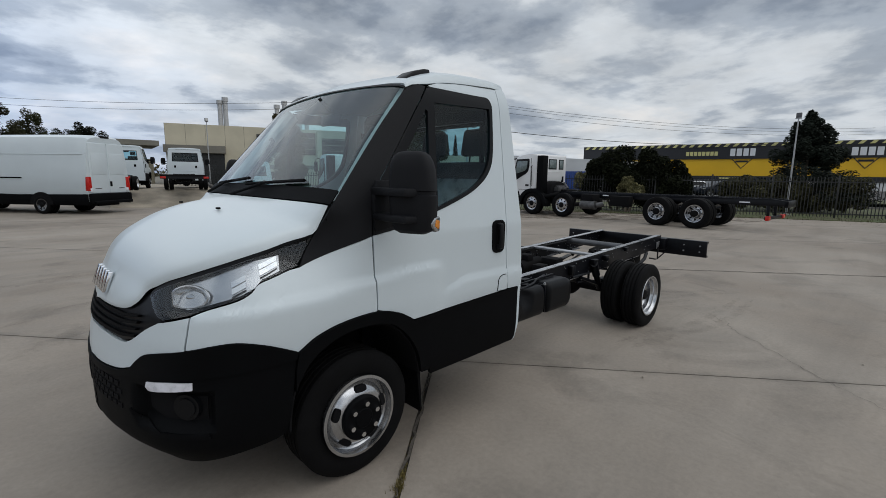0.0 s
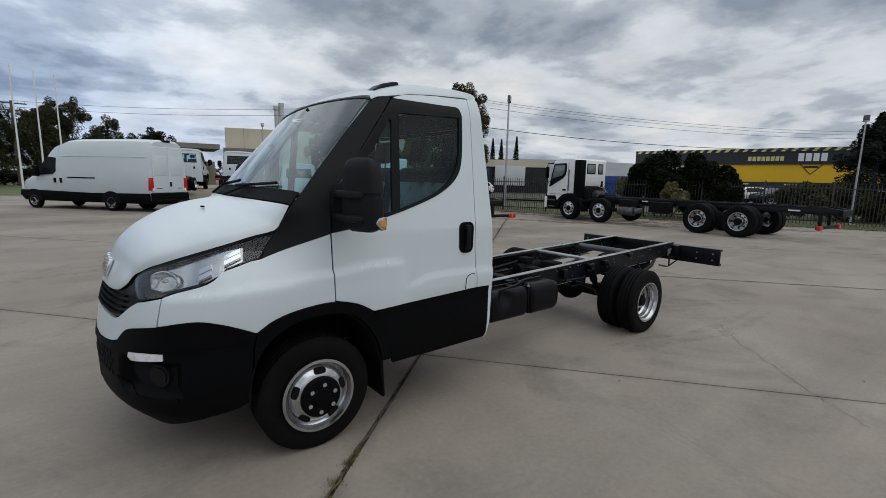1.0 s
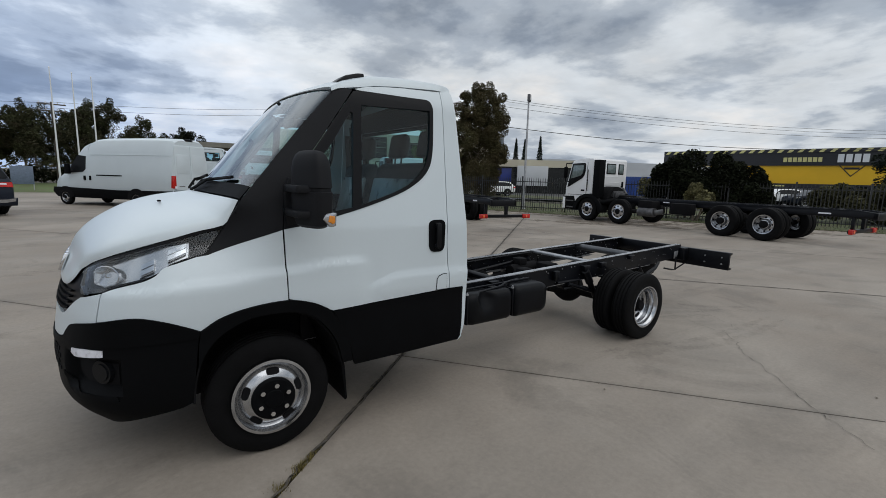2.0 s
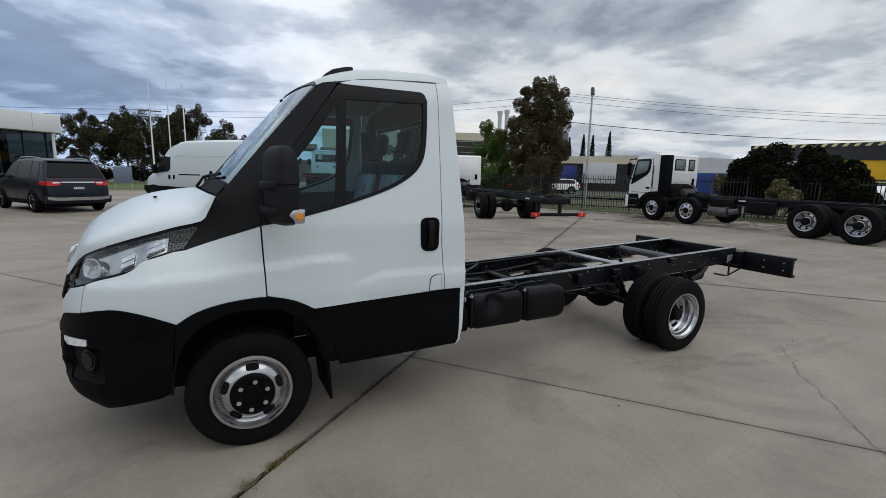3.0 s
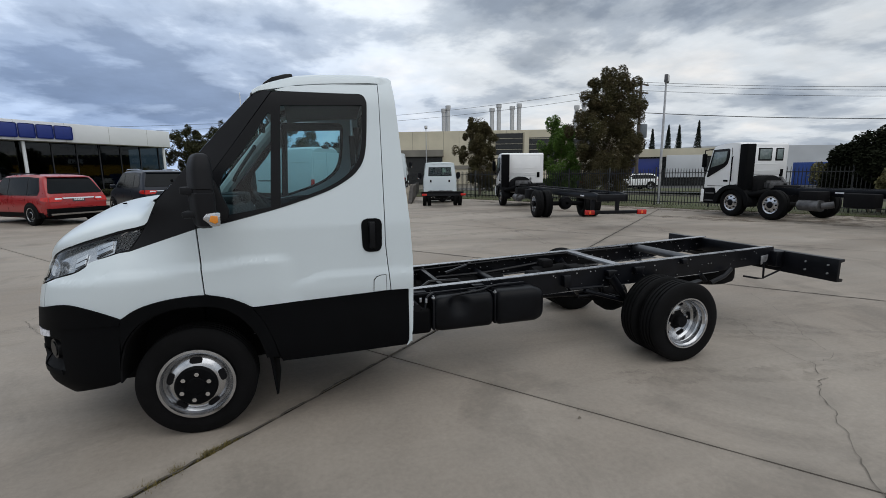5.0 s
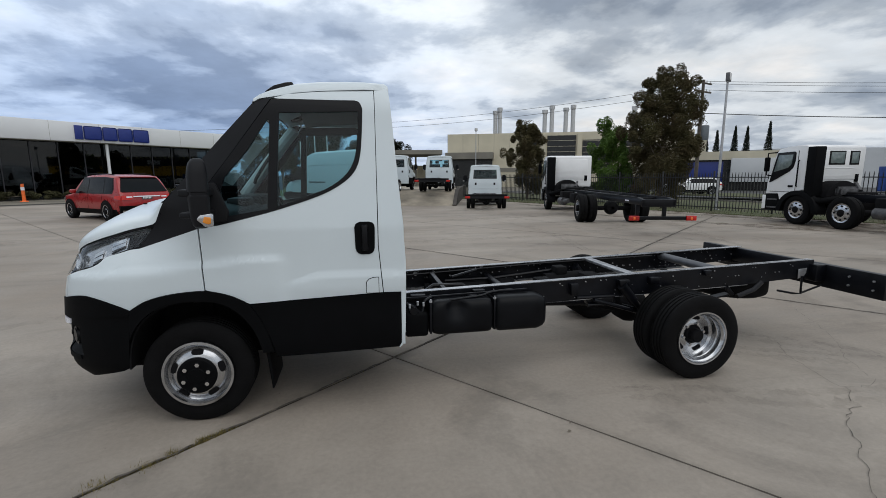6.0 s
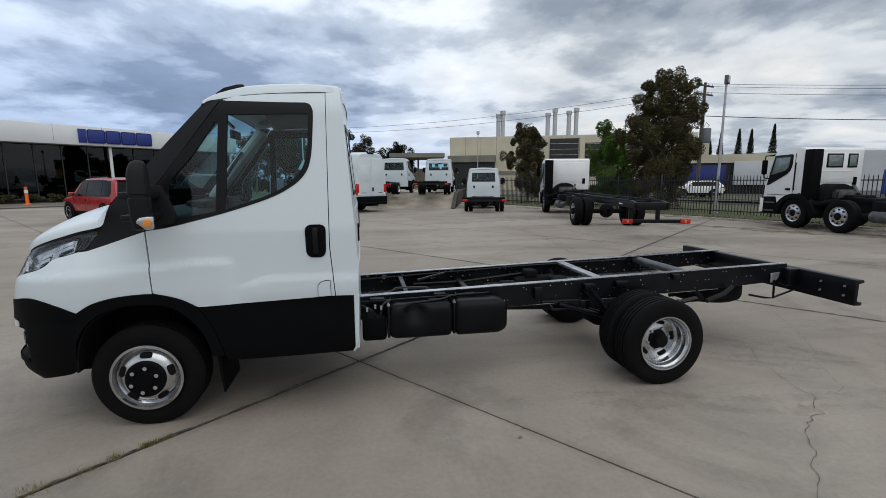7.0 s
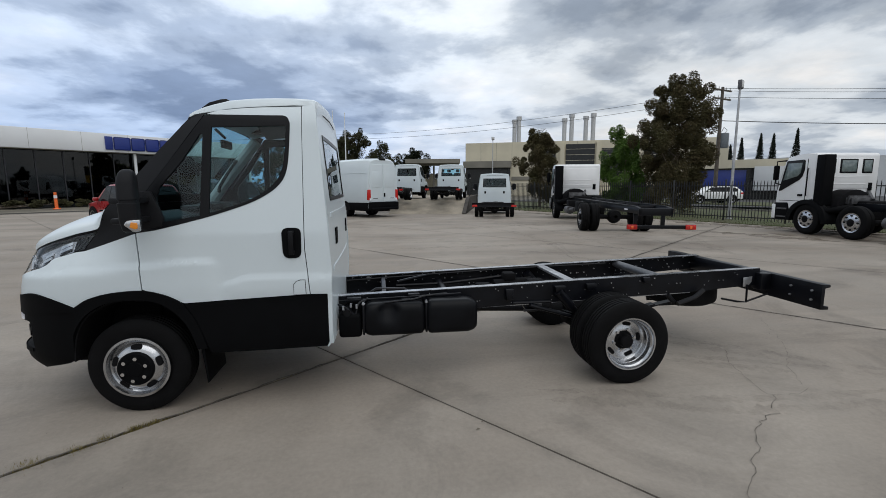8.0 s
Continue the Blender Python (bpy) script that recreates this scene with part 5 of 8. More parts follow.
        ind = part("side_indicator", fl(bm, True), REFL, mr, "clear side indicator")
        bm = bmesh.new()
        prism(bm, [(0.170, 1.384), (0.205, 1.370), (0.224, 1.376), (0.224, 1.410), (0.182, 1.416)], -0.350, -0.28, "y", 0.004)
        part("indicator_bulb", fl(bm, True), AMBER, ind, "amber indicator")
    # wheels, arches, flaps
    front_wheel(T, 0.0, 0.035, 0.347, -1)
    front_wheel(T, 0.0, 2 * MID - 0.035, 0.347, 1)
    rear_wheel(T, 3.75, -0.065, 0.347, -1)
    rear_wheel(T, 3.75, 2 * MID + 0.065, 0.347, 1)
    for m in (0, 1):
        bm = bmesh.new()
        inner = [(p[0], p[1] - 0.005) for p in ARCH_IN]
        rows = [[(p[0], y if not m else 2 * MID - y, p[1]) for p in inner] for y in (0.02, 0.15, 0.30, 0.45, 0.62)]
        bm.free()
        part("arch_liner", loft(rows, 0.01), DARKIN, T, "shade-black wheel arch fill liner")
        bm = bmesh.new()
        prism(bm, [(0.400, 0.62), (0.430, 0.62), (0.452, 0.45), (0.470, 0.195), (0.455, 0.185), (0.430, 0.44)], 0.05, 0.42, "y", 0.004)
        if m:
            for v in bm.verts:
                v.co.y = 2 * MID - v.co.y
        part("mud_flap", bm, BLACKP, T, "black rubber mud flap")
    # ---- chassis frame ----
    for y_out, sg in ((0.433, 1), (1.33, -1)):
        bm = bmesh.new()
        x0, x1 = 0.3, 5.345
        h = 0.185
        prism(bm, [(x0, rail_top(x0)), (x1, rail_top(x1)), (x1, rail_top(x1) - h * 0.86), (4.6, rail_top(4.6) - h), (x0, rail_top(x0) - h)], y_out, y_out + sg * 0.006, "y")
        part("rail_web", bm, FRAME, T, "black pressed steel chassis rail")
        # flanges take the pale colour that paints the sky's glint along the rail
        for k, dz in ((0, 0.0), (1, -h)):
            bm = bmesh.new()
            xs = np.linspace(x0, x1, 8)
            for a, b in zip(xs, xs[1:]):
                za, zb = rail_top(a) + dz, rail_top(b) + dz
                if k and b > 4.7:
                    continue
                v = [bm.verts.new(p) for p in ((a, y_out, za), (b, y_out, zb), (b, y_out + sg * 0.068, zb), (a, y_out + sg * 0.068, za), (a, y_out, za - 0.006), (b, y_out, zb - 0.006), (b, y_out + sg * 0.068, zb - 0.006), (a, y_out + sg * 0.068, za - 0.006))]
                for qd in ((0, 1, 2, 3), (7, 6, 5, 4), (0, 4, 5, 1), (2, 6, 7, 3), (1, 5, 6, 2), (0, 3, 7, 4)):
                    bm.faces.new([v[i] for i in qd])
            bmesh.ops.remove_doubles(bm, verts=bm.verts, dist=1e-5)
            part("rail_flange", bm, FLANGE, T, "smooth rail flange coloured bright like its sky reflection")
        # bolts and holes along the web
        rnd = random.Random(3 if sg > 0 else 4)
        bm = bmesh.new()
        for i in range(56 if sg > 0 else 120):
            n_ = 56 if sg > 0 else 120
            x = 1.45 + 3.85 * (i // 2 * 2 + 0.9 * rnd.random() + 0.25 * (i % 2)) / n_
            z = rail_top(x) - rnd.choice((0.028, 0.045, 0.09, 0.125, 0.16))
            yy = y_out - sg * 0.002 if sg > 0 else y_out + sg * 0.008
            cyl(bm, (x, yy, z), (x, yy - 0.006, z), rnd.choice((0.003, 0.0035, 0.0045, 0.006) if sg > 0 else (0.0035, 0.0045, 0.0045, 0.008)), 8)
        part("rail_bolts", bm, FRAMETOP, T, "bright bolt heads along the rail")["kind"] = "stuff"
    # end beam behind the rails
    bm = bmesh.new()
    prism(bm, [(5.40, 0.800), (5.475, 0.800), (5.482, 0.790), (5.482, 0.775), (5.428, 0.770), (5.428, 0.615), (5.482, 0.610), (5.482, 0.590), (5.475, 0.582), (5.40, 0.585)], -0.14, 1.90, "y", 0.003)
    part("end_beam", bm, FRAME, T, "black rear cross beam")
    bm = bmesh.new()
    for y in (-0.06, 0.14, 1.62, 1.82):
        for z in (0.655, 0.735):
            cyl(bm, (5.398, y, z), (5.385, y, z), 0.009, 8)
    part("beam_bolts", bm, FRAMETOP, T)["kind"] = "stuff"
    for y in (0.36, 1.36):
        bm = bmesh.new()
        box(bm, 5.30, 5.41, y, y + 0.11, 0.64, 0.80, 0.01)
        part("beam_bracket", bm, FRAME, T)
    # cross members
    for x, r, lab in ((2.35, 0.035, "black tubular cross member"), (4.36, 0.04, "grey tubular cross member")):
        bm = bmesh.new()
        cyl(bm, (x, 0.44, rail_top(x) - (0.12 if x < 3 else 0.05)), (x, 1.39, rail_top(x) - (0.12 if x < 3 else 0.05)), r, 16)
        part("cross_member", bm, FRAME if x < 3 else mat("grey_primer_steel", (0.10, 0.105, 0.115), 0.45, 0.3, vary=0.2), T, lab)
    bm = bmesh.new()
    prism(bm, [(3.42, rail_top(3.42) - 0.004), (3.50, rail_top(3.5) - 0.004), (3.50, rail_top(3.5) - 0.03), (3.42, rail_top(3.42) - 0.03)], 0.50, 1.335, "y", 0.004)
    part("cross_member", bm, FRAMETOP, T, "bright steel cross strap")
    bm = bmesh.new()
    box(bm, 5.28, 5.345, 0.44, 1.39, rail_top(5.3) - 0.16, rail_top(5.3) - 0.012, 0.006)
    part("cross_member", bm, FRAME, T, "black rear cross member")
    bm = bmesh.new()
    box(bm, 1.75, 1.79, 0.44, 1.39, rail_top(1.7) - 0.14, rail_top(1.7) - 0.02, 0.006)
    part("cross_member", bm, FRAME, T)
    # spare wheel slung under the tail
    bm = bmesh.new()
    lathe(bm, [(0.20, -0.085), (0.22, -0.095), (0.29, -0.095), (0.335, -0.07), (0.345, -0.04), (0.345, 0.04), (0.335, 0.07), (0.29, 0.095), (0.22, 0.095), (0.20, 0.085)], (4.82, 0.86, 0.545), "z", 48, closed=True)
    sp = part("spare_tyre", bm, RUBBER, T, "spare tyre slung under the frame")
    bm = bmesh.new()
    lathe(bm, [(0.205, 0.08), (0.19, 0.05), (0.15, 0.02), (0.10, 0.045), (0.06, 0.045), (0.05, 0.03)], (4.82, 0.86, 0.545), "z", 40)
    part("spare_rim", bm, STEEL, sp, "silver spare rim")
    bm = bmesh.new()
    pipe(bm, [(4.50, 0.76, 0.66), (4.55, 0.76, 0.43), (5.10, 0.76, 0.43), (5.15, 0.76, 0.66)], 0.016, 8)
    pipe(bm, [(4.50, 0.98, 0.66), (4.55, 0.98, 0.43), (5.10, 0.98, 0.43), (5.15, 0.98, 0.66)], 0.016, 8)
    part("spare_carrier", bm, FRAME, T)
    # rear axle, springs, shaft
    bm = bmesh.new()
    cyl(bm, (3.75, 0.2, 0.347), (3.75, 1.7, 0.347), 0.062, 18)
    lathe(bm, [(0.03, -0.17), (0.12, -0.15), (0.175, -0.06), (0.185, 0.0), (0.17, 0.07), (0.10, 0.14), (0.03, 0.16)], (3.75, 0.95, 0.36), "x", 28)
    cyl(bm, (3.56, 0.95, 0.37), (3.36, 0.95, 0.40), 0.075, 16, 0.05)
    part("rear_axle", bm, DARKIN, T, "dark rear axle with differential")
    bm = bmesh.new()
    cyl(bm, (3.40, 0.95, 0.40), (1.2, 0.95, 0.50), 0.042, 16)
    lathe(bm, [(0.02, -0.05), (0.07, -0.04), (0.07, 0.04), (0.02, 0.05)], (2.35, 0.95, 0.447), "x", 18)
    part("drive_shaft", bm, FRAME, T)
    for y in (0.49, 1.35):
        bm = bmesh.new()
        for k in range(3):
            L = 1.0 - k * 0.25
            pts = [(3.75 - 0.70 * L, 0.515 - k * 0.02 + 0.02), (3.75, 0.435 - k * 0.014), (3.75 + 0.72 * L, 0.545 - k * 0.02)]
            c = spline(pts, 6)
            poly = c + [(p[0], p[1] - 0.013) for p in c[::-1]]
            prism(bm, poly, y - 0.035, y + 0.035, "y")
        box(bm, 3.68, 3.82, y - 0.045, y + 0.045, 0.37, 0.46, 0.008)
        part("leaf_spring", bm, FRAME, T, "black leaf spring pack")
        bm = bmesh.new()
        prism(bm, [(4.30, rail_top(4.3) - 0.16), (4.46, rail_top(4.4) - 0.16), (4.42, 0.60), (4.36, 0.60)], y - 0.05, y + 0.03, "y", 0.006)
        part("spring_hanger", bm, FRAME, T, "black spring hanger")
        bm = bmesh.new()
        prism(bm, [(2.98, rail_top(3.0) - 0.16), (3.16, rail_top(3.1) - 0.16), (3.10, 0.52), (3.03, 0.52)], y - 0.05, y + 0.03, "y", 0.006)
        part("spring_hanger", bm, FRAME, T, "black spring hanger")
        bm = bmesh.new()
        cyl(bm, (4.39, y - 0.06, 0.62), (4.46, y - 0.06, 0.545), 0.022, 10)
        part("spring_shackle", bm, FRAME, T)
        bm = bmesh.new()
        cyl(bm, (3.30, y - 0.10, 0.70), (3.62, y - 0.02, 0.36), 0.032, 14)
        cyl(bm, (3.30, y - 0.10, 0.70), (3.44, y - 0.065, 0.55), 0.042, 14)
        part("shock_absorber", bm, FRAME, T, "black shock absorber")
        bm = bmesh.new()
        box(bm, 3.58, 3.92, y - 0.035, y + 0.035, 0.60, 0.66, 0.012)
        cyl(bm, (3.75, y, 0.56), (3.75, y, 0.62), 0.045, 14, 0.03)
        part("bump_stop", bm, DARKIN, T)
    bm = bmesh.new()
    pipe(bm, [(3.05, 0.40, 0.58), (3.3, 0.42, 0.50), (3.55, 0.45, 0.42), (3.72, 0.45, 0.40)], 0.018, 8)
    part("torque_rod", bm, FRAME, T)
    bm = bmesh.new()
    pipe(bm, [(4.45, 0.36, 0.545), (4.62, 0.36, 0.60), (4.72, 0.38, 0.66)], 0.022, 8)
    part("stay_rod", bm, FRAME, T)
    bm = bmesh.new()
    pipe(bm, [(2.9, 0.42, 0.60), (3.25, 0.42, 0.60), (3.25, 0.42, 0.53), (3.0, 0.42, 0.53)], 0.014, 8)
    part("stabiliser_bar", bm, FRAME, T)
    # fuel tank in two moulded lobes, strapped, and the battery box by the cab
    def tank_lobe(x0, x1, ends, zt, zb, yo, dent):
        """A blow-moulded lobe with rounded ends; dent: centre x, z, size and depth of a pressed hollow."""
        bm = bmesh.new()
        rings = []
        for i in range(25):
            t = i / 24
            x = x0 + (x1 - x0) * t
            k = min(1.0, 0.80 + 0.20 * min(1.0, t / ends[0]) ** 0.5) * min(1.0, 0.74 + 0.26 * min(1.0, (1 - t) / ends[1]) ** 0.5)
            ring = []
            for q in range(28):
                a = 2 * math.pi * q / 28
                ca, sa = math.cos(a), math.sin(a)
                yc, zc, hy, hz = (0.425 + yo) / 2, (zt + zb) / 2, (0.425 - yo) / 2, (zt - zb) / 2
                y = yc + hy * k * math.copysign(abs(ca) ** 0.5, ca)
                z = zc + hz * k * math.copysign(abs(sa) ** 0.5, sa)
                if dent and y < yc:
                    d2 = ((x - dent[0]) / dent[2]) ** 2 + ((z - dent[1]) / (dent[2] * 0.9)) ** 2
                    y += dent[3] * math.exp(-d2 * d2)
                ring.append((x, y, z))
            rings.append(ring)
        ring_loft(bm, rings)
        return bm
    part("fuel_tank", tank_lobe(1.605, 2.10, (0.12, 0.06), 0.688, 0.412, 0.222, (1.80, 0.625, 0.075, 0.062)), TANKM, T, "black moulded fuel tank", sharp=60)
    part("tank_end", tank_lobe(2.118, 2.535, (0.06, 0.18), 0.700, 0.415, 0.205, None), TANKM, T, "black moulded fuel tank end", sharp=60)
    bm = bmesh.new()
    pipe(bm, spline([(1.66, 0.30, 0.67), (1.85, 0.29, 0.69), (2.02, 0.31, 0.70), (2.11, 0.34, 0.715), (2.30, 0.38, 0.72)], 4), 0.009, 7)
    part("filler_hose", bm, FRAME, T)
    bm = bmesh.new()
    lathe(bm, [(0.045, 0.0), (0.045, 0.03), (0.038, 0.036), (0.0005, 0.036)], (1.95, 0.36, 0.668), "z", 20)
    part("sender_cap", bm, FRAME, T)
    for x in (1.60, 2.11):
        bm = bmesh.new()
        box(bm, x - 0.009, x + 0.009, 0.236, 0.44, 0.434, 0.682, 0.005)
        part("tank_strap", bm, FRAME, T, "black tank strap")
        bm = bmesh.new()
        cyl(bm, (x, 0.25, 0.675), (x, 0.25, 0.705), 0.007, 8)
        cyl(bm, (x, 0.25, 0.682), (x, 0.25, 0.694), 0.013, 6)
        part("strap_bolt", bm, FRAMETOP, T, "bright strap bolt")
    bm = bmesh.new()
    box(bm, 1.40, 1.585, 0.245, 0.425, 0.41, 0.61, 0.03, 3)
    part("battery_box", bm, BLACKP, T)
    bm = bmesh.new()
    cyl(bm, (1.47, 0.245, 0.62), (1.47, 0.42, 0.62), 0.030, 14)
    part("relay_can", bm, FRAME, T)
    bm = bmesh.new()
    pipe(bm, spline([(1.40, 0.30, 0.68), (1.46, 0.27, 0.655), (1.53, 0.27, 0.60), (1.56, 0.30, 0.68), (1.62, 0.34, 0.70)], 4), 0.011, 7)
    part("battery_cable", bm, FRAME, T)
    for xx, zz in ((1.50, 0.665), (1.545, 0.655), (1.44, 0.645)):
        bm = bmesh.new()
        cyl(bm, (xx, 0.255, zz), (xx, 0.255, zz + 0.03), 0.009, 8)
        part("terminal", bm, FRAMETOP, T, "bright metal terminal")
    bm = bmesh.new()
    prism(bm, [(1.40, 0.70), (2.42, 0.728), (2.42, 0.712), (1.40, 0.684)], 0.350, 0.366, "y", 0.003)
    part("cable_duct", bm, FRAME, T, "dark pipe above the tank")
    # pipes and valves between the rails
    for pts, r in (([(1.4, 0.60, 0.62), (2.2, 0.58, 0.66), (2.7, 0.60, 0.70), (3.2, 0.62, 0.72), (3.6, 0.7, 0.74)], 0.010),
                   ([(1.4, 1.24, 0.68), (2.3, 1.25, 0.72), (3.0, 1.25, 0.75), (4.2, 1.25, 0.78)], 0.009),
                   ([(1.9, 1.2, 0.62), (2.4, 1.15, 0.64), (3.1, 1.17, 0.70)], 0.014),
                   ([(1.4, 0.52, 0.68), (2.0, 0.53, 0.70), (2.6, 0.52, 0.71), (3.4, 0.52, 0.74)], 0.008),
                   ([(1.5, 0.70, 0.58), (1.7, 0.72, 0.70), (1.95, 0.70, 0.70), (2.1, 0.66, 0.60)], 0.016)):
        bm = bmesh.new()
        pipe(bm, pts, r, 6)
        part("brake_line", bm, FRAME, T)
    bm = bmesh.new()
    pipe(bm, [(1.9, 0.9, 0.725), (2.05, 1.0, 0.735), (2.2, 1.15, 0.73)], 0.012, 6)
    part("hose", bm, FRAME, T)
    for x0, x1, y0, y1, z0, z1 in ((2.62, 2.76, 0.62, 0.74, 0.64, 0.73), (3.0, 3.12, 1.05, 1.18, 0.66, 0.74), (1.46, 1.60, 0.55, 0.70, 0.56, 0.68), (3.2, 3.36, 0.8, 1.0, 0.60, 0.70)):
        bm = bmesh.new()
        box(bm, x0, x1, y0, y1, z0, z1, 0.015)
        part("valve_block", bm, DARKIN, T)
    bm = bmesh.new()
    cyl(bm, (2.9, 1.10, 0.60), (3.3, 1.10, 0.62), 0.07, 16)
    part("air_tank", bm, DARKIN, T)
    for x, w_, h_, d_ in ((2.86, 0.07, 0.10, 0.05), (3.32, 0.10, 0.06, 0.06), (3.62, 0.10, 0.06, 0.05), (4.16, 0.07, 0.05, 0.04), (2.02, 0.10, 0.025, 0.06), (1.52, 0.12, 0.02, 0.07)):
        bm = bmesh.new()
        zt = rail_top(x) - (0.03 if h_ > 0.05 else 0.01)
        prism(bm, [(x - w_ / 2, zt), (x + w_ / 2, zt), (x + w_ * 0.4, zt - h_), (x - w_ * 0.4, zt - h_)], 0.433 - d_, 0.4325, "y", 0.006)
        part("rail_bracket", bm, FRAME, T, "black bracket on the rail")
    for x, z, r in ((1.62, 0.66, 0.016), (1.80, 0.665, 0.012), (2.30, 0.70, 0.012)):
        bm = bmesh.new()
        cyl(bm, (x, 1.322, z + 0.02), (x, 1.315, z + 0.02), r * 1.4, 14)
        part("rail_plug", bm, FRAMETOP, T, "bright plug in the rail")
    bm = bmesh.new()
    cyl(bm, (1.7, 1.2, 0.50), (2.6, 1.2, 0.52), 0.10, 18)
    cyl(bm, (2.6, 1.2, 0.52), (3.1, 1.22, 0.56), 0.03, 12)
    part("exhaust", bm, DARKIN, T, "dark exhaust pipe")
    # loose number-plate bracket hung from the tail
    bm = bmesh.new()
    prism(bm, [(5.16, 0.755), (5.255, 0.765), (5.25, 0.715), (5.215, 0.675), (5.165, 0.665)], 0.415, 0.423, "y", 0.002)
    part("tail_plate", bm, FRAMETOP, T, "bare metal bracket plate")
    bm = bmesh.new()
    pipe(bm, [(5.20, 0.41, 0.69), (5.20, 0.405, 0.52), (5.10, 0.40, 0.53), (4.95, 0.42, 0.56)], 0.010, 6)
    pipe(bm, [(5.20, 0.405, 0.525), (5.40, 0.38, 0.60)], 0.009, 6)
    part("hanging_bracket", bm, FRAME, T)
    return T


TRUCK = build_truck()

# ---- the yard round the truck ----
CARW = mat("car_white_paint", (0.78, 0.79, 0.80), 0.3, scale=2, vary=0.03, coat=0.4, rvary=0.04)
CARRED = mat("car_red_paint", (0.30, 0.010, 0.012), 0.28, scale=2, vary=0.08, coat=0.3, rvary=0.04)
CARGREY = mat("car_dark_blue_grey_paint", (0.009, 0.013, 0.023), 0.30, scale=2, vary=0.1, spec=0.22, coat=0.06, rvary=0.04)
PLATE = mat("dark_plate", (0.03, 0.03, 0.035), 0.5)
BARW = mat("pale_bars", (0.6, 0.6, 0.6), 0.5)
WTYRE = RUBBER


def simple_wheel(parent, cx, cy, cz, R, w, sg, rim=0.56, dual=False, dish=0.0):
    wheel = new("wheel")
    wheel.parent = parent
    for k in range(2 if dual else 1):
        bm = bmesh.new()
        h = w / 2
        y0 = cy - sg * (h + k * (w + 0.05))
        lathe(bm, [(R * rim, -h * 0.8), (R * (rim + 0.1), -h), (R * 0.90, -h), (R * 0.975, -h * 0.85), (R, -h * 0.6), (R, -h * 0.08), (R - 0.012, -h * 0.05), (R - 0.012, h * 0.05), (R, h * 0.08), (R, h * 0.6), (R * 0.975, h * 0.85), (R * 0.9, h), (R * (rim + 0.1), h), (R * rim, h * 0.8)], (cx, y0, cz), "y", 40, closed=True)
        part("tyre", bm, WTYRE, wheel)
    bm = bmesh.new()
    r = R * rim
    lathe(bm, [(r * 1.03, -0.015 * sg), (r * 1.03, 0.004 * sg), (r * 0.94, 0.0), (r * 0.88, (-0.03 - dish) * sg), (r * 0.6, (-0.01 - dish) * sg), (r * 0.45, (0.01 - dish * 0.6) * sg), (r * 0.3, (0.012 - dish * 0.5) * sg), (0.001, (0.014 - dish * 0.5) * sg)], (cx, cy - sg * 0.012, cz), "y", 32)
    rm = part("rim", bm, STEEL, wheel, "silver rim")
    # vent holes are dark discs, the shade inside put into their colour
    for k in range(8):
        a = 2 * math.pi * k / 8
        bm = bmesh.new()
        c = (cx + r * 0.74 * math.cos(a), cy - sg * (0.026 + dish), cz + r * 0.74 * math.sin(a))
        cyl(bm, c, (c[0], c[1] + sg * 0.012, c[2]), r * 0.10, 10)
        part("vent_hole_shade", bm, DARKIN, rm)
    bm = bmesh.new()
    lathe(bm, [(r * 0.40, (0.012 - dish * 0.5) * sg), (r * 0.38, 0.03 * sg), (r * 0.2, 0.05 * sg), (0.001, 0.05 * sg)], (cx, cy - sg * 0.012, cz), "y", 20)
    part("hub", bm, DARKIN, wheel, "dark hub cap")
    return wheel


def section(x, hw, z0, z1, c=0.0, r0=0.08, r1=0.12, crown=0.02, tuck=0.05, top=None):
    """A closed cross-section of a vehicle body at x: half-width hw, floor z0, top z1."""
    tw = hw if top is None else top
    half = [(hw - tuck, z0), (hw, z0 + r0), (hw, z0 + (z1 - z0) * 0.45), (hw - (hw - tw) * 0.5, z0 + (z1 - z0) * 0.75), (tw, z1 - r1), (tw - r1 * 0.35, z1 - r1 * 0.3), (tw - r1, z1), (tw * 0.5, z1 + crown)]
    return [(x, c - a, b) for a, b in half] + [(x, c, z1 + crown * 1.2)] + [(x, c + a, b) for a, b in half[::-1]]


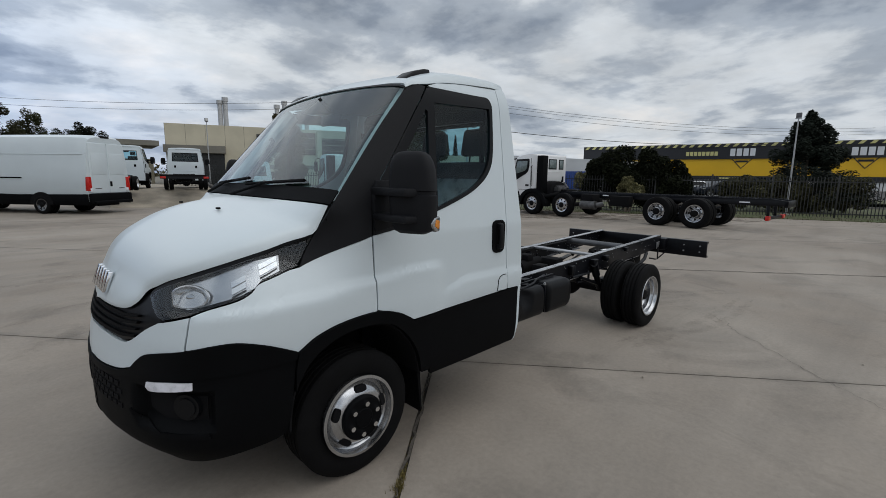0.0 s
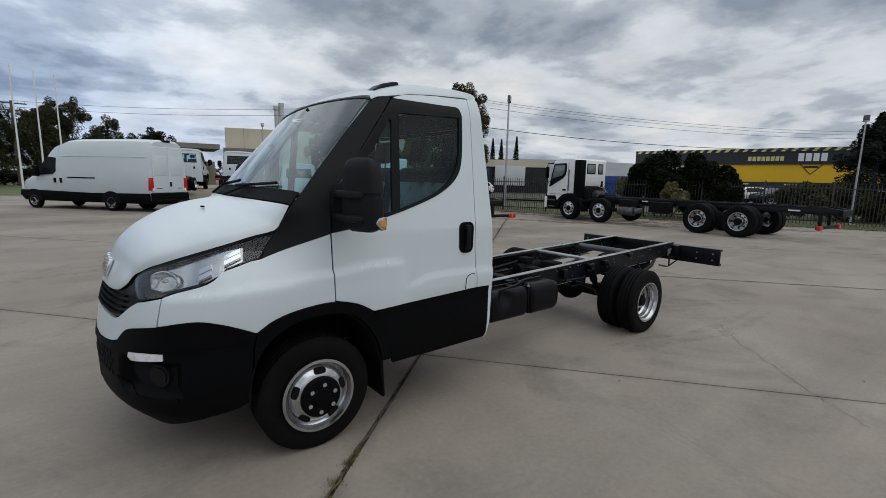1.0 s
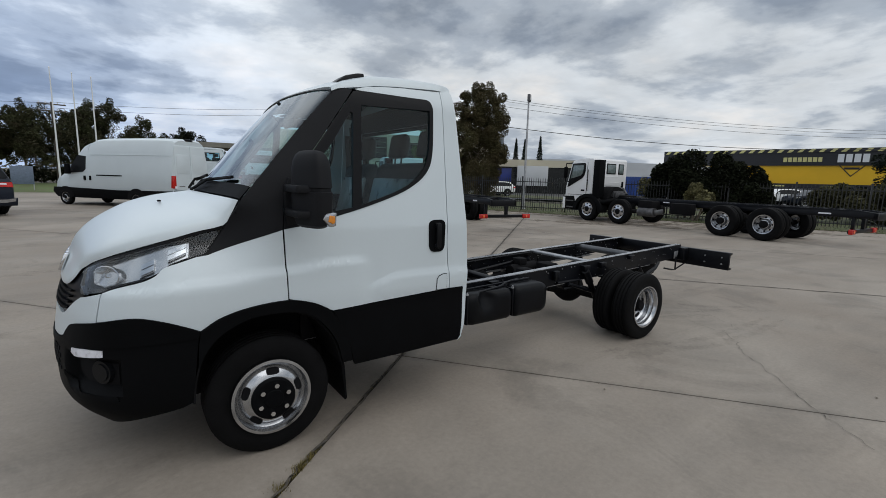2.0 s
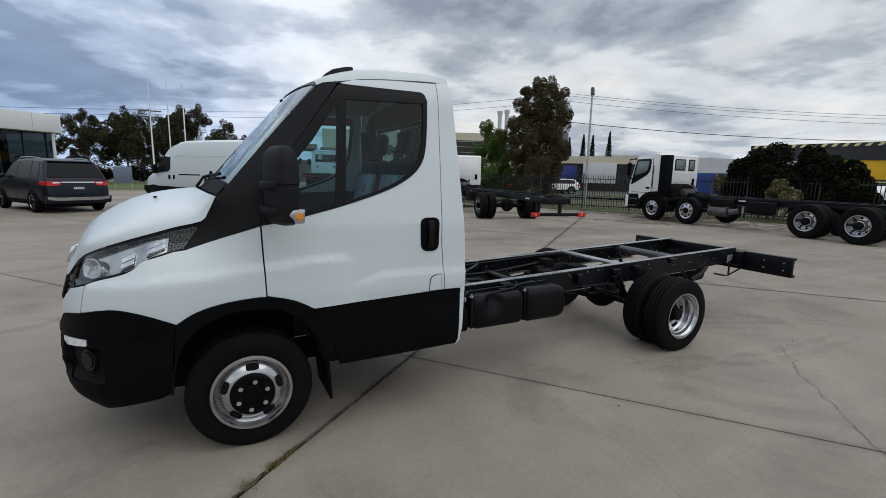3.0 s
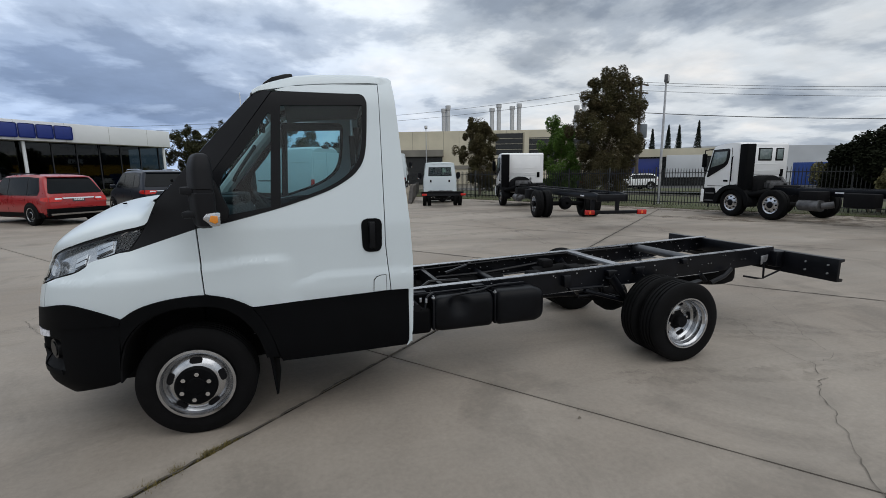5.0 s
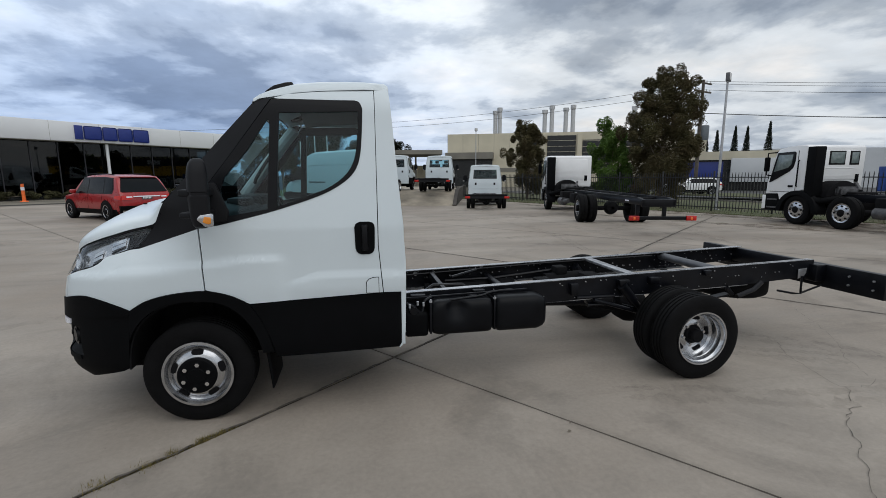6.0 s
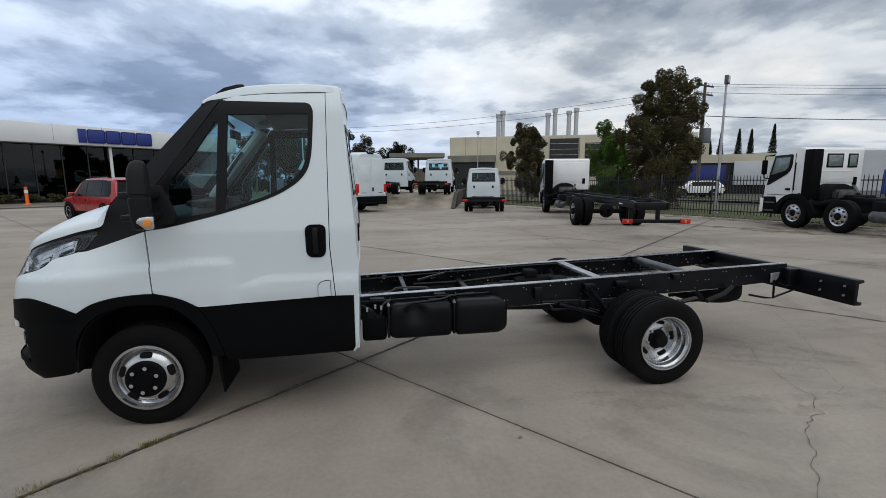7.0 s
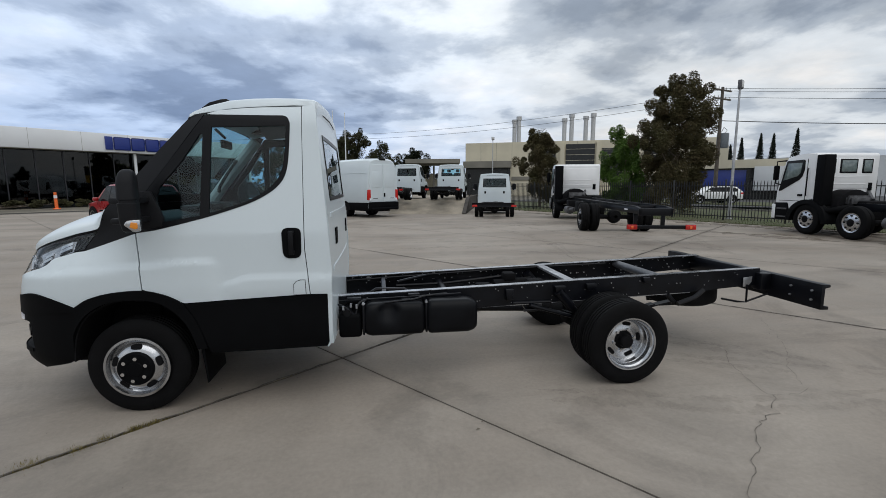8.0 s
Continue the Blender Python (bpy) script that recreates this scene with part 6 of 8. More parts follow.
def van():
    V = thing("cargo_van", "long white high-roof panel van with black lower cladding", "van", pose(-0.05, 21.38, 0, 0, 0, -50.5))
    c, W = 1.0, 1.0
    bm = bmesh.new()
    R = [section(x, W, 0.42, z1, c, 0.1, 0.22, 0.03, 0.06, tw) for x, z1, tw in ((-2.82, 2.52, 0.83), (-2.62, 2.62, 0.84), (-2.35, 2.69, 0.86), (-1.9, 2.73, 0.87), (0, 2.74, 0.87), (1.2, 2.74, 0.87), (2.15, 2.72, 0.86), (2.28, 2.66, 0.84))]
    ring_loft(bm, R)
    part("body", bm, WHITE, V, "white van body")
    bm = bmesh.new()
    R = []
    for x, hw, z1, tw in ((-5.02, 0.62, 0.95, 0.55), (-4.95, 0.80, 1.08, 0.72), (-4.75, 0.92, 1.22, 0.84), (-4.3, 0.97, 1.42, 0.9), (-4.05, 0.98, 1.52, 0.92), (-3.95, 0.985, 1.56, 0.92)):
        R.append(section(x, hw, 0.42, z1, c, 0.1, 0.1, 0.02, 0.06, tw))
    ring_loft(bm, R)
    part("nose", bm, WHITE, V, "white van nose")
    bm = bmesh.new()
    R = []
    for x, z1, tw in ((-4.0, 1.54, 0.90), (-3.6, 2.0, 0.84), (-3.25, 2.34, 0.81), (-3.0, 2.49, 0.82), (-2.72, 2.57, 0.84)):
        R.append(section(x, 0.985, 0.42, z1, c, 0.1, 0.14, 0.02, 0.06, tw))
    ring_loft(bm, R)
    part("cab", bm, WHITE, V, "white van cab")
    for y0, sg in ((0.0, -1), (2.0, 1)):
        bm = bmesh.new()
        yy = c + sg * 0.985
        pts = [(-3.95, 1.45), (-3.0, 1.50), (-2.85, 1.60), (-2.85, 2.08), (-3.32, 2.12)]
        prism(bm, [(a, b) for a, b in pts], yy - 0.10, yy + 0.012, "y") if sg > 0 else prism(bm, pts, yy - 0.012, yy + 0.10, "y")
        for v in bm.verts:
            v.co.y -= sg * max(0.0, v.co.z - 1.5) * 0.14
        part("cab_window", bm, GLOSSB, V, "dark cab window")
        bm = bmesh.new()
        prism(bm, [(-4.6, 0.36), (2.28, 0.36), (2.28, 0.78), (-1.0, 0.74), (-3.9, 0.80), (-4.8, 0.80), (-4.85, 0.6)], c + (sg * 0.95 if sg > 0 else -1.022), c + (1.022 if sg > 0 else -0.95), "y", 0.006)
        part("cladding", bm, BLACKP, V, "black lower cladding")
        bm = bmesh.new()
        box(bm, -2.2, -0.75, yy - 0.03, yy + 0.03, 1.35, 1.40, 0.004)
        part("door_track", bm, BLACKP, V, "dark sliding door track")
        for xh in (-2.95, -2.62):
            bm = bmesh.new()
            box(bm, xh, xh + 0.11, yy - 0.04, yy + 0.04, 1.14, 1.34, 0.012)
            part("handle", bm, BLACKP, V)
        bm = bmesh.new()
        box(bm, -2.5, 2.1, yy - 0.02 - sg * 0.055, yy + 0.02 - sg * 0.055, 2.13, 2.15, 0.006)
        part("pressing", bm, WHITE, V)
        bm = bmesh.new()
        box(bm, -2.6, 2.0, yy - 0.012, yy + 0.012, 1.46, 1.49, 0.005)
        part("pressing", bm, WHITE, V)
        simple_wheel(V, 0.0, c + sg * 1.045, 0.35, 0.35, 0.2, sg, 0.62, True, 0.06)
        simple_wheel(V, -4.1, c + sg * 1.045, 0.35, 0.35, 0.2, sg, 0.62)
        # arches are filled dark half-discs that paint the shade round the wheel
        for xw in (0.0, -4.1):
            bm = bmesh.new()
            arc = [(xw + 0.50 * math.cos(a), 0.36 + 0.48 * math.sin(a)) for a in np.linspace(0, math.pi, 14)]
            prism(bm, arc, yy - 0.05, yy + 0.05, "y")
            part("wheel_arch_shade", bm, DARKIN, V)
        bm = bmesh.new()
        prism(bm, [(2.16, 0.90), (2.335, 0.90), (2.335, 1.44), (2.22, 1.44)], c + sg * 0.92 - 0.085, c + sg * 0.92 + 0.085, "y", 0.02)
        part("tail_lamp", bm, REDL, V, "tall red tail lamp")
        bm = bmesh.new()
        box(bm, 2.24, 2.338, c + sg * 0.86 - 0.06, c + sg * 0.86 + 0.06, 0.87, 1.0, 0.008)
        part("lamp_foot", bm, WHITEL, V, "clear part of the tail lamp")
        bm = bmesh.new()
        box(bm, -3.75, -3.55, c + sg * 1.08, c + sg * 1.26, 1.40, 1.78, 0.04, 3)
        box(bm, -3.72, -3.62, c + sg * 0.95, c + sg * 1.12, 1.46, 1.52, 0.01)
        part("door_mirror", bm, BLACKP, V, "black door mirror")
    bm = bmesh.new()
    for y0, y1 in ((0.16, 0.985), (1.015, 1.84)):
        box(bm, 2.26, 2.31, y0, y1, 0.80, 2.52, 0.03, 3)
    part("rear_door", bm, WHITE, V, "white rear doors")
    bm = bmesh.new()
    for y0, y1 in ((0.24, 0.92), (1.08, 1.76)):
        box(bm, 2.305, 2.322, y0, y1, 1.52, 2.20, 0.008)
    part("door_panel", bm, WHITE, V)
    bm = bmesh.new()
    box(bm, 2.30, 2.33, 1.03, 1.13, 1.06, 1.26, 0.012)
    part("door_handle", bm, BLACKP, V)
    bm = bmesh.new()
    box(bm, 2.2, 2.44, 0.02, 1.98, 0.40, 0.80, 0.04, 3)
    box(bm, 2.3, 2.55, 0.1, 1.9, 0.40, 0.52, 0.03, 3)
    part("rear_bumper", bm, BLACKP, V, "black rear bumper step")
    bm = bmesh.new()
    box(bm, 2.16, 2.30, 0.80, 1.20, 2.68, 2.76, 0.015)
    part("brake_lamp", bm, GLOSSB, V)
    bm = bmesh.new()
    box(bm, -4.7, 2.2, 0.5, 1.5, 0.3, 0.5, 0.02)
    part("underbody", bm, DARKIN, V)
    bm = bmesh.new()
    box(bm, 2.31, 2.325, 0.32, 0.62, 0.98, 1.01, 0.002)
    box(bm, 2.31, 2.325, 1.45, 1.72, 0.98, 1.01, 0.002)
    part("badge_bar", bm, STEEL, V)
    for ob in V.children_recursive:
        if ob.data:
            for vert in ob.data.vertices:
                if vert.co.z > 1.45:
                    vert.co.z = 1.45 + (vert.co.z - 1.45) * 1.2
                if vert.co.x > 0.6:
                    vert.co.x = 0.6 + (vert.co.x - 0.6) * 0.82
    return V


van()


SOOT = mat("sooty_steel", (0.10, 0.10, 0.105), 0.55, 0.5, scale=6, vary=0.4)


def heavy_truck(label, m, axles, end, crew):
    """A forward-control truck with a bare frame; x runs to the tail, y from the near side across."""
    H = thing("heavy_truck", label, "truck", m, "heavy trucks in the yard")
    W, c = 2.45, 1.225
    xr = 0.20
    zr = 2.66
    side = [(-1.28, 0.62), (-1.36, 0.95), (-1.30, 1.42), (-1.06, 2.40), (-0.95, 2.54), (-0.6, 2.60), (-0.2, 2.63), (xr - 0.08, 2.64), (xr, 2.58), (xr, 1.12), (-0.55, 1.06), (-0.62, 0.62)]
    bm = bmesh.new()
    prism(bm, side, 0.06, W - 0.26, "y", 0.05, 3)
    part("cab", bm, CARW, H, "white truck cab")
    for y0, y1, sg in ((0.035, 0.075, -1), (W - 0.275, W - 0.235, 1)):
        bm = bmesh.new()
        prism(bm, [(-1.22, 1.40), (-1.12, 1.42), (-0.42, 1.78), (-0.30, 1.90), (-0.24, 2.12), (-0.24, 2.40), (-0.30, 2.44), (-0.96, 2.42)], y0, y1, "y", 0.01)
        dw = part("door_window", bm, GLOSSB, H, "dark door window surround")
        # opaque pane; the sky's light on the glass is put into its colour
        bm = bmesh.new()
        prism(bm, [(-1.05, 1.76), (-0.48, 1.90), (-0.36, 2.02), (-0.33, 2.34), (-0.90, 2.34)], y0 - 0.008, y1 + 0.008, "y", 0.005)
        part("pane", bm, mat("sky_lit_glass", (0.16, 0.20, 0.20), 0.06, spec=0.8, vary=0.2) if "sky_lit_glass" not in bpy.data.materials else bpy.data.materials["sky_lit_glass"], dw, "opaque door pane coloured as sky-lit glass")
        # door gap, lower door step and grab rail
        bm = bmesh.new()
        for xa, xb, za, zb in ((-0.15, -0.135, 1.08, 2.46), (-1.16, -0.15, 1.075, 1.09)):
            box(bm, xa, xb, y0 + 0.016, y1 - 0.008, za, zb)
        part("door_gap", bm, DARKIN, H)
        bm = bmesh.new()
        pipe(bm, [(-0.06, y0 - 0.01 if sg < 0 else y1 + 0.01, 1.25), (-0.06, y0 - 0.03 if sg < 0 else y1 + 0.03, 1.30), (-0.06, y0 - 0.03 if sg < 0 else y1 + 0.03, 2.10), (-0.06, y0 - 0.01 if sg < 0 else y1 + 0.01, 2.15)], 0.016, 6)
        part("grab_rail", bm, BLACKP, H, "black grab rail")
        for zz in (0.50, 0.78):
            bm = bmesh.new()
            box(bm, -1.22, -0.80, y0 - 0.012 if sg < 0 else y1 - 0.02, y0 + 0.02 if sg < 0 else y1 + 0.012, zz, zz + 0.05, 0.006)
            part("step", bm, SOOT, H, "metal step tread")
        bm = bmesh.new()
        box(bm, -0.42, -0.24, y0 - 0.005, y1 + 0.005, 1.24, 1.31, 0.01)
        part("door_handle", bm, BLACKP, H)
        if sg < 0:
            bm = bmesh.new()
            box(bm, xr + 0.02, xr + 0.34, y0 - 0.03, y1 + 0.30, 0.95, 2.56, 0.03, 3)
            part("air_intake", bm, BLACKP, H, "black vertical air intake duct")
        bm = bmesh.new()
        arc = [(0.0 + 0.78 * math.cos(a), 0.42 + 0.72 * math.sin(a)) for a in np.linspace(-0.05, math.pi, 16)]
        arc += [(0.0 + 0.60 * math.cos(a), 0.42 + 0.58 * math.sin(a)) for a in np.linspace(math.pi, -0.05, 16)]
        prism(bm, arc, min(y0, y1) - 0.05 if sg < 0 else y0 - 0.30, y1 + 0.30 if sg < 0 else y1 + 0.05, "y", 0.012)
        part("mudguard", bm, BLACKP, H, "black front mudguard")
        bm = bmesh.new()
        yb = y0 - 0.30 if sg < 0 else y1 + 0.05
        ym = yb + (0.10 if sg < 0 else 0.0)
        box(bm, -1.30, -1.19, ym, ym + 0.17, 1.78, 2.28, 0.035, 3)
        pipe(bm, [(-1.24, ym + 0.08, 2.26), (-1.23, ym + 0.08, 2.42), (-1.08, y0 + 0.05, 2.44)], 0.022, 6)
        pipe(bm, [(-1.24, ym + 0.08, 1.80), (-1.22, ym + 0.08, 1.66), (-1.14, y0 + 0.05, 1.62)], 0.022, 6)
        part("door_mirror", bm, BLACKP, H, "black door mirror")
        bm = bmesh.new()
        prism(bm, [(-1.40, 0.42), (-0.70, 0.42), (-0.66, 0.62), (-0.80, 1.02), (-1.36, 1.0), (-1.42, 0.8)], y0 if sg < 0 else y0 - 0.4, y1 + 0.4 if sg < 0 else y1, "y", 0.03, 2)
        part("step_panel", bm, BLACKP, H, "black step panel")
        bm = bmesh.new()
        box(bm, -1.44, -1.28, y0 - 0.01, y1 + 0.02, 0.45, 0.95, 0.02)
        part("bumper_corner", bm, CARW, H, "white bumper corner")
    bm = bmesh.new()
    prism(bm, [(-1.345, 1.45), (-1.325, 1.45), (-1.095, 2.36), (-1.115, 2.36)], 0.16, W - 0.36, "y")
    part("windscreen", bm, GLOSSB, H, "dark windscreen")
    bm = bmesh.new()
    box(bm, -1.45, -1.25, 0.1, W - 0.1, 0.42, 0.98, 0.05, 3)
    part("bumper", bm, BLACKP, H)
    bm = bmesh.new()
    prism(bm, [(-1.30, 2.42), (-1.02, 2.46), (-1.02, 2.50), (-1.32, 2.46)], 0.2, W - 0.2, "y", 0.01)
    part("sun_visor", bm, BLACKP, H, "dark sun visor")
    # rear face of the cab
    bm = bmesh.new()
    box(bm, xr - 0.01, xr + 0.02, 0.25, W - 0.45, 1.5, 2.45, 0.012)
    part("cab_rear_panel", bm, CARW, H)
    for zz in (1.62, 1.86):
        bm = bmesh.new()
        box(bm, xr + 0.016, xr + 0.028, 0.32, W - 0.70, zz, zz + 0.03, 0.004)
        part("pressing", bm, CARW, H)
    bm = bmesh.new()
    for k in range(5):
        box(bm, xr + 0.30 + 0.10 * k, xr + 0.36 + 0.10 * k, 0.62, 1.36, 1.02, 1.22 + 0.06 * (k % 2), 0.01)
    pipe(bm, [(xr + 0.2, 1.45, 1.3), (xr + 0.5, 1.40, 1.38), (xr + 0.8, 1.25, 1.15)], 0.05, 8)
    part("engine_top", bm, SOOT, H, "dull metal engine parts")
    if crew:
        for y0, y1 in ((0.40, 0.68), (0.82, 1.42), (1.58, 1.94)):
            bm = bmesh.new()
            box(bm, xr, xr + 0.035, y0, y1, 1.98, 2.44, 0.02)
            wd = part("rear_window", bm, GLOSSB, H, "dark rear cab window")
            # same opaque pane colour, painted as if the sky lit the glass
            bm = bmesh.new()
            box(bm, xr + 0.03, xr + 0.042, y0 + 0.05, y1 - 0.05, 2.03, 2.39, 0.01)
            part("pane", bm, bpy.data.materials["sky_lit_glass"], wd)
    bm = bmesh.new()
    box(bm, xr - 0.01, xr + 0.028, W - 0.60, W - 0.46, 1.42, 1.68, 0.01)
    part("locker_handle", bm, BLACKP, H)
    bm = bmesh.new()
    prism(bm, [(0.95 + 0.62 * math.cos(a), 0.85 + 0.62 * math.sin(a)) for a in np.linspace(-0.2, math.pi + 0.2, 18)], 0.0, xr + 0.55, "x", 0.04, 2)
    part("engine_cover", bm, DARKIN, H, "dark rounded engine cover behind the cab")
    bm = bmesh.new()
    box(bm, 0.0, 1.25, 0.80, 1.62, 0.55, 1.12, 0.06, 2)
    part("gearbox", bm, DARKIN, H, "dark gearbox between the rails")
    bm = bmesh.new()
    pipe(bm, spline([(0.40, 0.12, 1.1), (0.46, 0.12, 0.92), (0.62, 0.14, 0.80), (0.85, 0.3, 0.85), (1.0, 0.6, 0.95)], 4), 0.10, 12)
    part("air_pipe", bm, BLACKP, H)
    for yy in (0.78, 1.60):
        bm = bmesh.new()
        prism(bm, [(-0.9, 0.80), (end, 0.84), (end, 1.0), (end - 0.4, 1.05), (-0.9, 1.05)], yy, yy + 0.08, "y", 0.008)
        part("chassis_rail", bm, FRAME, H, "black chassis rail")
    for xx in np.arange(2.2, end, 1.4):
        bm = bmesh.new()
        box(bm, xx, xx + 0.08, 0.82, 1.64, 0.84, 1.02, 0.01)
        part("cross_member", bm, FRAME, H)
    for k, (xa, dual) in enumerate(axles):
        for sg in (-1, 1):
            simple_wheel(H, xa, c + sg * (c - 0.02), 0.50, 0.50, 0.28, sg, 0.57, dual, 0.12 if dual else -0.02)
        bm = bmesh.new()
        cyl(bm, (xa, 0.3, 0.5), (xa, W - 0.3, 0.5), 0.08, 12)
        if dual:
            lathe(bm, [(0.05, -0.25), (0.2, -0.2), (0.26, 0), (0.2, 0.2), (0.05, 0.25)], (xa, c, 0.52), "x", 18)
        part("axle", bm, DARKIN, H)
    bm = bmesh.new()
    box(bm, 2.3, 2.9, 0.25, 0.75, 0.62, 0.98, 0.04)
    part("air_tank_box", bm, DARKIN, H)
    bm = bmesh.new()
    cyl(bm, (2.35, 0.30, 0.55), (3.0, 0.30, 0.55), 0.17, 18)
    cyl(bm, (3.0, 0.30, 0.55), (3.25, 0.45, 0.60), 0.10, 12)
    part("exhaust_box", bm, SOOT, H, "dull metal silencer")
    bm = bmesh.new()
    box(bm, 3.5, 4.3, 0.40, 0.76, 0.55, 0.95, 0.04)
    part("battery_tray", bm, DARKIN, H)
    bm = bmesh.new()
    box(bm, end - 0.1, end, 0.78, 1.68, 0.80, 1.0, 0.01)
    part("end_member", bm, FRAME, H)
    bm = bmesh.new()
    box(bm, end - 0.55, end - 0.45, 0.66, W - 0.05, 0.40, 0.50, 0.01)
    box(bm, end - 0.54, end - 0.46, 0.8, 0.9, 0.42, 0.9, 0.005)
    box(bm, end - 0.54, end - 0.46, 1.55, 1.65, 0.42, 0.9, 0.005)
    part("lamp_bar", bm, FRAME, H)
    for y0 in (0.62, W - 0.24):
        bm = bmesh.new()
        box(bm, end - 0.52, end - 0.42, y0, y0 + 0.28, 0.38, 0.52, 0.02)
        tl = part("tail_lamp", bm, REDL, H, "red and orange tail lamp")
        bm = bmesh.new()
        box(bm, end - 0.50, end - 0.414, y0 + 0.11, y0 + 0.17, 0.41, 0.49, 0.01)
        part("indicator", bm, ORANGE, tl, "orange indicator lens")
    bm = bmesh.new()
    box(bm, end - 1.3, end - 1.0, 0.772, 0.778, 0.9, 0.94)
    part("label_strip", bm, WHITEL, H)
    bm = bmesh.new()
    box(bm, 3.0, 3.25, 0.772, 0.778, 0.92, 0.96)
    part("label_strip", bm, WHITEL, H)
    return H


heavy_truck("white heavy truck with rear cab windows and long bare chassis", pose(15.607, 9.63, 0, 0, 0, -94.6), ((0.0, False), (1.57, False), (5.52, True), (6.78, True)), 9.13, True)
heavy_truck("white day-cab heavy truck with bare black chassis", pose(10.42, 18.33, 0, 0, 0, -103.5), ((0.0, False), (6.4, True)), 10.4, False)

RAMPM = mat("worn_dirty_concrete", (0.27, 0.235, 0.185), 0.85, scale=0.7, vary=0.4, bump=0.3, bscale=30, second=(0.15, 0.13, 0.10))
# three more of the same light trucks, seen from behind
LAMPED = []
for lab, px, py, pz, yaw in (("white single-cab light truck with red tail lamps, beside a fence", 7.75, 23.5, 0, -104.5),
                             ("white single-cab light truck parked on a raised concrete ramp", 6.15, 29.0, 0.752, -106),
                             ("white single-cab light truck standing on a raised ramp beside a van", 3.25, 28.8, 0.752, -111)):
    t2 = copy_thing(TRUCK, pose(px, py, pz, 0, 0, yaw))
    tagged(t2, lab, "truck", "light trucks parked behind")
    for y0 in (-0.12, 1.60):
        bm = bmesh.new()
        box(bm, 5.49, 5.56, y0 + (0.0 if y0 < 0 else 0.16), y0 + (0.24 if y0 < 0 else 0.40), 0.60, 0.70, 0.015)
        part("tail_lamp", bm, REDL, t2, "red tail lamp")
tagged(TRUCK, group="light trucks")

# ramp with its side wall
RZ = 0.75
dirn = Vector((0.963, -0.27))
nrm = Vector((0.27, 0.963))
foot_l, foot_r = Vector((2.3, 23.3)), Vector((6.45, 22.1))
top_l, top_r = foot_l + nrm * 2.8, foot_r + nrm * 2.8
deck = [top_l, top_r, top_r + nrm * 14, Vector((2.0, 41.0)), Vector((-1.2, 36.0)), Vector((0.2, 30.0))]
bm = bmesh.new()
up = [bm.verts.new((p.x, p.y, RZ)) for p in deck]
dn = [bm.verts.new((p.x, p.y, -0.1)) for p in deck]
fl_, fr_ = bm.verts.new((foot_l.x, foot_l.y, 0.006)), bm.verts.new((foot_r.x, foot_r.y, 0.006))
gl_, gr_ = bm.verts.new((foot_l.x, foot_l.y, -0.1)), bm.verts.new((foot_r.x, foot_r.y, -0.1))
bm.faces.new(up)
bm.faces.new((fl_, fr_, up[1], up[0]))
bm.faces.new((gl_, gr_, fr_, fl_))
bm.faces.new((gl_, fl_, up[0], dn[0]))
bm.faces.new((fr_, gr_, dn[1], up[1]))
bm.faces.new(dn[::-1] + [])
for k in range(1, 6):
    bm.faces.new((up[k], dn[k], dn[(k + 1) % 6], up[(k + 1) % 6]))
solid("ramp", bm, RAMPM, "raised concrete ramp with worn dirty surface", "ramp", kind="structure")
bm = bmesh.new()
p, q = foot_r + dirn * 0.02, foot_r + dirn * 0.24
vs = []
for d, z in ((-0.1, -0.02), (-0.1, 0.06), (2.8, RZ + 0.14), (16.8, RZ + 0.14), (16.8, -0.02)):
    vs.append(((p.x + nrm.x * d, p.y + nrm.y * d, z), (q.x + nrm.x * d, q.y + nrm.y * d, z)))
a = [bm.verts.new(v[0]) for v in vs]
b = [bm.verts.new(v[1]) for v in vs]
bm.faces.new(a)
bm.faces.new(b[::-1])
for i in range(5):
    bm.faces.new((a[i], b[i], b[(i + 1) % 5], a[(i + 1) % 5]))
solid("retaining_wall", bm, mat("dark_stained_concrete", (0.06, 0.052, 0.045), 0.9, scale=2, vary=0.4, bump=0.3), "dark stained low wall beside the ramp", "wall", kind="structure")


CARGLASS = mat("tinted_car_glass", (0.006, 0.008, 0.010), 0.10, scale=3, vary=0.1, spec=0.10, rvary=0.03)


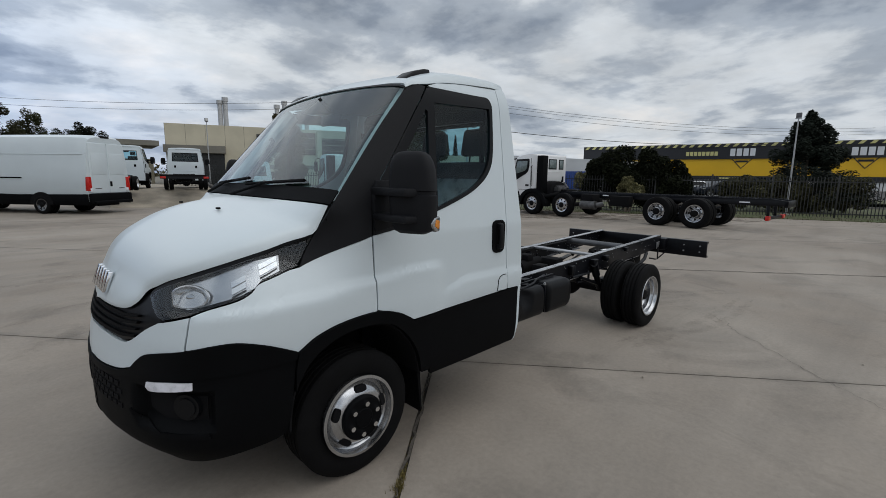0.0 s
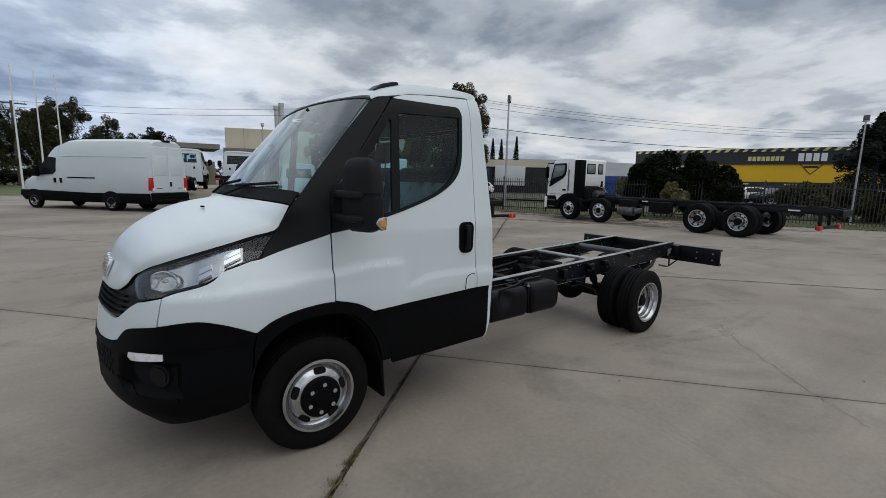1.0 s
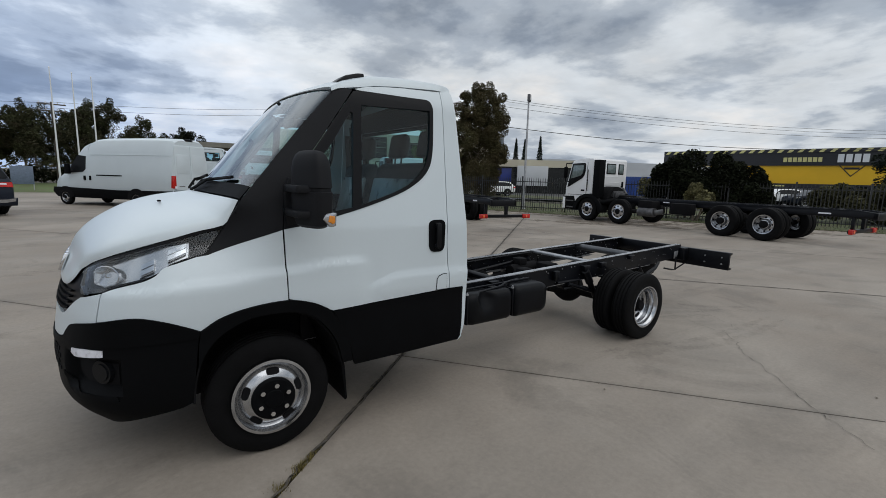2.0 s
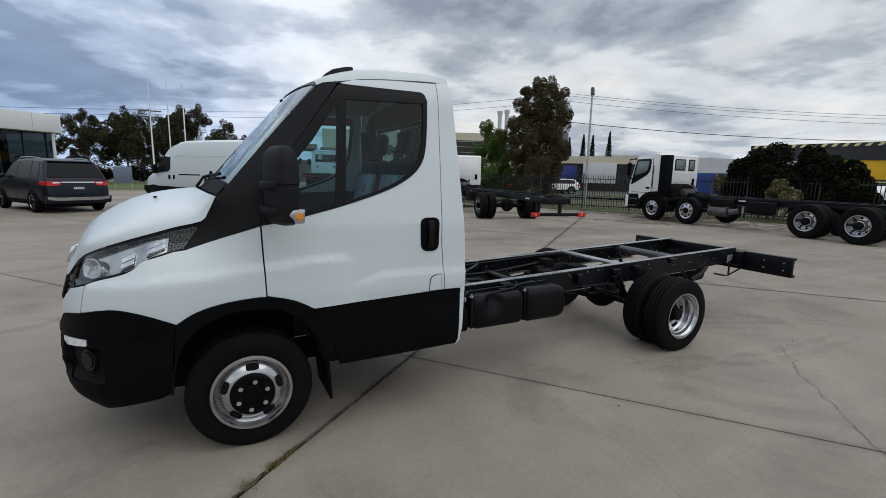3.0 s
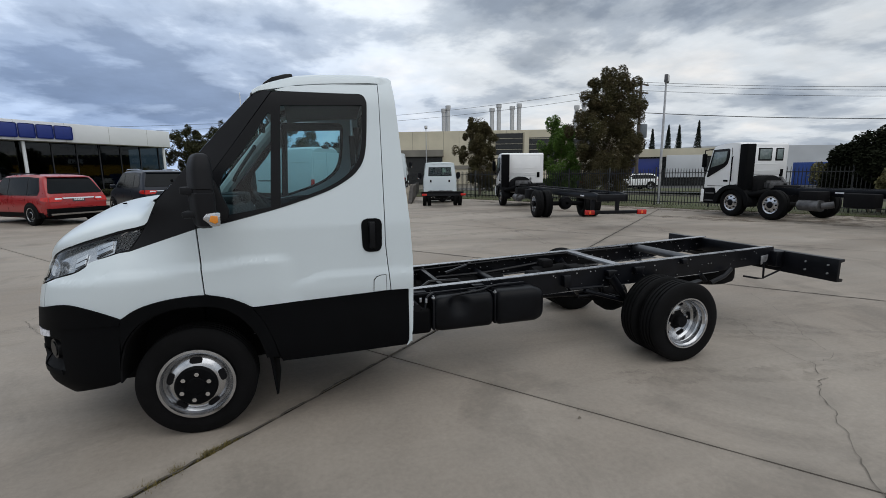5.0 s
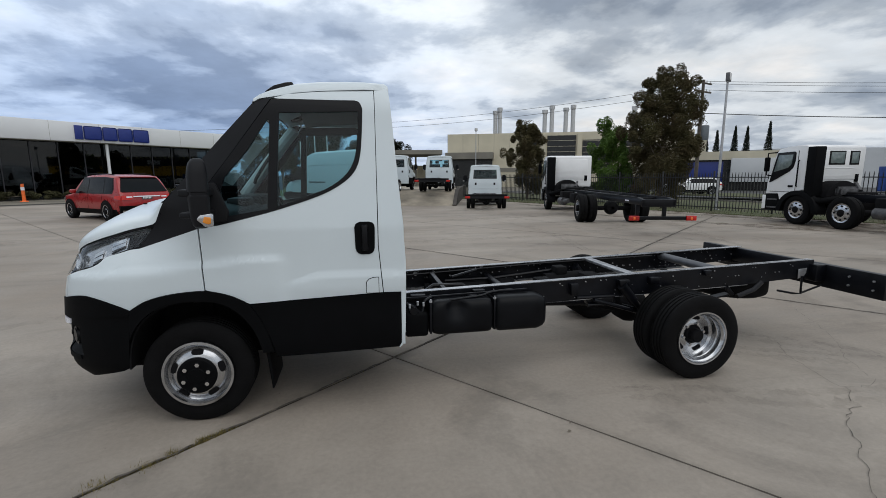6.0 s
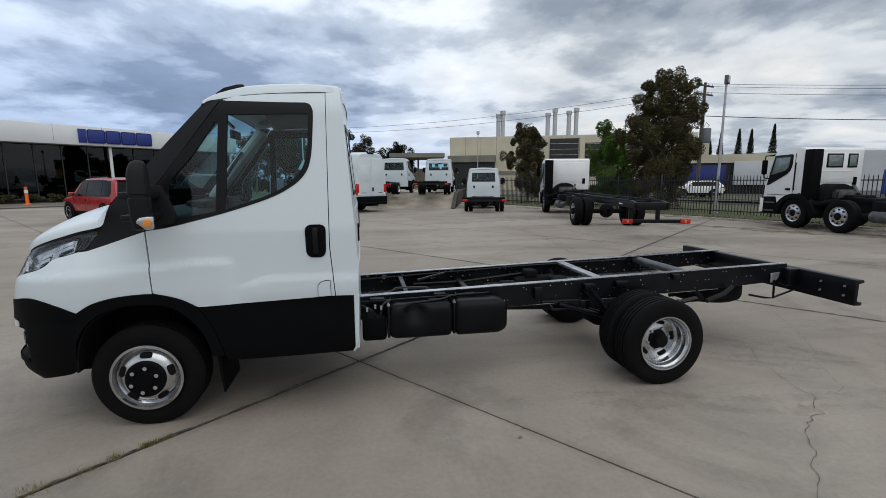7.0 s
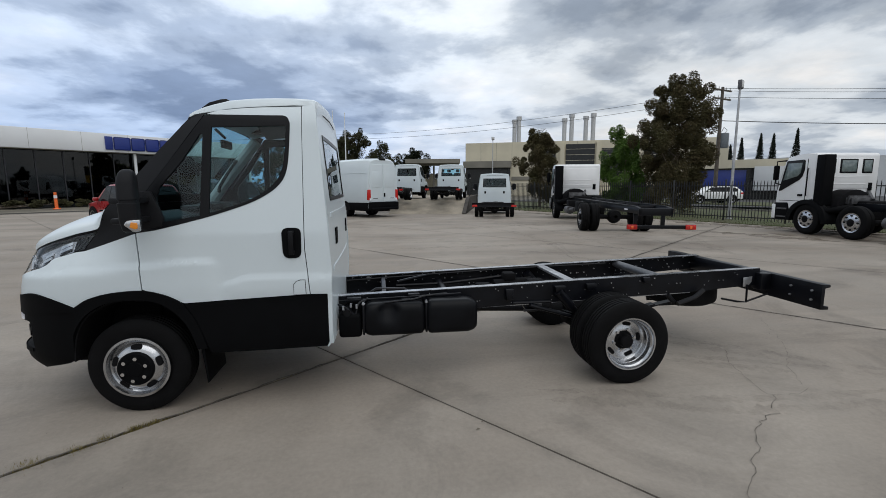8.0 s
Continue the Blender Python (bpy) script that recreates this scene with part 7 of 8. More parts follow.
def car(name, label, m, paint, L=4.8, W=1.9, H=1.72, suv=True):
    """A parked wagon: x runs to its tail, y from its near side across, origin by the near rear wheel."""
    C = thing(name, label, "car", m)
    c, kw = W / 2, W / 1.9
    xf, xt = -L + 1.0, 1.0
    hb = 1.17 if suv else 1.02
    TOPS = [(xf, 0.66), (xf + 0.05, 0.80), (xf + 0.25, 0.92), (xf + 1.05, hb), (xf + 1.20, hb + 0.07), (xf + 1.75, H - 0.16), (xf + 2.10, H - 0.035), (xf + 2.6, H), (-0.6, H), (xt - 0.95, H - 0.02), (xt - 0.60, H - 0.06), (xt - 0.46, H - 0.14), (xt - 0.12, hb + 0.06), (xt - 0.05, hb - 0.02), (xt, 0.80)]
    PLANW = [(xf, 0.60), (xf + 0.08, 0.76), (xf + 0.35, 0.89), (xf + 1.0, 0.94), (-1.2, 0.95), (xt - 0.9, 0.95), (xt - 0.35, 0.935), (xt - 0.12, 0.90), (xt, 0.83)]
    FLOORS = [(xf, 0.44), (xf + 0.2, 0.30), (xf + 0.6, 0.27), (xt - 0.6, 0.28), (xt, 0.42)]
    WALL = [(0.25, 0.93), (0.40, 0.975), (0.62, 0.995), (0.85, 1.0), (hb - 0.10, 0.985), (hb, 0.955), (H, 0.735)]
    TAIL = [(0.28, xt - 0.14), (0.42, xt - 0.01), (0.80, xt + 0.005), (hb - 0.02, xt - 0.045), (hb + 0.06, xt - 0.115), (H - 0.14, xt - 0.455), (H - 0.06, xt - 0.595)]

    def half(x, z):
        return interp(x, PLANW) * interp(z, WALL) * kw

    def side(x, z):
        return Vector((x, c - half(x, z), z))

    def rear(y, z):
        return Vector((interp(z, TAIL) - 0.012 * ((y - c) / c) ** 2, y, z))

    def screen(y, z):
        return Vector((float(np.interp(z, [p[1] for p in TOPS[3:8]], [p[0] for p in TOPS[3:8]])) + 0.10 * ((y - c) / c) ** 2, 2 * c - y, z))
    stations = sorted({p[0] for p in TOPS} | {xf + 0.6, xf + 0.85, xf + 1.45, xf + 3.0, -0.1, xt - 0.75, xt - 0.30, xt - 0.2})
    bm = bmesh.new()
    R = []
    for x in stations:
        z0, z1 = interp(x, FLOORS), interp(x, TOPS)
        pts = []
        for f, k in ((0.0, 0.94), (0.05, 1), (0.16, 1), (0.30, 1), (0.45, 1), (0.58, 1), (0.70, 1), (0.82, 1), (0.91, 1), (0.965, 0.985), (0.992, 0.93), (1.0, 0.82)):
            z = z0 + f * (z1 - z0)
            pts.append((half(x, z) * k, z))
        pts.append((half(x, z1) * 0.45, z1 + 0.012))
        R.append([(x, c - a, z) for a, z in pts] + [(x, c, z1 + 0.016)] + [(x, c + a, z) for a, z in pts[::-1]])
    ring_loft(bm, R)
    body = part("body", bm, paint, C, sharp=40)
    # side windows, split by dark pillars
    lo, hi = hb + 0.035, H - 0.13
    panes = [[(xf + 1.50, lo), (xf + 1.62, lo + 0.12), (xf + 1.98, hi), (xf + 2.42, hi + 0.015), (xf + 2.46, lo)],
             [(xf + 2.53, lo), (xf + 2.49, hi + 0.015), (-0.32, hi + 0.01), (-0.22, lo + 0.01)],
             [(-0.14, lo + 0.01), (-0.24, hi + 0.01), (xt - 0.72, hi - 0.03), (xt - 0.56, lo + 0.13), (xt - 0.60, lo + 0.05)]]
    rim = [(xf + 1.40, lo - 0.025), (xf + 1.56, lo + 0.13), (xf + 1.95, hi + 0.03), (-0.3, hi + 0.045), (xt - 0.68, hi), (xt - 0.50, lo + 0.14), (xt - 0.57, lo - 0.02)]
    for mir in (None, c):
        part("window_surround", sheet([rim], side, mirror=mir, off=0.004, thick=0.012, step=0.25), GLOSSB, C, "black window surround", raw=True)
        for p in panes:
            part("side_glass", sheet([p], side, mirror=mir, off=0.009, thick=0.006, step=0.25), CARGLASS, C, "dark side glass", raw=True)
        part("lower_cladding", sheet([[(xf + 0.5, 0.28), (xf + 0.5, 0.44), (xt - 0.30, 0.45), (xt - 0.30, 0.30)]], side, mirror=mir, off=0.006, thick=0.02, step=0.3), BLACKP, C, "dark lower cladding", raw=True)
        for xs in (xf + 1.42, xf + 2.5, -0.30):
            part("door_gap", sheet([[(xs, 0.46), (xs + 0.012, 0.46), (xs + 0.012, lo - 0.03), (xs, lo - 0.03)]], side, mirror=mir, off=0.002, thick=0.006, step=0.3), DARKIN, C, raw=True)
        for xs in (xf + 2.25, -0.56):
            part("door_handle", sheet([[(xs, hb - 0.14), (xs + 0.17, hb - 0.13), (xs + 0.17, hb - 0.10), (xs, hb - 0.11)]], side, mirror=mir, off=0.02, thick=0.02, step=0.3), paint, C, raw=True)
        lamp_r = [(0.10, hb - 0.21), (0.12, hb - 0.045), (0.46, hb - 0.055), (0.50, hb - 0.10), (0.42, hb - 0.20)]
        lr = part("tail_lamp", sheet([[(p[0] * kw, p[1]) for p in lamp_r]], rear, mirror=mir, off=0.026, thick=0.04, step=0.1), REDL, C, "red tail lamp", raw=True)
        part("lamp_clear", sheet([[(p[0] * kw, p[1]) for p in ((0.26, hb - 0.13), (0.26, hb - 0.075), (0.44, hb - 0.078), (0.46, hb - 0.12))]], rear, mirror=mir, off=0.031, thick=0.01, step=0.1), WHITEL, lr, "clear lamp insert", raw=True)
        part("tail_lamp", sheet([[(xt - 0.36, hb - 0.16), (xt - 0.34, hb - 0.06), (xt - 0.07, hb - 0.045), (xt - 0.05, hb - 0.20)]], side, mirror=mir, off=0.010, thick=0.03, step=0.1), REDL, C, "red tail lamp", raw=True)
        part("rear_reflector", sheet([[(0.10 * kw, 0.50), (0.10 * kw, 0.56), (0.36 * kw, 0.55), (0.36 * kw, 0.51)]], rear, mirror=mir, off=0.034, thick=0.02, step=0.1), REDL, C, raw=True)
        part("head_lamp", sheet([[(xf + 0.14, 0.72), (xf + 0.14, 0.82), (xf + 0.55, 0.87), (xf + 0.5, 0.78)]], side, mirror=mir, off=0.008, thick=0.02, step=0.1), REFL, C, "clear head lamp", raw=True)
    for sg in (-1, 1):
        for xw in (0.0, xf + 0.95):
            simple_wheel(C, xw, c + sg * (c + 0.035), 0.37, 0.37, 0.24, sg, 0.64, False, 0.03)
            # filled dark disc paints the shade within the wheel arch
            bm = bmesh.new()
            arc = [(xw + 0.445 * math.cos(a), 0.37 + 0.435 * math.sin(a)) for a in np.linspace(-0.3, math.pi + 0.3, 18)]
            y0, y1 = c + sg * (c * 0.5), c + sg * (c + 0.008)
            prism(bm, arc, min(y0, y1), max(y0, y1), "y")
            part("wheel_arch_shade", bm, DARKIN, C, "shade-black wheel arch fill")
        bm = bmesh.new()
        box(bm, xf + 1.52, xf + 1.68, c + sg * (c + 0.09) - 0.10, c + sg * (c + 0.09) + 0.10, hb + 0.02, hb + 0.17, 0.045, 3)
        part("door_mirror", bm, paint, C)
        bm = bmesh.new()
        pipe(bm, spline([(xf + 2.15, c + sg * 0.63 * kw, H - 0.02), (xf + 2.3, c + sg * 0.635 * kw, H + 0.035), (-0.6, c + sg * 0.635 * kw, H + 0.04), (xt - 0.85, c + sg * 0.63 * kw, H - 0.01)], 4), 0.018, 6)
        part("roof_rail", bm, STEEL if suv else BLACKP, C)
    glass_r = [(c - 0.80 * kw, hb + 0.11), (c - 0.74 * kw, hb + 0.075), (c + 0.74 * kw, hb + 0.075), (c + 0.80 * kw, hb + 0.11), (c + 0.62 * kw, H - 0.135), (c - 0.62 * kw, H - 0.135)]
    part("rear_glass", sheet([glass_r], rear, off=0.014, thick=0.008, step=0.15), CARGLASS, C, "dark rear window", raw=True)
    part("windscreen", sheet([[(0.22 * kw, hb + 0.09), (W - 0.22 * kw, hb + 0.09), (W - 0.34 * kw, H - 0.10), (0.34 * kw, H - 0.10)]], screen, off=0.012, thick=0.008, step=0.15), CARGLASS, C, "dark windscreen", raw=True)
    bm = bmesh.new()
    prism(bm, [(xt - 0.80, H - 0.045), (xt - 0.42, H - 0.075), (xt - 0.40, H - 0.10), (xt - 0.70, H - 0.10)], c - 0.62 * kw, c + 0.62 * kw, "y", 0.012)
    part("roof_spoiler", bm, paint, C)
    # tailgate lines, bumper, plate
    part("tail_strip", sheet([[(0.46 * kw, hb - 0.105), (W - 0.46 * kw, hb - 0.105), (W - 0.46 * kw, hb - 0.065), (0.46 * kw, hb - 0.065)]], rear, off=0.024, thick=0.02, step=0.2), CHROME, C, "bright strip between the tail lamps", raw=True)
    part("tailgate_gap", sheet([[(0.20, 0.615), (W - 0.20, 0.615), (W - 0.20, 0.63), (0.20, 0.63)]], rear, off=0.004, thick=0.008, step=0.2), DARKIN, C, raw=True)
    bump = part("rear_bumper", sheet([[(0.04, 0.36), (W - 0.04, 0.36), (W - 0.03, 0.60), (0.03, 0.60)]], rear, off=0.035, thick=0.10, step=0.1), paint if suv else BLACKP, C, "rear bumper", raw=True)
    part("bumper_strip", sheet([[(0.08, 0.60), (0.34, 0.56), (W - 0.34, 0.56), (W - 0.08, 0.60), (W - 0.10, 0.49), (W - 0.4, 0.45), (0.4, 0.45), (0.10, 0.49)] if suv else [(0.10, 0.43), (W - 0.10, 0.43), (W - 0.12, 0.40), (0.12, 0.40)]], rear, off=0.045, thick=0.02, step=0.1), STEEL, bump, "silver bumper strip", raw=True)
    pl = part("number_plate", sheet([[(c - 0.19, 0.82), (c + 0.19, 0.82), (c + 0.19, 0.94), (c - 0.19, 0.94)]], rear, off=0.012, thick=0.012, step=0.2), PLATE, C, "dark number plate", raw=True)
    for k in range(6):
        y0 = c - 0.15 + k * 0.052
        part("plate_bar", sheet([[(y0, 0.85), (y0 + 0.036, 0.85), (y0 + 0.036, 0.91), (y0, 0.91)]], rear, off=0.016, thick=0.004, step=0.2), BARW, pl, raw=True)
    bm = bmesh.new()
    box(bm, xf + 0.4, xt - 0.3, c - 0.6, c + 0.6, 0.2, 0.4, 0.02)
    part("underbody", bm, DARKIN, C)
    return C


car("suv", "dark blue-grey four-wheel-drive wagon with silver roof rails", pose(-5.72, 18.1, 0, 0, 0, -57.5), CARGREY, 4.9, 2.05, 1.91, True)
car("suv", "bright red family wagon with dark windows", pose(-8.25, 16.14, 0, 0, 0, -41), CARRED, 4.95, 2.0, 1.76, False)
car("car", "white wagon parked across the road", pose(31.3, 31.0, 0, 0, 0, -11), CARW, 4.6, 1.8, 1.5, False)
car("car", "white wagon parked behind shrubs", pose(38.4, 2.0, 0, 0, 0, -84), CARW, 4.6, 1.8, 1.5, False)
for k, (x, y, pm) in enumerate(((46.2, 14.6, CARGREY), (47.0, 11.6, CARW), (47.4, 9.0, CARGREY), (22.0, 29.5, CARGREY))):
    car("car", "small parked car in the far car park", pose(x, y, 0, 0, 0, -20 - 10 * k), pm, 4.3, 1.8, 1.5, False)

# ---- fence along the yard's edge ----
FENCE = mat("black_powder_coated_steel", (0.012, 0.013, 0.014), 0.45, vary=0.2)
FD = Vector((-0.433, 0.901))
F0 = Vector((18.2, 13.4)) - FD * 34
for k in range(24):
    p0 = F0 + FD * (2.4 * k)
    P = thing("fence_panel", "black steel picket fence panel with pointed bars", "fence", pose(p0.x, p0.y, 0, 0, 0, math.degrees(math.atan2(FD.y, FD.x))), "fence panels along the yard")
    bm = bmesh.new()
    box(bm, -0.03, 0.03, -0.03, 0.03, -0.02, 1.86, 0.004)
    part("post", bm, FENCE, P, "square fence post")
    for z in (0.18, 1.55):
        bm = bmesh.new()
        box(bm, 0.03, 2.37, -0.02, 0.02, z, z + 0.04)
        part("rail", bm, FENCE, P)
    bm = bmesh.new()
    for i in range(18):
        x = 0.13 + i * 0.126
        prism(bm, [(x - 0.0125, 0.06), (x + 0.0125, 0.06), (x + 0.0125, 1.70), (x, 1.80), (x - 0.0125, 1.70)], -0.0125, 0.0125, "y")
    part("picket_infill", bm, FENCE, P, "pointed bars")["kind"] = "stuff"

# brown dirt and dead leaves swept against the fence
DIRT = stain("brown_yard_dirt", (0.13, 0.10, 0.072), 0.75, 1.6)
for k, (off, w, s0) in enumerate(((-1.1, 1.6, -13), (-1.9, 1.3, -9), (-3.2, 1.5, -12), (-1.3, 1.4, 1), (-2.8, 1.2, 3), (-4.6, 1.3, -10), (-5.6, 1.0, -4), (-2.2, 1.5, -5))):
    q0 = Vector((18.2, 13.4)) + Vector((0.901, 0.433)) * off
    scuff([tuple(q0 + FD * (s0 + 2.2 * j) + Vector((0.12 * math.sin(3 * j + k), 0.1 * math.cos(2 * j + k)))) for j in range(5)], w, 140 + k, DIRT)
bm = bmesh.new()
rnd = random.Random(31)
for i in range(1500):
    q = Vector((18.2, 13.4)) + FD * rnd.uniform(-16, 10) - Vector((0.901, 0.433)) * abs(rnd.gauss(0.5, 1.5))
    sz, an = rnd.uniform(0.012, 0.035), rnd.uniform(0, 6.28)
    cx, sx_ = math.cos(an) * sz, math.sin(an) * sz
    bm.faces.new([bm.verts.new(p) for p in ((q.x - cx, q.y - sx_, 0.003), (q.x - sx_ * 0.4, q.y + cx * 0.4, 0.012), (q.x + cx, q.y + sx_, 0.004), (q.x + sx_ * 0.4, q.y - cx * 0.4, 0.010))])
tagged(new("leaf_litter", finish(bm, "leaf_litter", LITTER)), "brown dead leaves swept along the fence", "leaves", kind="stuff")
# lawn between the yard and the showroom trees
bm = bmesh.new()
bm.faces.new([bm.verts.new((x, y, 0.012)) for x, y in ((-13.5, 44.5), (-7.5, 38.2), (-1.6, 37.6), (6.0, 46.0), (12.0, 62.0), (-10.0, 66.0))])
solid("lawn", bm, mat("green_lawn", (0.070, 0.115, 0.028), 0.9, scale=1.0, vary=0.3, bump=0.5, bscale=50, second=(0.10, 0.105, 0.04)), "mown green lawn beside the showroom", "lawn", kind="structure")
# grass verge, road and kerb beyond the fence
GRASS = mat("mown_grass", (0.050, 0.068, 0.020), 0.9, scale=1.2, vary=0.35, bump=0.5, bscale=60, second=(0.075, 0.066, 0.032))
ASPH = mat("asphalt", (0.055, 0.055, 0.057), 0.85, scale=0.8, vary=0.2, bump=0.2, bscale=80)
FN = Vector((0.901, 0.433))


def strip(name, d0, d1, z, material, label, category, l0=-46, l1=30):
    bm = bmesh.new()
    o = Vector((18.2, 13.4))
    q = [o + FN * d + FD * s for d, s in ((d0, l0), (d1, l0), (d1, l1), (d0, l1))]
    top = [bm.verts.new((p.x, p.y, z)) for p in q]
    bot = [bm.verts.new((p.x, p.y, -0.03)) for p in q]
    bm.faces.new(top)
    for i in range(4):
        bm.faces.new((top[i], bot[i], bot[(i + 1) % 4], top[(i + 1) % 4]))
    solid(name, bm, material, label, category, kind="structure")


strip("grass_edge", -1.4, 9.0, 0.022, GRASS, "rough mown grass verge", "grass")
strip("kerb", 9.0, 9.2, 0.12, mat("kerb_concrete", (0.20, 0.19, 0.17), 0.85), "pale concrete kerb", "kerb")
strip("road", 9.2, 17.0, 0.0, ASPH, "dark asphalt road", "road")
strip("grass_edge", 17.0, 24.0, 0.05, GRASS, "mown grass nature strip", "grass")
strip("car_park", 24.0, 80.0, 0.01, ASPH, "asphalt forecourt across the road", "car park")

rnd = random.Random(21)
bm = bmesh.new()
for i in range(9000):
    d, s = rnd.uniform(-1.55, 3.0) if rnd.random() < 0.8 else rnd.gauss(-1.4, 0.12), rnd.uniform(-40, 16)
    p = Vector((18.2, 13.4)) + FN * d + FD * s
    h, an = rnd.uniform(0.03, 0.13), rnd.uniform(0, 6.28)
    w = 0.012
    bm.faces.new([bm.verts.new(v) for v in ((p.x - w * math.sin(an), p.y + w * math.cos(an), 0.0), (p.x + w * math.sin(an), p.y - w * math.cos(an), 0.0), (p.x + 0.05 * math.cos(an), p.y + 0.05 * math.sin(an), h))])
tagged(new("grass_tufts", finish(bm, "grass_tufts", GRASS)), "rough grass tufts along the fence", "grass", kind="stuff")

# ---- lamp posts, poles, wires ----
GALV = mat("galvanised_pole", (0.42, 0.43, 0.45), 0.5, 0.4, vary=0.15)
POLEW = mat("white_pole_paint", (0.75, 0.76, 0.77), 0.4, vary=0.05)
WOOD = mat("weathered_pole_timber", (0.10, 0.085, 0.07), 0.9, scale=6, vary=0.3)
WIRE = mat("black_cable", (0.015, 0.015, 0.016), 0.7)


def flood_post(x, y, h, yaw, lean=0.0, k=1.0):
    P = thing("flood_light_post", "tall grey metal post with a square floodlight", "lamp post", pose(x, y, 0, lean, 0, yaw), "floodlight posts")
    bm = bmesh.new()
    cyl(bm, (0, 0, 0), (0, 0, h - 0.25), 0.075 * k, 12, 0.045 * k)
    box(bm, -0.15, 0.15, -0.15, 0.15, 0, 0.03, 0.005)
    part("pole", bm, GALV, P, "grey metal pole")
    bm = bmesh.new()
    box(bm, -0.18 * k, 0.18 * k, -0.10 * k, 0.06 * k, h - 0.25, h - 0.25 + 0.38 * k, 0.02)
    part("lamp_head", bm, mat("grey_lamp_housing", (0.10, 0.10, 0.11), 0.5) if "grey_lamp_housing" not in bpy.data.materials else bpy.data.materials["grey_lamp_housing"], P, "square lamp housing")
    bm = bmesh.new()
    box(bm, -0.15 * k, 0.15 * k, -0.115 * k, -0.10 * k, h - 0.25 + 0.05 * k, h - 0.25 + 0.35 * k, 0.005)
    part("lamp_glass", bm, BARW, P, "pale lamp glass")
    bm = bmesh.new()
    box(bm, -0.12, 0.12, -0.04, 0.04, h - 0.30, h - 0.25, 0.01)
    part("bracket", bm, GALV, P)
    return P


flood_post(18.35, 16.05, 6.25, 35)
flood_post(25.6, 1.9, 4.75, 75, 0.0, 0.6)
flood_post(16.6, 54.8, 7.7, 10)
for x, y, h in ((-5.1, 53.0, 10.6), (-3.65, 55.1, 10.7), (-2.2, 55.2, 10.5)):
    P = thing("flag_pole", "tall slim white flag pole with no flag", "flag pole", pose(x, y, 0), "flag poles")
    bm = bmesh.new()
    cyl(bm, (0, 0, 0), (0, 0, h), 0.09, 10, 0.04)
    part("mast", bm, POLEW, P)
    bm = bmesh.new()
    cyl(bm, (0, 0, h), (0, 0, h + 0.12), 0.07, 10, 0.03)
    part("finial", bm, POLEW, P)


def power_pole(x, y, h, yaw, box_on=False):
    P = thing("power_pole", "timber power pole with cross arms and insulators", "power pole", pose(x, y, 0, 0, 0, yaw), "power poles")
    bm = bmesh.new()
    cyl(bm, (0, 0, 0), (0, 0, h), 0.17, 12, 0.11)
    part("pole", bm, WOOD, P)
    for z in (h - 0.3, h - 1.0):
        bm = bmesh.new()
        box(bm, -1.2, 1.2, -0.06, 0.06, z, z + 0.12, 0.01)
        arm = part("cross_arm", bm, WOOD, P)
        for xx in (-1.05, -0.5, 0.5, 1.05):
            bm = bmesh.new()
            cyl(bm, (xx, 0, z + 0.12), (xx, 0, z + 0.30), 0.05, 8, 0.03)
            part("insulator", bm, BARW, arm)
    if box_on:
        bm = bmesh.new()
        lathe(bm, [(0.02, 0), (0.42, 0.0), (0.45, 0.1), (0.45, 1.1), (0.42, 1.2), (0.02, 1.22)], (0.55, 0, h - 4.9), "z", 20)
        part("transformer", bm, mat("grey_transformer", (0.13, 0.15, 0.17), 0.5), P, "grey transformer drum")
        bm = bmesh.new()
        pipe(bm, [(0.3, 0, h - 3.6), (0.6, 0, h - 3.2), (1.1, 0, h - 3.4), (0.8, 0, h - 3.7)], 0.02, 6)
        part("leads", bm, WIRE, P)
    return P


power_pole(30.1, 31.6, 9.6, 20, True)
power_pole(-6.0, 63.0, 8.7, 5)


def cable(a, b, sag, r=0.02):
    bm = bmesh.new()
    a, b = Vector(a), Vector(b)
    pts = []
    for i in range(25):
        t = i / 24
        p = a.lerp(b, t)
        p.z -= sag * 4 * t * (1 - t)
        pts.append(p)
    pipe(bm, pts, r, 5)
    solid("overhead_cable", bm, WIRE, "thin black overhead power cable", "cable", "overhead cables")


for z, zb, r in ((9.5, 8.6, 0.016), (9.3, 8.2, 0.014), (8.8, 7.8, 0.016)):
    cable((30.1, 31.6, z), (82.1, 1.6, zb), 1.2, r)
cable((30.1, 31.6, 6.9), (85.4, 8.4, 7.3), 1.2, 0.032)
for z in (9.4, 8.8):
    cable((30.1, 31.6, z), (-6.0, 63.0, z - 0.7), 0.9, 0.016)
    cable((-6.0, 63.0, z - 0.8), (-90, 70, z), 1.5, 0.02)

# ---- trees and shrubs ----
BARK = mat("gum_bark", (0.16, 0.13, 0.10), 0.9, scale=5, vary=0.35, bump=0.5, bscale=20)
LEAF = mat("gum_leaves", (0.062, 0.058, 0.027), 0.75, scale=0.9, vary=0.35, second=(0.074, 0.057, 0.030), spec=0.12)
LEAF2 = mat("dark_gum_leaves", (0.042, 0.048, 0.022), 0.7, scale=0.9, vary=0.35, second=(0.045, 0.038, 0.022), spec=0.12)
LEAFB = mat("bright_green_leaves", (0.080, 0.150, 0.022), 0.7, scale=0.9, vary=0.35, spec=0.3)
LEAFD = mat("dark_shrub_leaves", (0.013, 0.016, 0.008), 0.8, scale=1.2, vary=0.35, spec=0.10)
LEAFC = mat("cypress_leaves", (0.016, 0.022, 0.016), 0.8, scale=1.0, vary=0.3, spec=0.2)
LEAFO = mat("pale_flowering_shrub", (0.16, 0.15, 0.07), 0.7, scale=2.5, vary=0.5, spec=0.3)
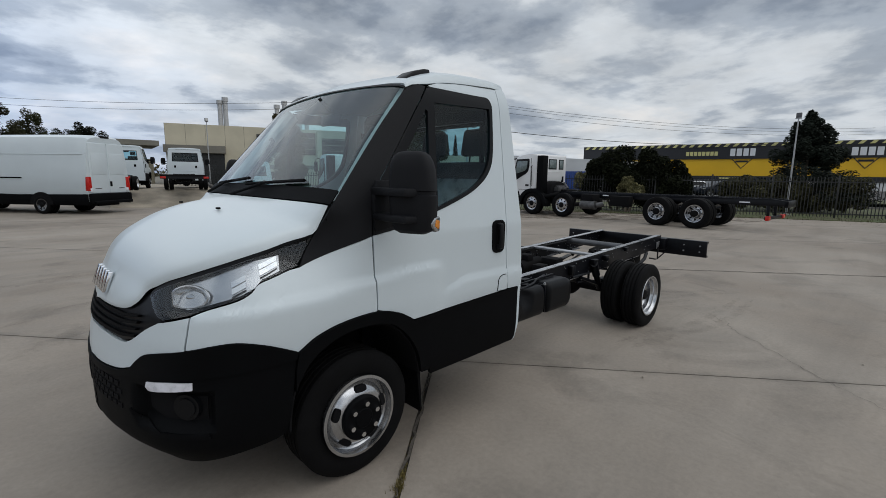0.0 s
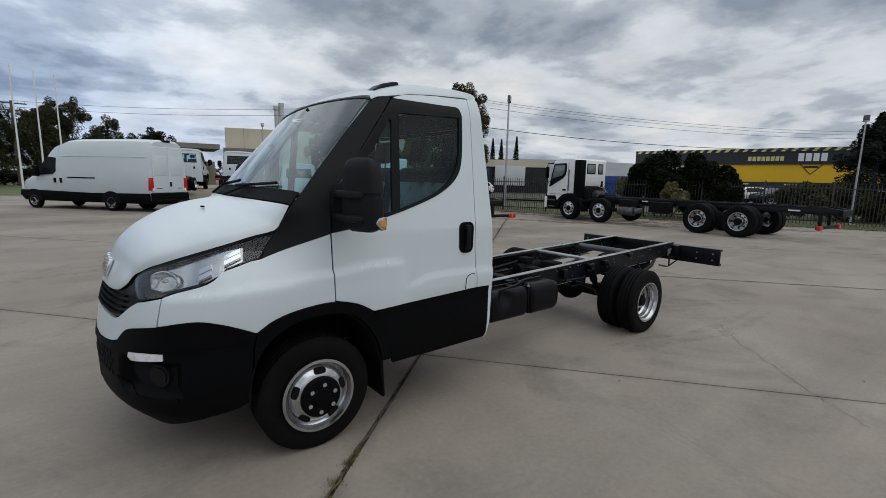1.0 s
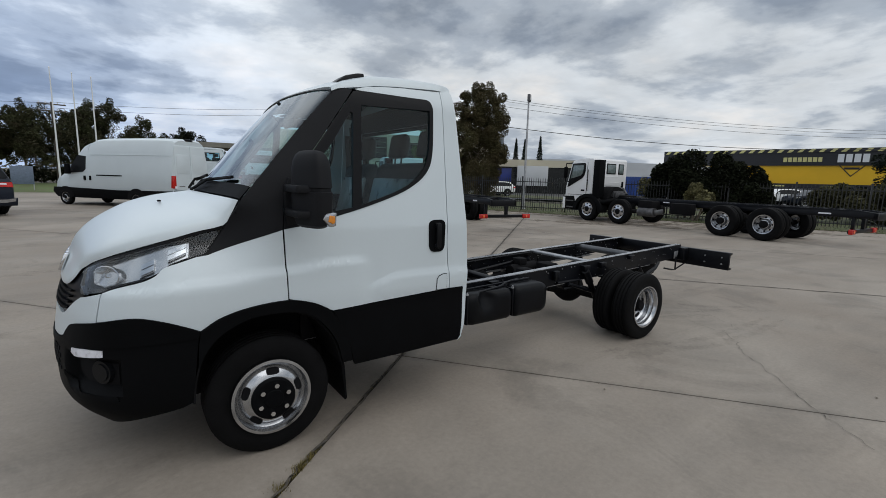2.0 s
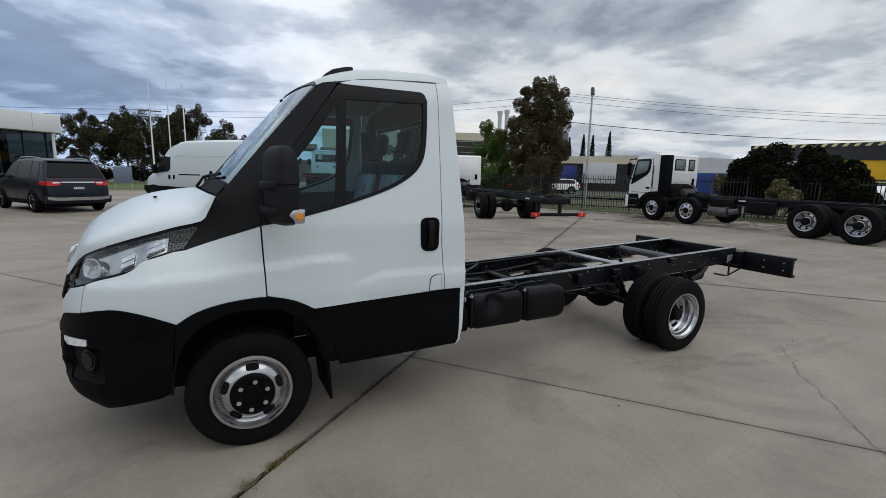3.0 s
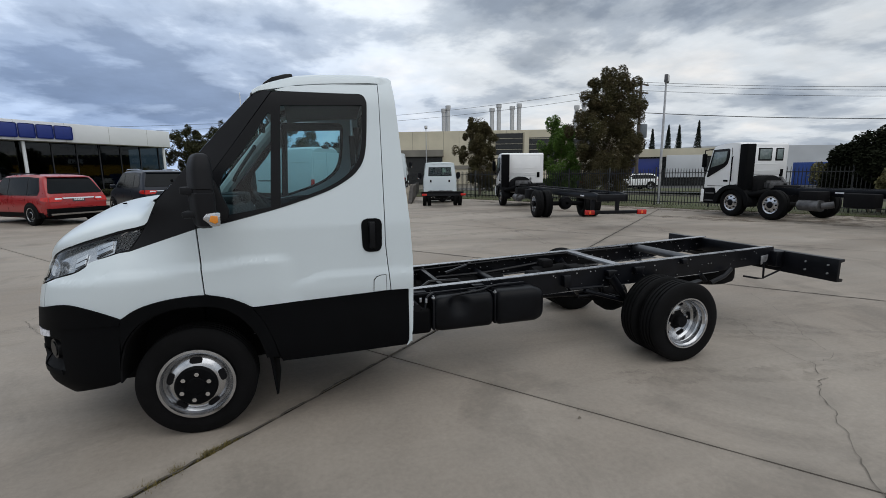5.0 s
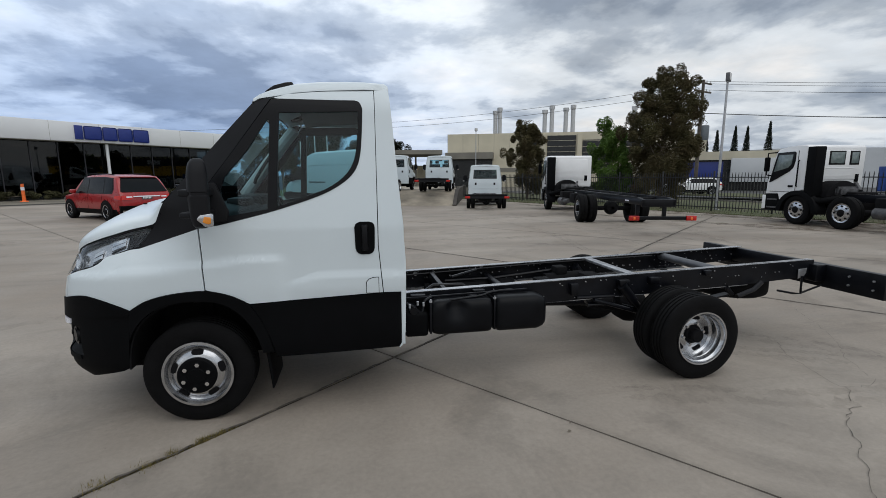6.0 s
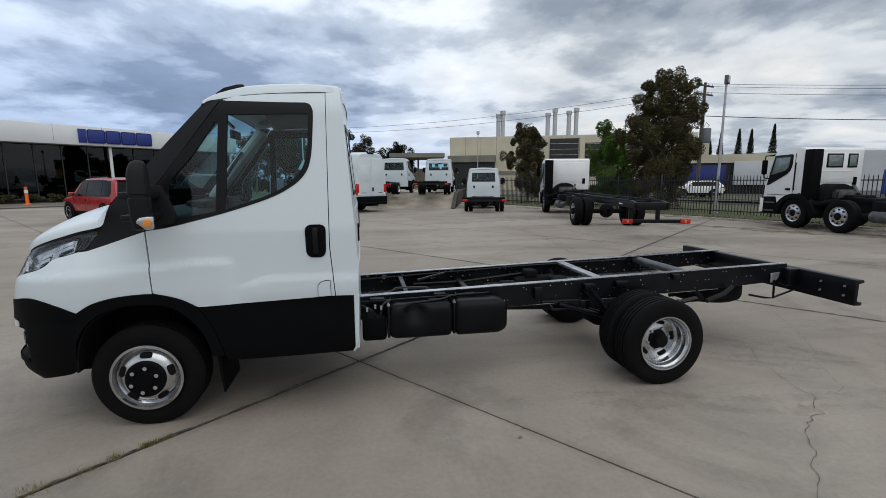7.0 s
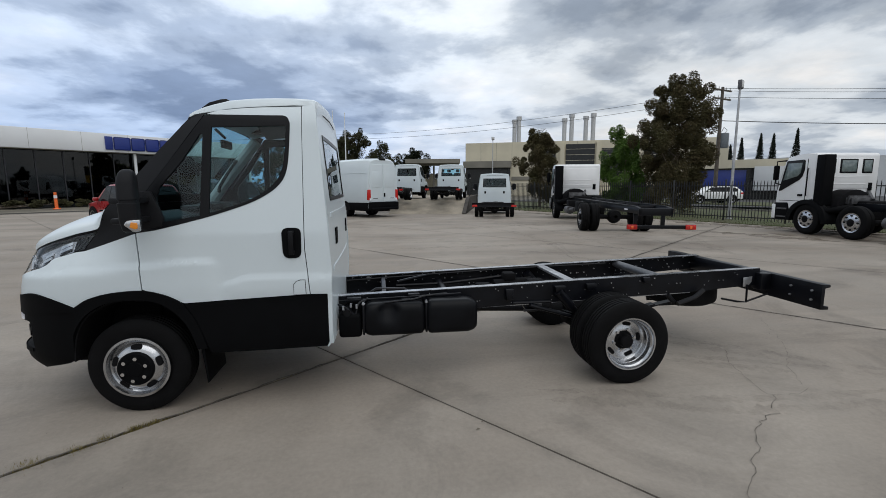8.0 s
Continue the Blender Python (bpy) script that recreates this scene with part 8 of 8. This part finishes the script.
HEDGE = mat("dry_hedge", (0.060, 0.058, 0.028), 0.8, scale=1.0, vary=0.35, spec=0.2)


def leaves(clumps, per, size, seed, droop=0.3, wide=0.19):
    """Many small leaves gathered in clumps: (centre, radii)."""
    r = np.random.RandomState(seed)
    cs = np.repeat(np.array([c for c, _ in clumps]), per, 0)
    rs = np.repeat(np.array([q for _, q in clumps]), per, 0)
    n = len(cs)
    d = r.normal(size=(n, 3))
    d /= np.linalg.norm(d, axis=1)[:, None]
    P = cs + d * (r.uniform(0.25, 1.0, n) ** 0.45)[:, None] * rs
    a = r.uniform(0, 6.283, n)
    u = np.stack([np.cos(a), np.sin(a), r.uniform(-0.8, 0.5, n) - droop], 1)
    u /= np.linalg.norm(u, axis=1)[:, None]
    w = np.cross(u, r.normal(size=(n, 3)))
    w /= np.linalg.norm(w, axis=1)[:, None]
    s = (size * r.uniform(0.6, 1.4, n))[:, None]
    V = np.stack([P - u * s * 0.55, P + w * s * wide, P + u * s * 0.7, P - w * s * wide], 1).reshape(-1, 3)
    F = np.arange(4 * n).reshape(-1, 4)
    me = bpy.data.meshes.new("crown")
    me.from_pydata(V.tolist(), [], F.tolist())
    return me


def tree(label, x, y, h, w, lean=0.0, seed=1, leaf=None, n=34, per=150, size=0.22, base=0.30, name="tree", core=True, mult=0.30):
    T = thing(name, label, "tree", pose(x, y, 0))
    r = random.Random(seed)
    bm = bmesh.new()
    top = Vector((lean, 0, h * 0.80))
    trunk = [Vector((0, 0, 0)), Vector((lean * 0.2 + 0.05, 0.04, h * 0.25)), Vector((lean * 0.5, -0.05, h * 0.5)), top]
    rad = h * 0.020
    for i, (a, b) in enumerate(zip(trunk, trunk[1:])):
        cyl(bm, a, b, rad * (1 - i * 0.28), 10, rad * (1 - (i + 1) * 0.28))
    tr = part("trunk", bm, BARK, T, "tapered bark trunk")
    clumps = []
    limbs = max(10, n // 4)
    for k in range(limbs):
        t = base + (0.97 - base) * (k + r.random()) / limbs
        q = (t - base) / (1 - base)
        prof = (0.70 + 0.30 * min(1.0, q / 0.30)) * (1 - max(0.0, (q - 0.45) / 0.60) ** 1.7 * 0.72)
        a = k * 2.4 + r.uniform(-0.6, 0.6)
        rr = w * 0.5 * prof * r.uniform(0.50, 0.86)
        c = Vector((lean * t + rr * math.cos(a), rr * math.sin(a), h * t * 0.95))
        bm = bmesh.new()
        st = trunk[1].lerp(trunk[2], r.random()) if t < 0.7 else trunk[2].lerp(trunk[3], r.random())
        mid = st.lerp(c, 0.5) + Vector((0, 0, 0.08 * h * r.random()))
        cyl(bm, st, mid, rad * 0.35, 6, rad * 0.22)
        cyl(bm, mid, c, rad * 0.22, 6, rad * 0.08)
        part("limb", bm, BARK, T)
        for m in range(7):
            d = Vector((r.gauss(0, 0.095), r.gauss(0, 0.095), r.gauss(0, 0.085))) * w
            s = w * r.uniform(0.055, 0.115)
            clumps.append((tuple(c + d), (s, s, s * r.uniform(0.8, 1.6))))
        s = w * r.uniform(0.13, 0.18)
        clumps.append((tuple(Vector((lean * t, 0, h * t * 0.92)).lerp(c, 0.45)), (s, s, s * 1.4)))
    per = max(60, int(1.6 * per * n / len(clumps)))
    me = leaves(clumps, per, size, seed)
    me.materials.append(leaf or LEAF)
    cr = new("crown", me)
    cr.parent = T
    cr["kind"], cr["label"] = "stuff", "uneven crown of small leaves"
    return T


def shrub(label, x, y, blobs, leaf, per, size, seed, name="shrub", category="shrub"):
    """blobs: (dx, dy, z, rx, ry, rz) clumps round the foot."""
    T = thing(name, label, category, pose(x, y, 0))
    r = random.Random(seed)
    for b in blobs[:6]:
        bm = bmesh.new()
        cyl(bm, (b[0] * 0.3, b[1] * 0.3, 0), (b[0], b[1], b[2]), 0.06, 6, 0.02)
        part("stem", bm, BARK, T)
    cl = []
    for dx, dy, z, rx, ry, rz in blobs:
        for k in range(9):
            a, e = r.uniform(0, 6.283), r.uniform(-0.9, 1.0)
            cl.append(((dx + rx * 0.62 * math.cos(a) * math.cos(e), dy + ry * 0.62 * math.sin(a) * math.cos(e), z + rz * 0.62 * math.sin(e)), (rx * 0.42, ry * 0.42, rz * 0.42)))
    me = leaves(cl, int(per * 1.9), size, seed, 0.3, 0.30)
    me.materials.append(leaf)
    cr = new("crown", me)
    cr.parent = T
    cr["kind"] = "stuff"
    return T


tree("tall grey-green gum tree with a dense drooping crown", 18.45, 20.5, 7.45, 4.0, 0.15, 5, LEAF, 110, 620, 0.105, 0.10)
tree("bright green young tree beside a gum tree", 17.2, 23.6, 4.9, 3.0, 0.0, 7, LEAFB, 60, 420, 0.12, 0.15)
tree("small dark gum tree near the fence", 13.5, 28.6, 5.9, 3.0, -0.1, 9, LEAF, 72, 480, 0.11, 0.12)
for k, (x, y, h, w) in enumerate(((-11.6, 58.2, 7.4, 5.4), (-8.2, 59.0, 7.5, 5.0), (-4.6, 66, 7.6, 4.5))):
    tree("dark spreading gum tree beyond the van", x, y, h, w, 0.2, 20 + k, LEAF2, 44, 300, 0.19, 0.36)
for k, (x, y, h, w) in enumerate(((-4.5, 72, 9.5, 5.5), (-1.4, 73, 10.6, 6.0), (2.3, 73, 8.3, 6.0), (-3.6, 80, 10.8, 5), (-9.0, 74, 9.0, 6))):
    tree("dark gum tree far behind the yard", x, y, h, w, 0.0, 30 + k, LEAF2, 44, 260, 0.22, 0.30)
for k, (x, y, h, w) in enumerate(((8.2, 84, 7.6, 8),)):
    tree("broad dark tree on the skyline", x, y, h, w, 0.0, 40 + k, LEAFD, 80, 420, 0.26, 0.15)
shrub("dark green hedge behind the lawn and gum trees", -16.0, 62.0, [(1.5 * k, 0.35 * k, 1.0, 1.3, 1.2, 1.15) for k in range(13)], LEAFD, 70, 0.22, 87, "hedge", "hedge")
# cypress row
CYP = ((53.4, 57.8, 7.3), (54.4, 56.9, 8.2), (56.1, 55.4, 8.7), (57.2, 54.4, 8.6), (59.1, 52.6, 9.1))
for k, (x, y, h) in enumerate(CYP):
    C = thing("cypress", "tall narrow dark pencil cypress", "tree", pose(x, y, 0), "row of cypresses")
    bm = bmesh.new()
    cyl(bm, (0, 0, 0), (0, 0, h * 0.9), 0.14, 8, 0.02)
    part("trunk", bm, BARK, C)
    cl = [((0, 0, h * (0.06 + 0.9 * i / 15)), (0.95 * (1 - (i / 16) ** 1.3) + 0.05, 0.95 * (1 - (i / 16) ** 1.3) + 0.05, h * 0.06)) for i in range(16)]
    me = leaves(cl, 260, 0.20, 60 + k, -1.2)
    me.materials.append(LEAFC)
    cr = new("crown", me)
    cr.parent = C
    cr["kind"] = "stuff"
# conifer by the second lamp post
C = thing("conifer", "large ragged dark conifer behind the fence", "tree", pose(29.5, 1.9, 0))
bm = bmesh.new()
cyl(bm, (0, 0, 0), (0, 0, 4.9), 0.22, 10, 0.03)
part("trunk", bm, BARK, C)
cl, r = [], random.Random(77)
for i in range(170):
    t = r.random() ** 0.9
    a = r.uniform(0, 6.283)
    rr = (3.0 * (1 - t) ** 0.85 + 0.10) * r.uniform(0.25, 1.0)
    cl.append(((rr * math.cos(a), rr * math.sin(a), 0.7 + 4.25 * t), (0.62 * (1.15 - t), 0.62 * (1.15 - t), 0.34)))
me = leaves(cl, 240, 0.14, 78, -0.3)
me.materials.append(LEAFC)
cr = new("crown", me)
cr.parent = C
cr["kind"] = "stuff"
shrub("large rounded dark evergreen shrub behind a truck", 21.6, 8.4, [(0, 0, 1.9, 1.35, 1.35, 1.6), (-0.2, 0.9, 1.4, 1.1, 0.9, 1.4), (0.2, -0.8, 2.0, 1.2, 1.1, 1.35), (0.1, -1.5, 1.3, 1.0, 0.9, 1.3)], LEAFD, 720, 0.11, 81)
shrub("rounded dark evergreen shrub behind a truck", 22.3, 6.5, [(0, 0, 1.6, 1.05, 1.05, 1.25), (0.1, -0.6, 1.2, 0.9, 0.8, 1.2)], LEAFD, 720, 0.11, 82)
shrub("pale flowering shrub poking through the fence", 20.3, 7.4, [(0, 0, 1.15, 0.5, 0.5, 0.7), (-0.1, -0.5, 0.95, 0.45, 0.4, 0.55)], LEAFO, 240, 0.09, 83)
shrub("pale yellow flowering shrub beside a dark shrub", 21.3, 10.3, [(0, 0, 1.3, 0.6, 0.6, 0.8)], LEAFO, 200, 0.09, 84)
hb = [(0.35 * k * 0.43 - 1, -0.9 * k * 0.75 + 2.4, 0.95, 0.8, 0.85, 0.95 + 0.12 * (k % 2)) for k in range(8)]
shrub("long dry brown-green hedge behind the fence", 28.0, 2.0, hb, HEDGE, 240, 0.12, 85, "hedge", "hedge")
shrub("low clipped hedge by a warehouse", 33.0, 12.5, [(0, -k * 1.1, 0.7, 0.7, 0.7, 0.7) for k in range(4)], LEAFD, 150, 0.12, 86, "hedge", "hedge")

# ---- buildings ----
CREAM = mat("cream_precast_concrete", (0.56, 0.515, 0.40), 0.8, scale=0.4, vary=0.08)
CREAMD = mat("grey_weathered_panel", (0.20, 0.19, 0.165), 0.85, scale=0.4, vary=0.15)
WHITEB = mat("white_fascia_panel", (0.72, 0.74, 0.76), 0.45, scale=0.3, vary=0.04)
YELLOW = mat("yellow_cladding", (0.80, 0.47, 0.012), 0.5, scale=0.2, vary=0.06)
# near-black for dark glazing, and for shade painted into rooms and openings
DARKB = mat("dark_glass_and_shaded_opening", (0.012, 0.014, 0.015), 0.25, scale=0.5, vary=0.3)
NAVY = mat("dark_navy_band", (0.014, 0.015, 0.020), 0.5, vary=0.1)
PALEY = mat("pale_yellow_stripe", (0.62, 0.58, 0.25), 0.5)
BLUES = mat("deep_blue_sign", (0.012, 0.03, 0.20), 0.4, vary=0.05)
BLUEC = mat("blue_container_paint", (0.018, 0.06, 0.26), 0.5, scale=0.6, vary=0.15)
LGREY = mat("pale_metal_wall", (0.55, 0.57, 0.59), 0.5, scale=0.4, vary=0.06)
SHOPG = glass("shopfront_glass", (0.16, 0.19, 0.19), 0.025)


def wall_frame(p, q):
    """Pose with x along p to q, y behind, z up; and the length."""
    p, q = Vector(p), Vector(q)
    d = q - p
    return pose(p.x, p.y, 0, 0, 0, math.degrees(math.atan2(d.y, d.x))), d.length


# dealership: white fascia over a dark glazed front
M, L = wall_frame((-29.5, 31.0), (-11.9, 49.46))
D = thing("showroom_building", "single-storey showroom with white fascia and dark glazed front", "building", M)
L2 = L
bm = bmesh.new()
box(bm, -14, L2, -0.6, 14, 4.55, 6.08, 0.03)
part("fascia", bm, WHITEB, D, "white panelled fascia")
for k in range(12):
    bm = bmesh.new()
    box(bm, -13 + k * 3.3, -12.985 + k * 3.3, -0.606, -0.59, 4.56, 6.07)
    part("panel_joint", bm, CREAMD, D)
# interior walls near-black: the dimness of the room is in their colour
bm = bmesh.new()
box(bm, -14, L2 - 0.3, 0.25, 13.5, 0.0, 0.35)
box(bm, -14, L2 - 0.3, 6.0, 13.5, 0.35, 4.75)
part("back_wall", bm, DARKB, D, "interior wall painted shade black")
bm = bmesh.new()
box(bm, -14, L2 - 0.3, 0.3, 0.33, 0.35, 4.75)
gl = part("glazing", bm, SHOPG, D, "dark reflective glazing")
for k in range(24):
    bm = bmesh.new()
    x = -13.8 + k * 1.75
    if x < L2 - 0.4:
        box(bm, x, x + 0.07, 0.22, 0.38, 0.3, 4.75)
        part("mullion", bm, NAVY, D)
for x in (-13, 1.5, 14.0, L2 - 0.5):
    bm = bmesh.new()
    cyl(bm, (x, -0.2, 0), (x, -0.2, 4.75), 0.12, 12)
    part("column", bm, WHITEB, D, "white round column")
bm = bmesh.new()
box(bm, -14, L2, -0.5, 0.2, 4.50, 4.548)
part("soffit", bm, CREAMD, D)
# sign: five plain blue shapes
sx = 11.7
for wd in (0.55, 1.25, 1.05, 1.1, 1.25):
    bm = bmesh.new()
    box(bm, sx, sx + wd, -0.72, -0.61, 4.74, 5.84, 0.12, 3) if wd > 0.8 else box(bm, sx, sx + wd, -0.72, -0.61, 4.74, 5.84, 0.02)
    part("sign_shape", bm, BLUES, D, "plain deep blue sign shape")
    sx += wd + 0.07
bm = bmesh.new()
box(bm, L2 - 0.02, L2 + 0.05, 0.0, 1.6, 4.9, 5.9, 0.01)
part("corner_sign", bm, BLUES, D, "blue corner sign panel")
shrub("low green hedge along the showroom front", -28, 31.5, [(1.4 * k * 0.68, 1.4 * k * 0.72, 0.35, 0.7, 0.7, 0.35) for k in range(16)], HEDGE, 60, 0.14, 91, "hedge", "hedge")
b = thing("bollard", "orange traffic bollard with a white band", "bollard", pose(-21.9, 33.8, 0))
bm = bmesh.new()
cyl(bm, (0, 0, 0), (0, 0, 0.06), 0.25, 16, 0.22)
cyl(bm, (0, 0, 0.06), (0, 0, 1.25), 0.11, 14, 0.09)
part("post", bm, ORANGE, b)
bm = bmesh.new()
cyl(bm, (0, 0, 0.80), (0, 0, 1.02), 0.112, 14, 0.108)
part("band", bm, WHITEL, b, "white reflective band")
s = thing("notice_board", "small blue-grey notice board on two legs", "sign", pose(-6.3, 41.8, 0, 0, 0, 8))
bm = bmesh.new()
box(bm, -0.62, 0.62, -0.03, 0.03, 0.45, 1.75, 0.01)
part("board", bm, mat("blue_grey_board", (0.13, 0.17, 0.24), 0.5), s)
for x in (-0.58, 0.58):
    bm = bmesh.new()
    box(bm, x - 0.03, x + 0.03, 0.03, 0.08, 0, 1.7)
    part("leg", bm, GALV, s)

# yellow warehouse across the road
M, L = wall_frame((96.0, 50.5), (110.5, -30.0))
Y = thing("warehouse", "long yellow warehouse with dark sign band and striped parapet", "building", M)
bm = bmesh.new()
box(bm, 0, L, 0, 40, 1.6, 7.6)
part("wall", bm, YELLOW, Y, "yellow clad wall")
bm = bmesh.new()
box(bm, -0.05, L, -0.25, -0.003, 5.6, 8.0)
part("sign_band", bm, NAVY, Y, "dark sign band")
bm = bmesh.new()
box(bm, -0.05, L, -0.35, 0.2, 7.9, 8.55)
part("parapet", bm, NAVY, Y)
for k in range(int(L / 1.5)):
    bm = bmesh.new()
    x = 0.3 + k * 1.5
    prism(bm, [(x, 7.95), (x + 0.65, 7.95), (x + 1.15, 8.5), (x + 0.5, 8.5)], -0.40, -0.352, "y")
    part("stripe", bm, PALEY, Y)
bm = bmesh.new()
box(bm, 0, L, -0.4, -0.01, 1.55, 2.35)
part("awning_band", bm, NAVY, Y)
bm = bmesh.new()
box(bm, 0, L, 0.0, 1.0, 0.0, 1.6)
part("base_wall", bm, WHITEB, Y)
for x0, n, wd, z0, z1, mt in ((20.9, 8, 0.62, 6.25, 7.05, PALEY), (28.5, 4, 0.93, 6.15, 7.55, WHITEB), (46.2, 4, 0.93, 6.0, 7.4, WHITEB)):
    for k in range(n):
        bm = bmesh.new()
        box(bm, x0 + k * wd * 1.15, x0 + k * wd * 1.15 + wd * 0.9, -0.31, -0.252, z0, z1)
        part("sign_bar", bm, mt, Y, "plain pale sign bar")
for x0 in (30.5, 48.2):
    bm = bmesh.new()
    prism(bm, [(x0 - 1.7, 5.6), (x0, 3.7), (x0 + 1.7, 5.6), (x0 + 1.52, 5.6), (x0, 3.9), (x0 - 1.52, 5.6)], -0.06, -0.004, "y")
    part("sign_diamond", bm, NAVY, Y)
    bm = bmesh.new()
    box(bm, x0 - 1.0, x0 + 1.0, -0.05, -0.004, 4.95, 5.3)
    part("sign_bar", bm, NAVY, Y)
for x0 in (9, 18, 27):
    bm = bmesh.new()
    box(bm, x0, x0 + 3.6, -0.46, -0.402, 1.8, 2.05)
    part("sign_bar", bm, PALEY, Y)
# pale warehouse and blue container beyond the heavy truck
M, L = wall_frame((61.0, 55.0), (86.0, 30.0))
Wh = thing("warehouse", "pale metal-clad warehouse with a low pitched roof", "building", M)
bm = bmesh.new()
prism(bm, [(-22, 0), (L, 0), (L, 4.6), (L * 0.1, 5.6), (-22, 5.0)], 0, 25, "y")
part("wall", bm, LGREY, Wh, "pale ribbed metal wall")
bm = bmesh.new()
box(bm, 2.0, 6.0, -0.05, -0.004, 2.75, 3.35)
sg = part("sign_board", bm, NAVY, Wh, "dark sign board")
tx = bpy.data.curves.new("sign_text", "FONT")
tx.body, tx.size, tx.extrude = "PICK UPS", 0.62, 0.01
tob = new("sign_text", tx)
tob.parent = Wh
tob.matrix_basis = pose(2.35, -0.07, 2.83, 90, 0, 0)
tx.materials.append(WHITEB)
bm = bmesh.new()
box(bm, 2.2, 5.8, -0.04, -0.004, 0, 2.6)
part("roller_door", bm, CREAM, Wh, "cream roller door")
C = thing("shipping_container", "blue corrugated shipping container", "container", pose(49.3, 31.2, 0, 0, 0, -56))
bm = bmesh.new()
box(bm, 0, 6.1, 0, 2.4, 0.15, 2.45, 0.02)
part("body", bm, BLUEC, C)
for k in range(24):
    bm = bmesh.new()
    box(bm, 0.15 + k * 0.245, 0.27 + k * 0.245, -0.035, 0.0, 0.25, 2.35)
    part("rib", bm, BLUEC, C)
# factory behind: cream block, dark bays, canopy
M, L = wall_frame((14.6, 70.8), (42.0, 60.0))
Fb = thing("factory_building", "cream two-storey factory with dark window bays and metal flues", "building", M)
bm = bmesh.new()
box(bm, 1.5, L + 9, 0.0, 26, 0, 8.4)
part("wall", bm, CREAM, Fb, "cream precast wall")
bm = bmesh.new()
box(bm, 1.5, 9.0, -2.2, 0.0, 4.4, 5.4)
part("canopy", bm, CREAMD, Fb, "grey canopy")
# loading bay is a flat dark sheet on the wall, its shade painted
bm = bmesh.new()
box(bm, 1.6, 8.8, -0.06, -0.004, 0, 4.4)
part("bay_shade_sheet", bm, DARKB, Fb, "flat near-black sheet painted as a shaded loading bay")
for x0, x1, z0, z1 in ((17.3, 21.6, 4.6, 7.9), (22.6, 27.0, 2.8, 7.2), (13.2, 15.8, 5.6, 7.4), (28.6, 33, 4.4, 7.2)):
    w = new("window_bay")
    w.parent = Fb
    bm = bmesh.new()
    box(bm, x0, x1, -0.10, -0.004, z0, z1)
    part("pane", bm, DARKB, w, "dark glazing")
    for z in np.arange(z0 + 0.8, z1, 0.85):
        bm = bmesh.new()
        box(bm, x0, x1, -0.13, -0.10, z, z + 0.045)
        part("sill", bm, CREAM, w)
for x0 in (16.4, 21.8):
    bm = bmesh.new()
    box(bm, x0, x0 + 0.7, -0.5, 0.0, 0, 8.1)
    part("pier", bm, CREAM, Fb, "cream pier")
bm = bmesh.new()
box(bm, 9.0, L + 9, -0.12, -0.004, 2.4, 3.0)
part("string_course", bm, CREAMD, Fb)
for k in range(8):
    bm = bmesh.new()
    x = 1.5 + k * 2.5
    box(bm, x, x + 0.04, -0.012, -0.002, 5.4, 8.4)
    part("panel_joint", bm, CREAMD, Fb)
for x, y, h in ((7.6, 22, 14.9), (8.5, 22, 15.5), (17.5, 22, 14.8), (18.9, 22, 15.6), (21.6, 22, 15.1), (23.0, 22, 15.6), (34.5, 22, 15.0), (36, 22, 15.3)):
    bm = bmesh.new()
    cyl(bm, (x, y, 8.3), (x, y, h - 0.7), 0.42, 14)
    cyl(bm, (x, y, h - 0.7), (x, y, h), 0.55, 14)
    part("flue", bm, GALV, Fb, "round metal flue")
bm = bmesh.new()
M, L = wall_frame((6.5, 72.0), (15.0, 70.9))
A2 = thing("loading_canopy", "flat grey canopy roof beside the factory", "canopy", M)
bm = bmesh.new()
box(bm, 0, L, -4, 6, 5.1, 5.75)
part("roof", bm, CREAMD, A2)
for x in (0.4, L * 0.5):
    bm = bmesh.new()
    box(bm, x, x + 0.3, 0, 0.3, 0, 4.9)
    part("post", bm, CREAMD, A2)
bm = bmesh.new()
box(bm, -3, L, 5.5, 6, 0, 3.6)
part("rear_wall", bm, CREAM, A2)
# low shed and blue awning by the transformer pole
M, L = wall_frame((36.5, 44.5), (47.5, 36.0))
Sh = thing("workshop_shed", "low cream workshop with dark opening and blue curtain", "building", M)
bm = bmesh.new()
box(bm, 0, L, 0, 8, 3.4, 4.3)
box(bm, 0, L * 0.30, 0, 8, 4.3, 5.9)
part("roof_band", bm, CREAM, Sh)
# solid near-black block paints the shade inside the shed's opening
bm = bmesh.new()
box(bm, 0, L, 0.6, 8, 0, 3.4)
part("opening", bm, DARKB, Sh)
bm = bmesh.new()
box(bm, 0.5, 6.0, 0.3, 0.5, 0.8, 3.2, 0.02)
part("curtain", bm, BLUES, Sh, "dark blue curtain")
bm = bmesh.new()
box(bm, 6.6, 10.5, -1.2, -0.8, 1.0, 3.5, 0.02)
part("white_screen", bm, LGREY, Sh, "pale screen wall")
# treeline that closes the horizon
r = random.Random(5)
cl = []
for k in range(150):
    a = radians(360 * k / 150 + r.uniform(-1, 1))
    R0 = r.uniform(170, 230)
    hh = r.uniform(2.0, 4.2)
    cl.append(((R0 * math.cos(a), R0 * math.sin(a), hh * 0.8), (7.5, 7.5, hh)))
me = leaves(cl, 90, 1.7, 6)
me.materials.append(LEAF)
tl = new("far_treeline", me)
tagged(tl, "distant low line of trees round the horizon", "trees", kind="stuff")
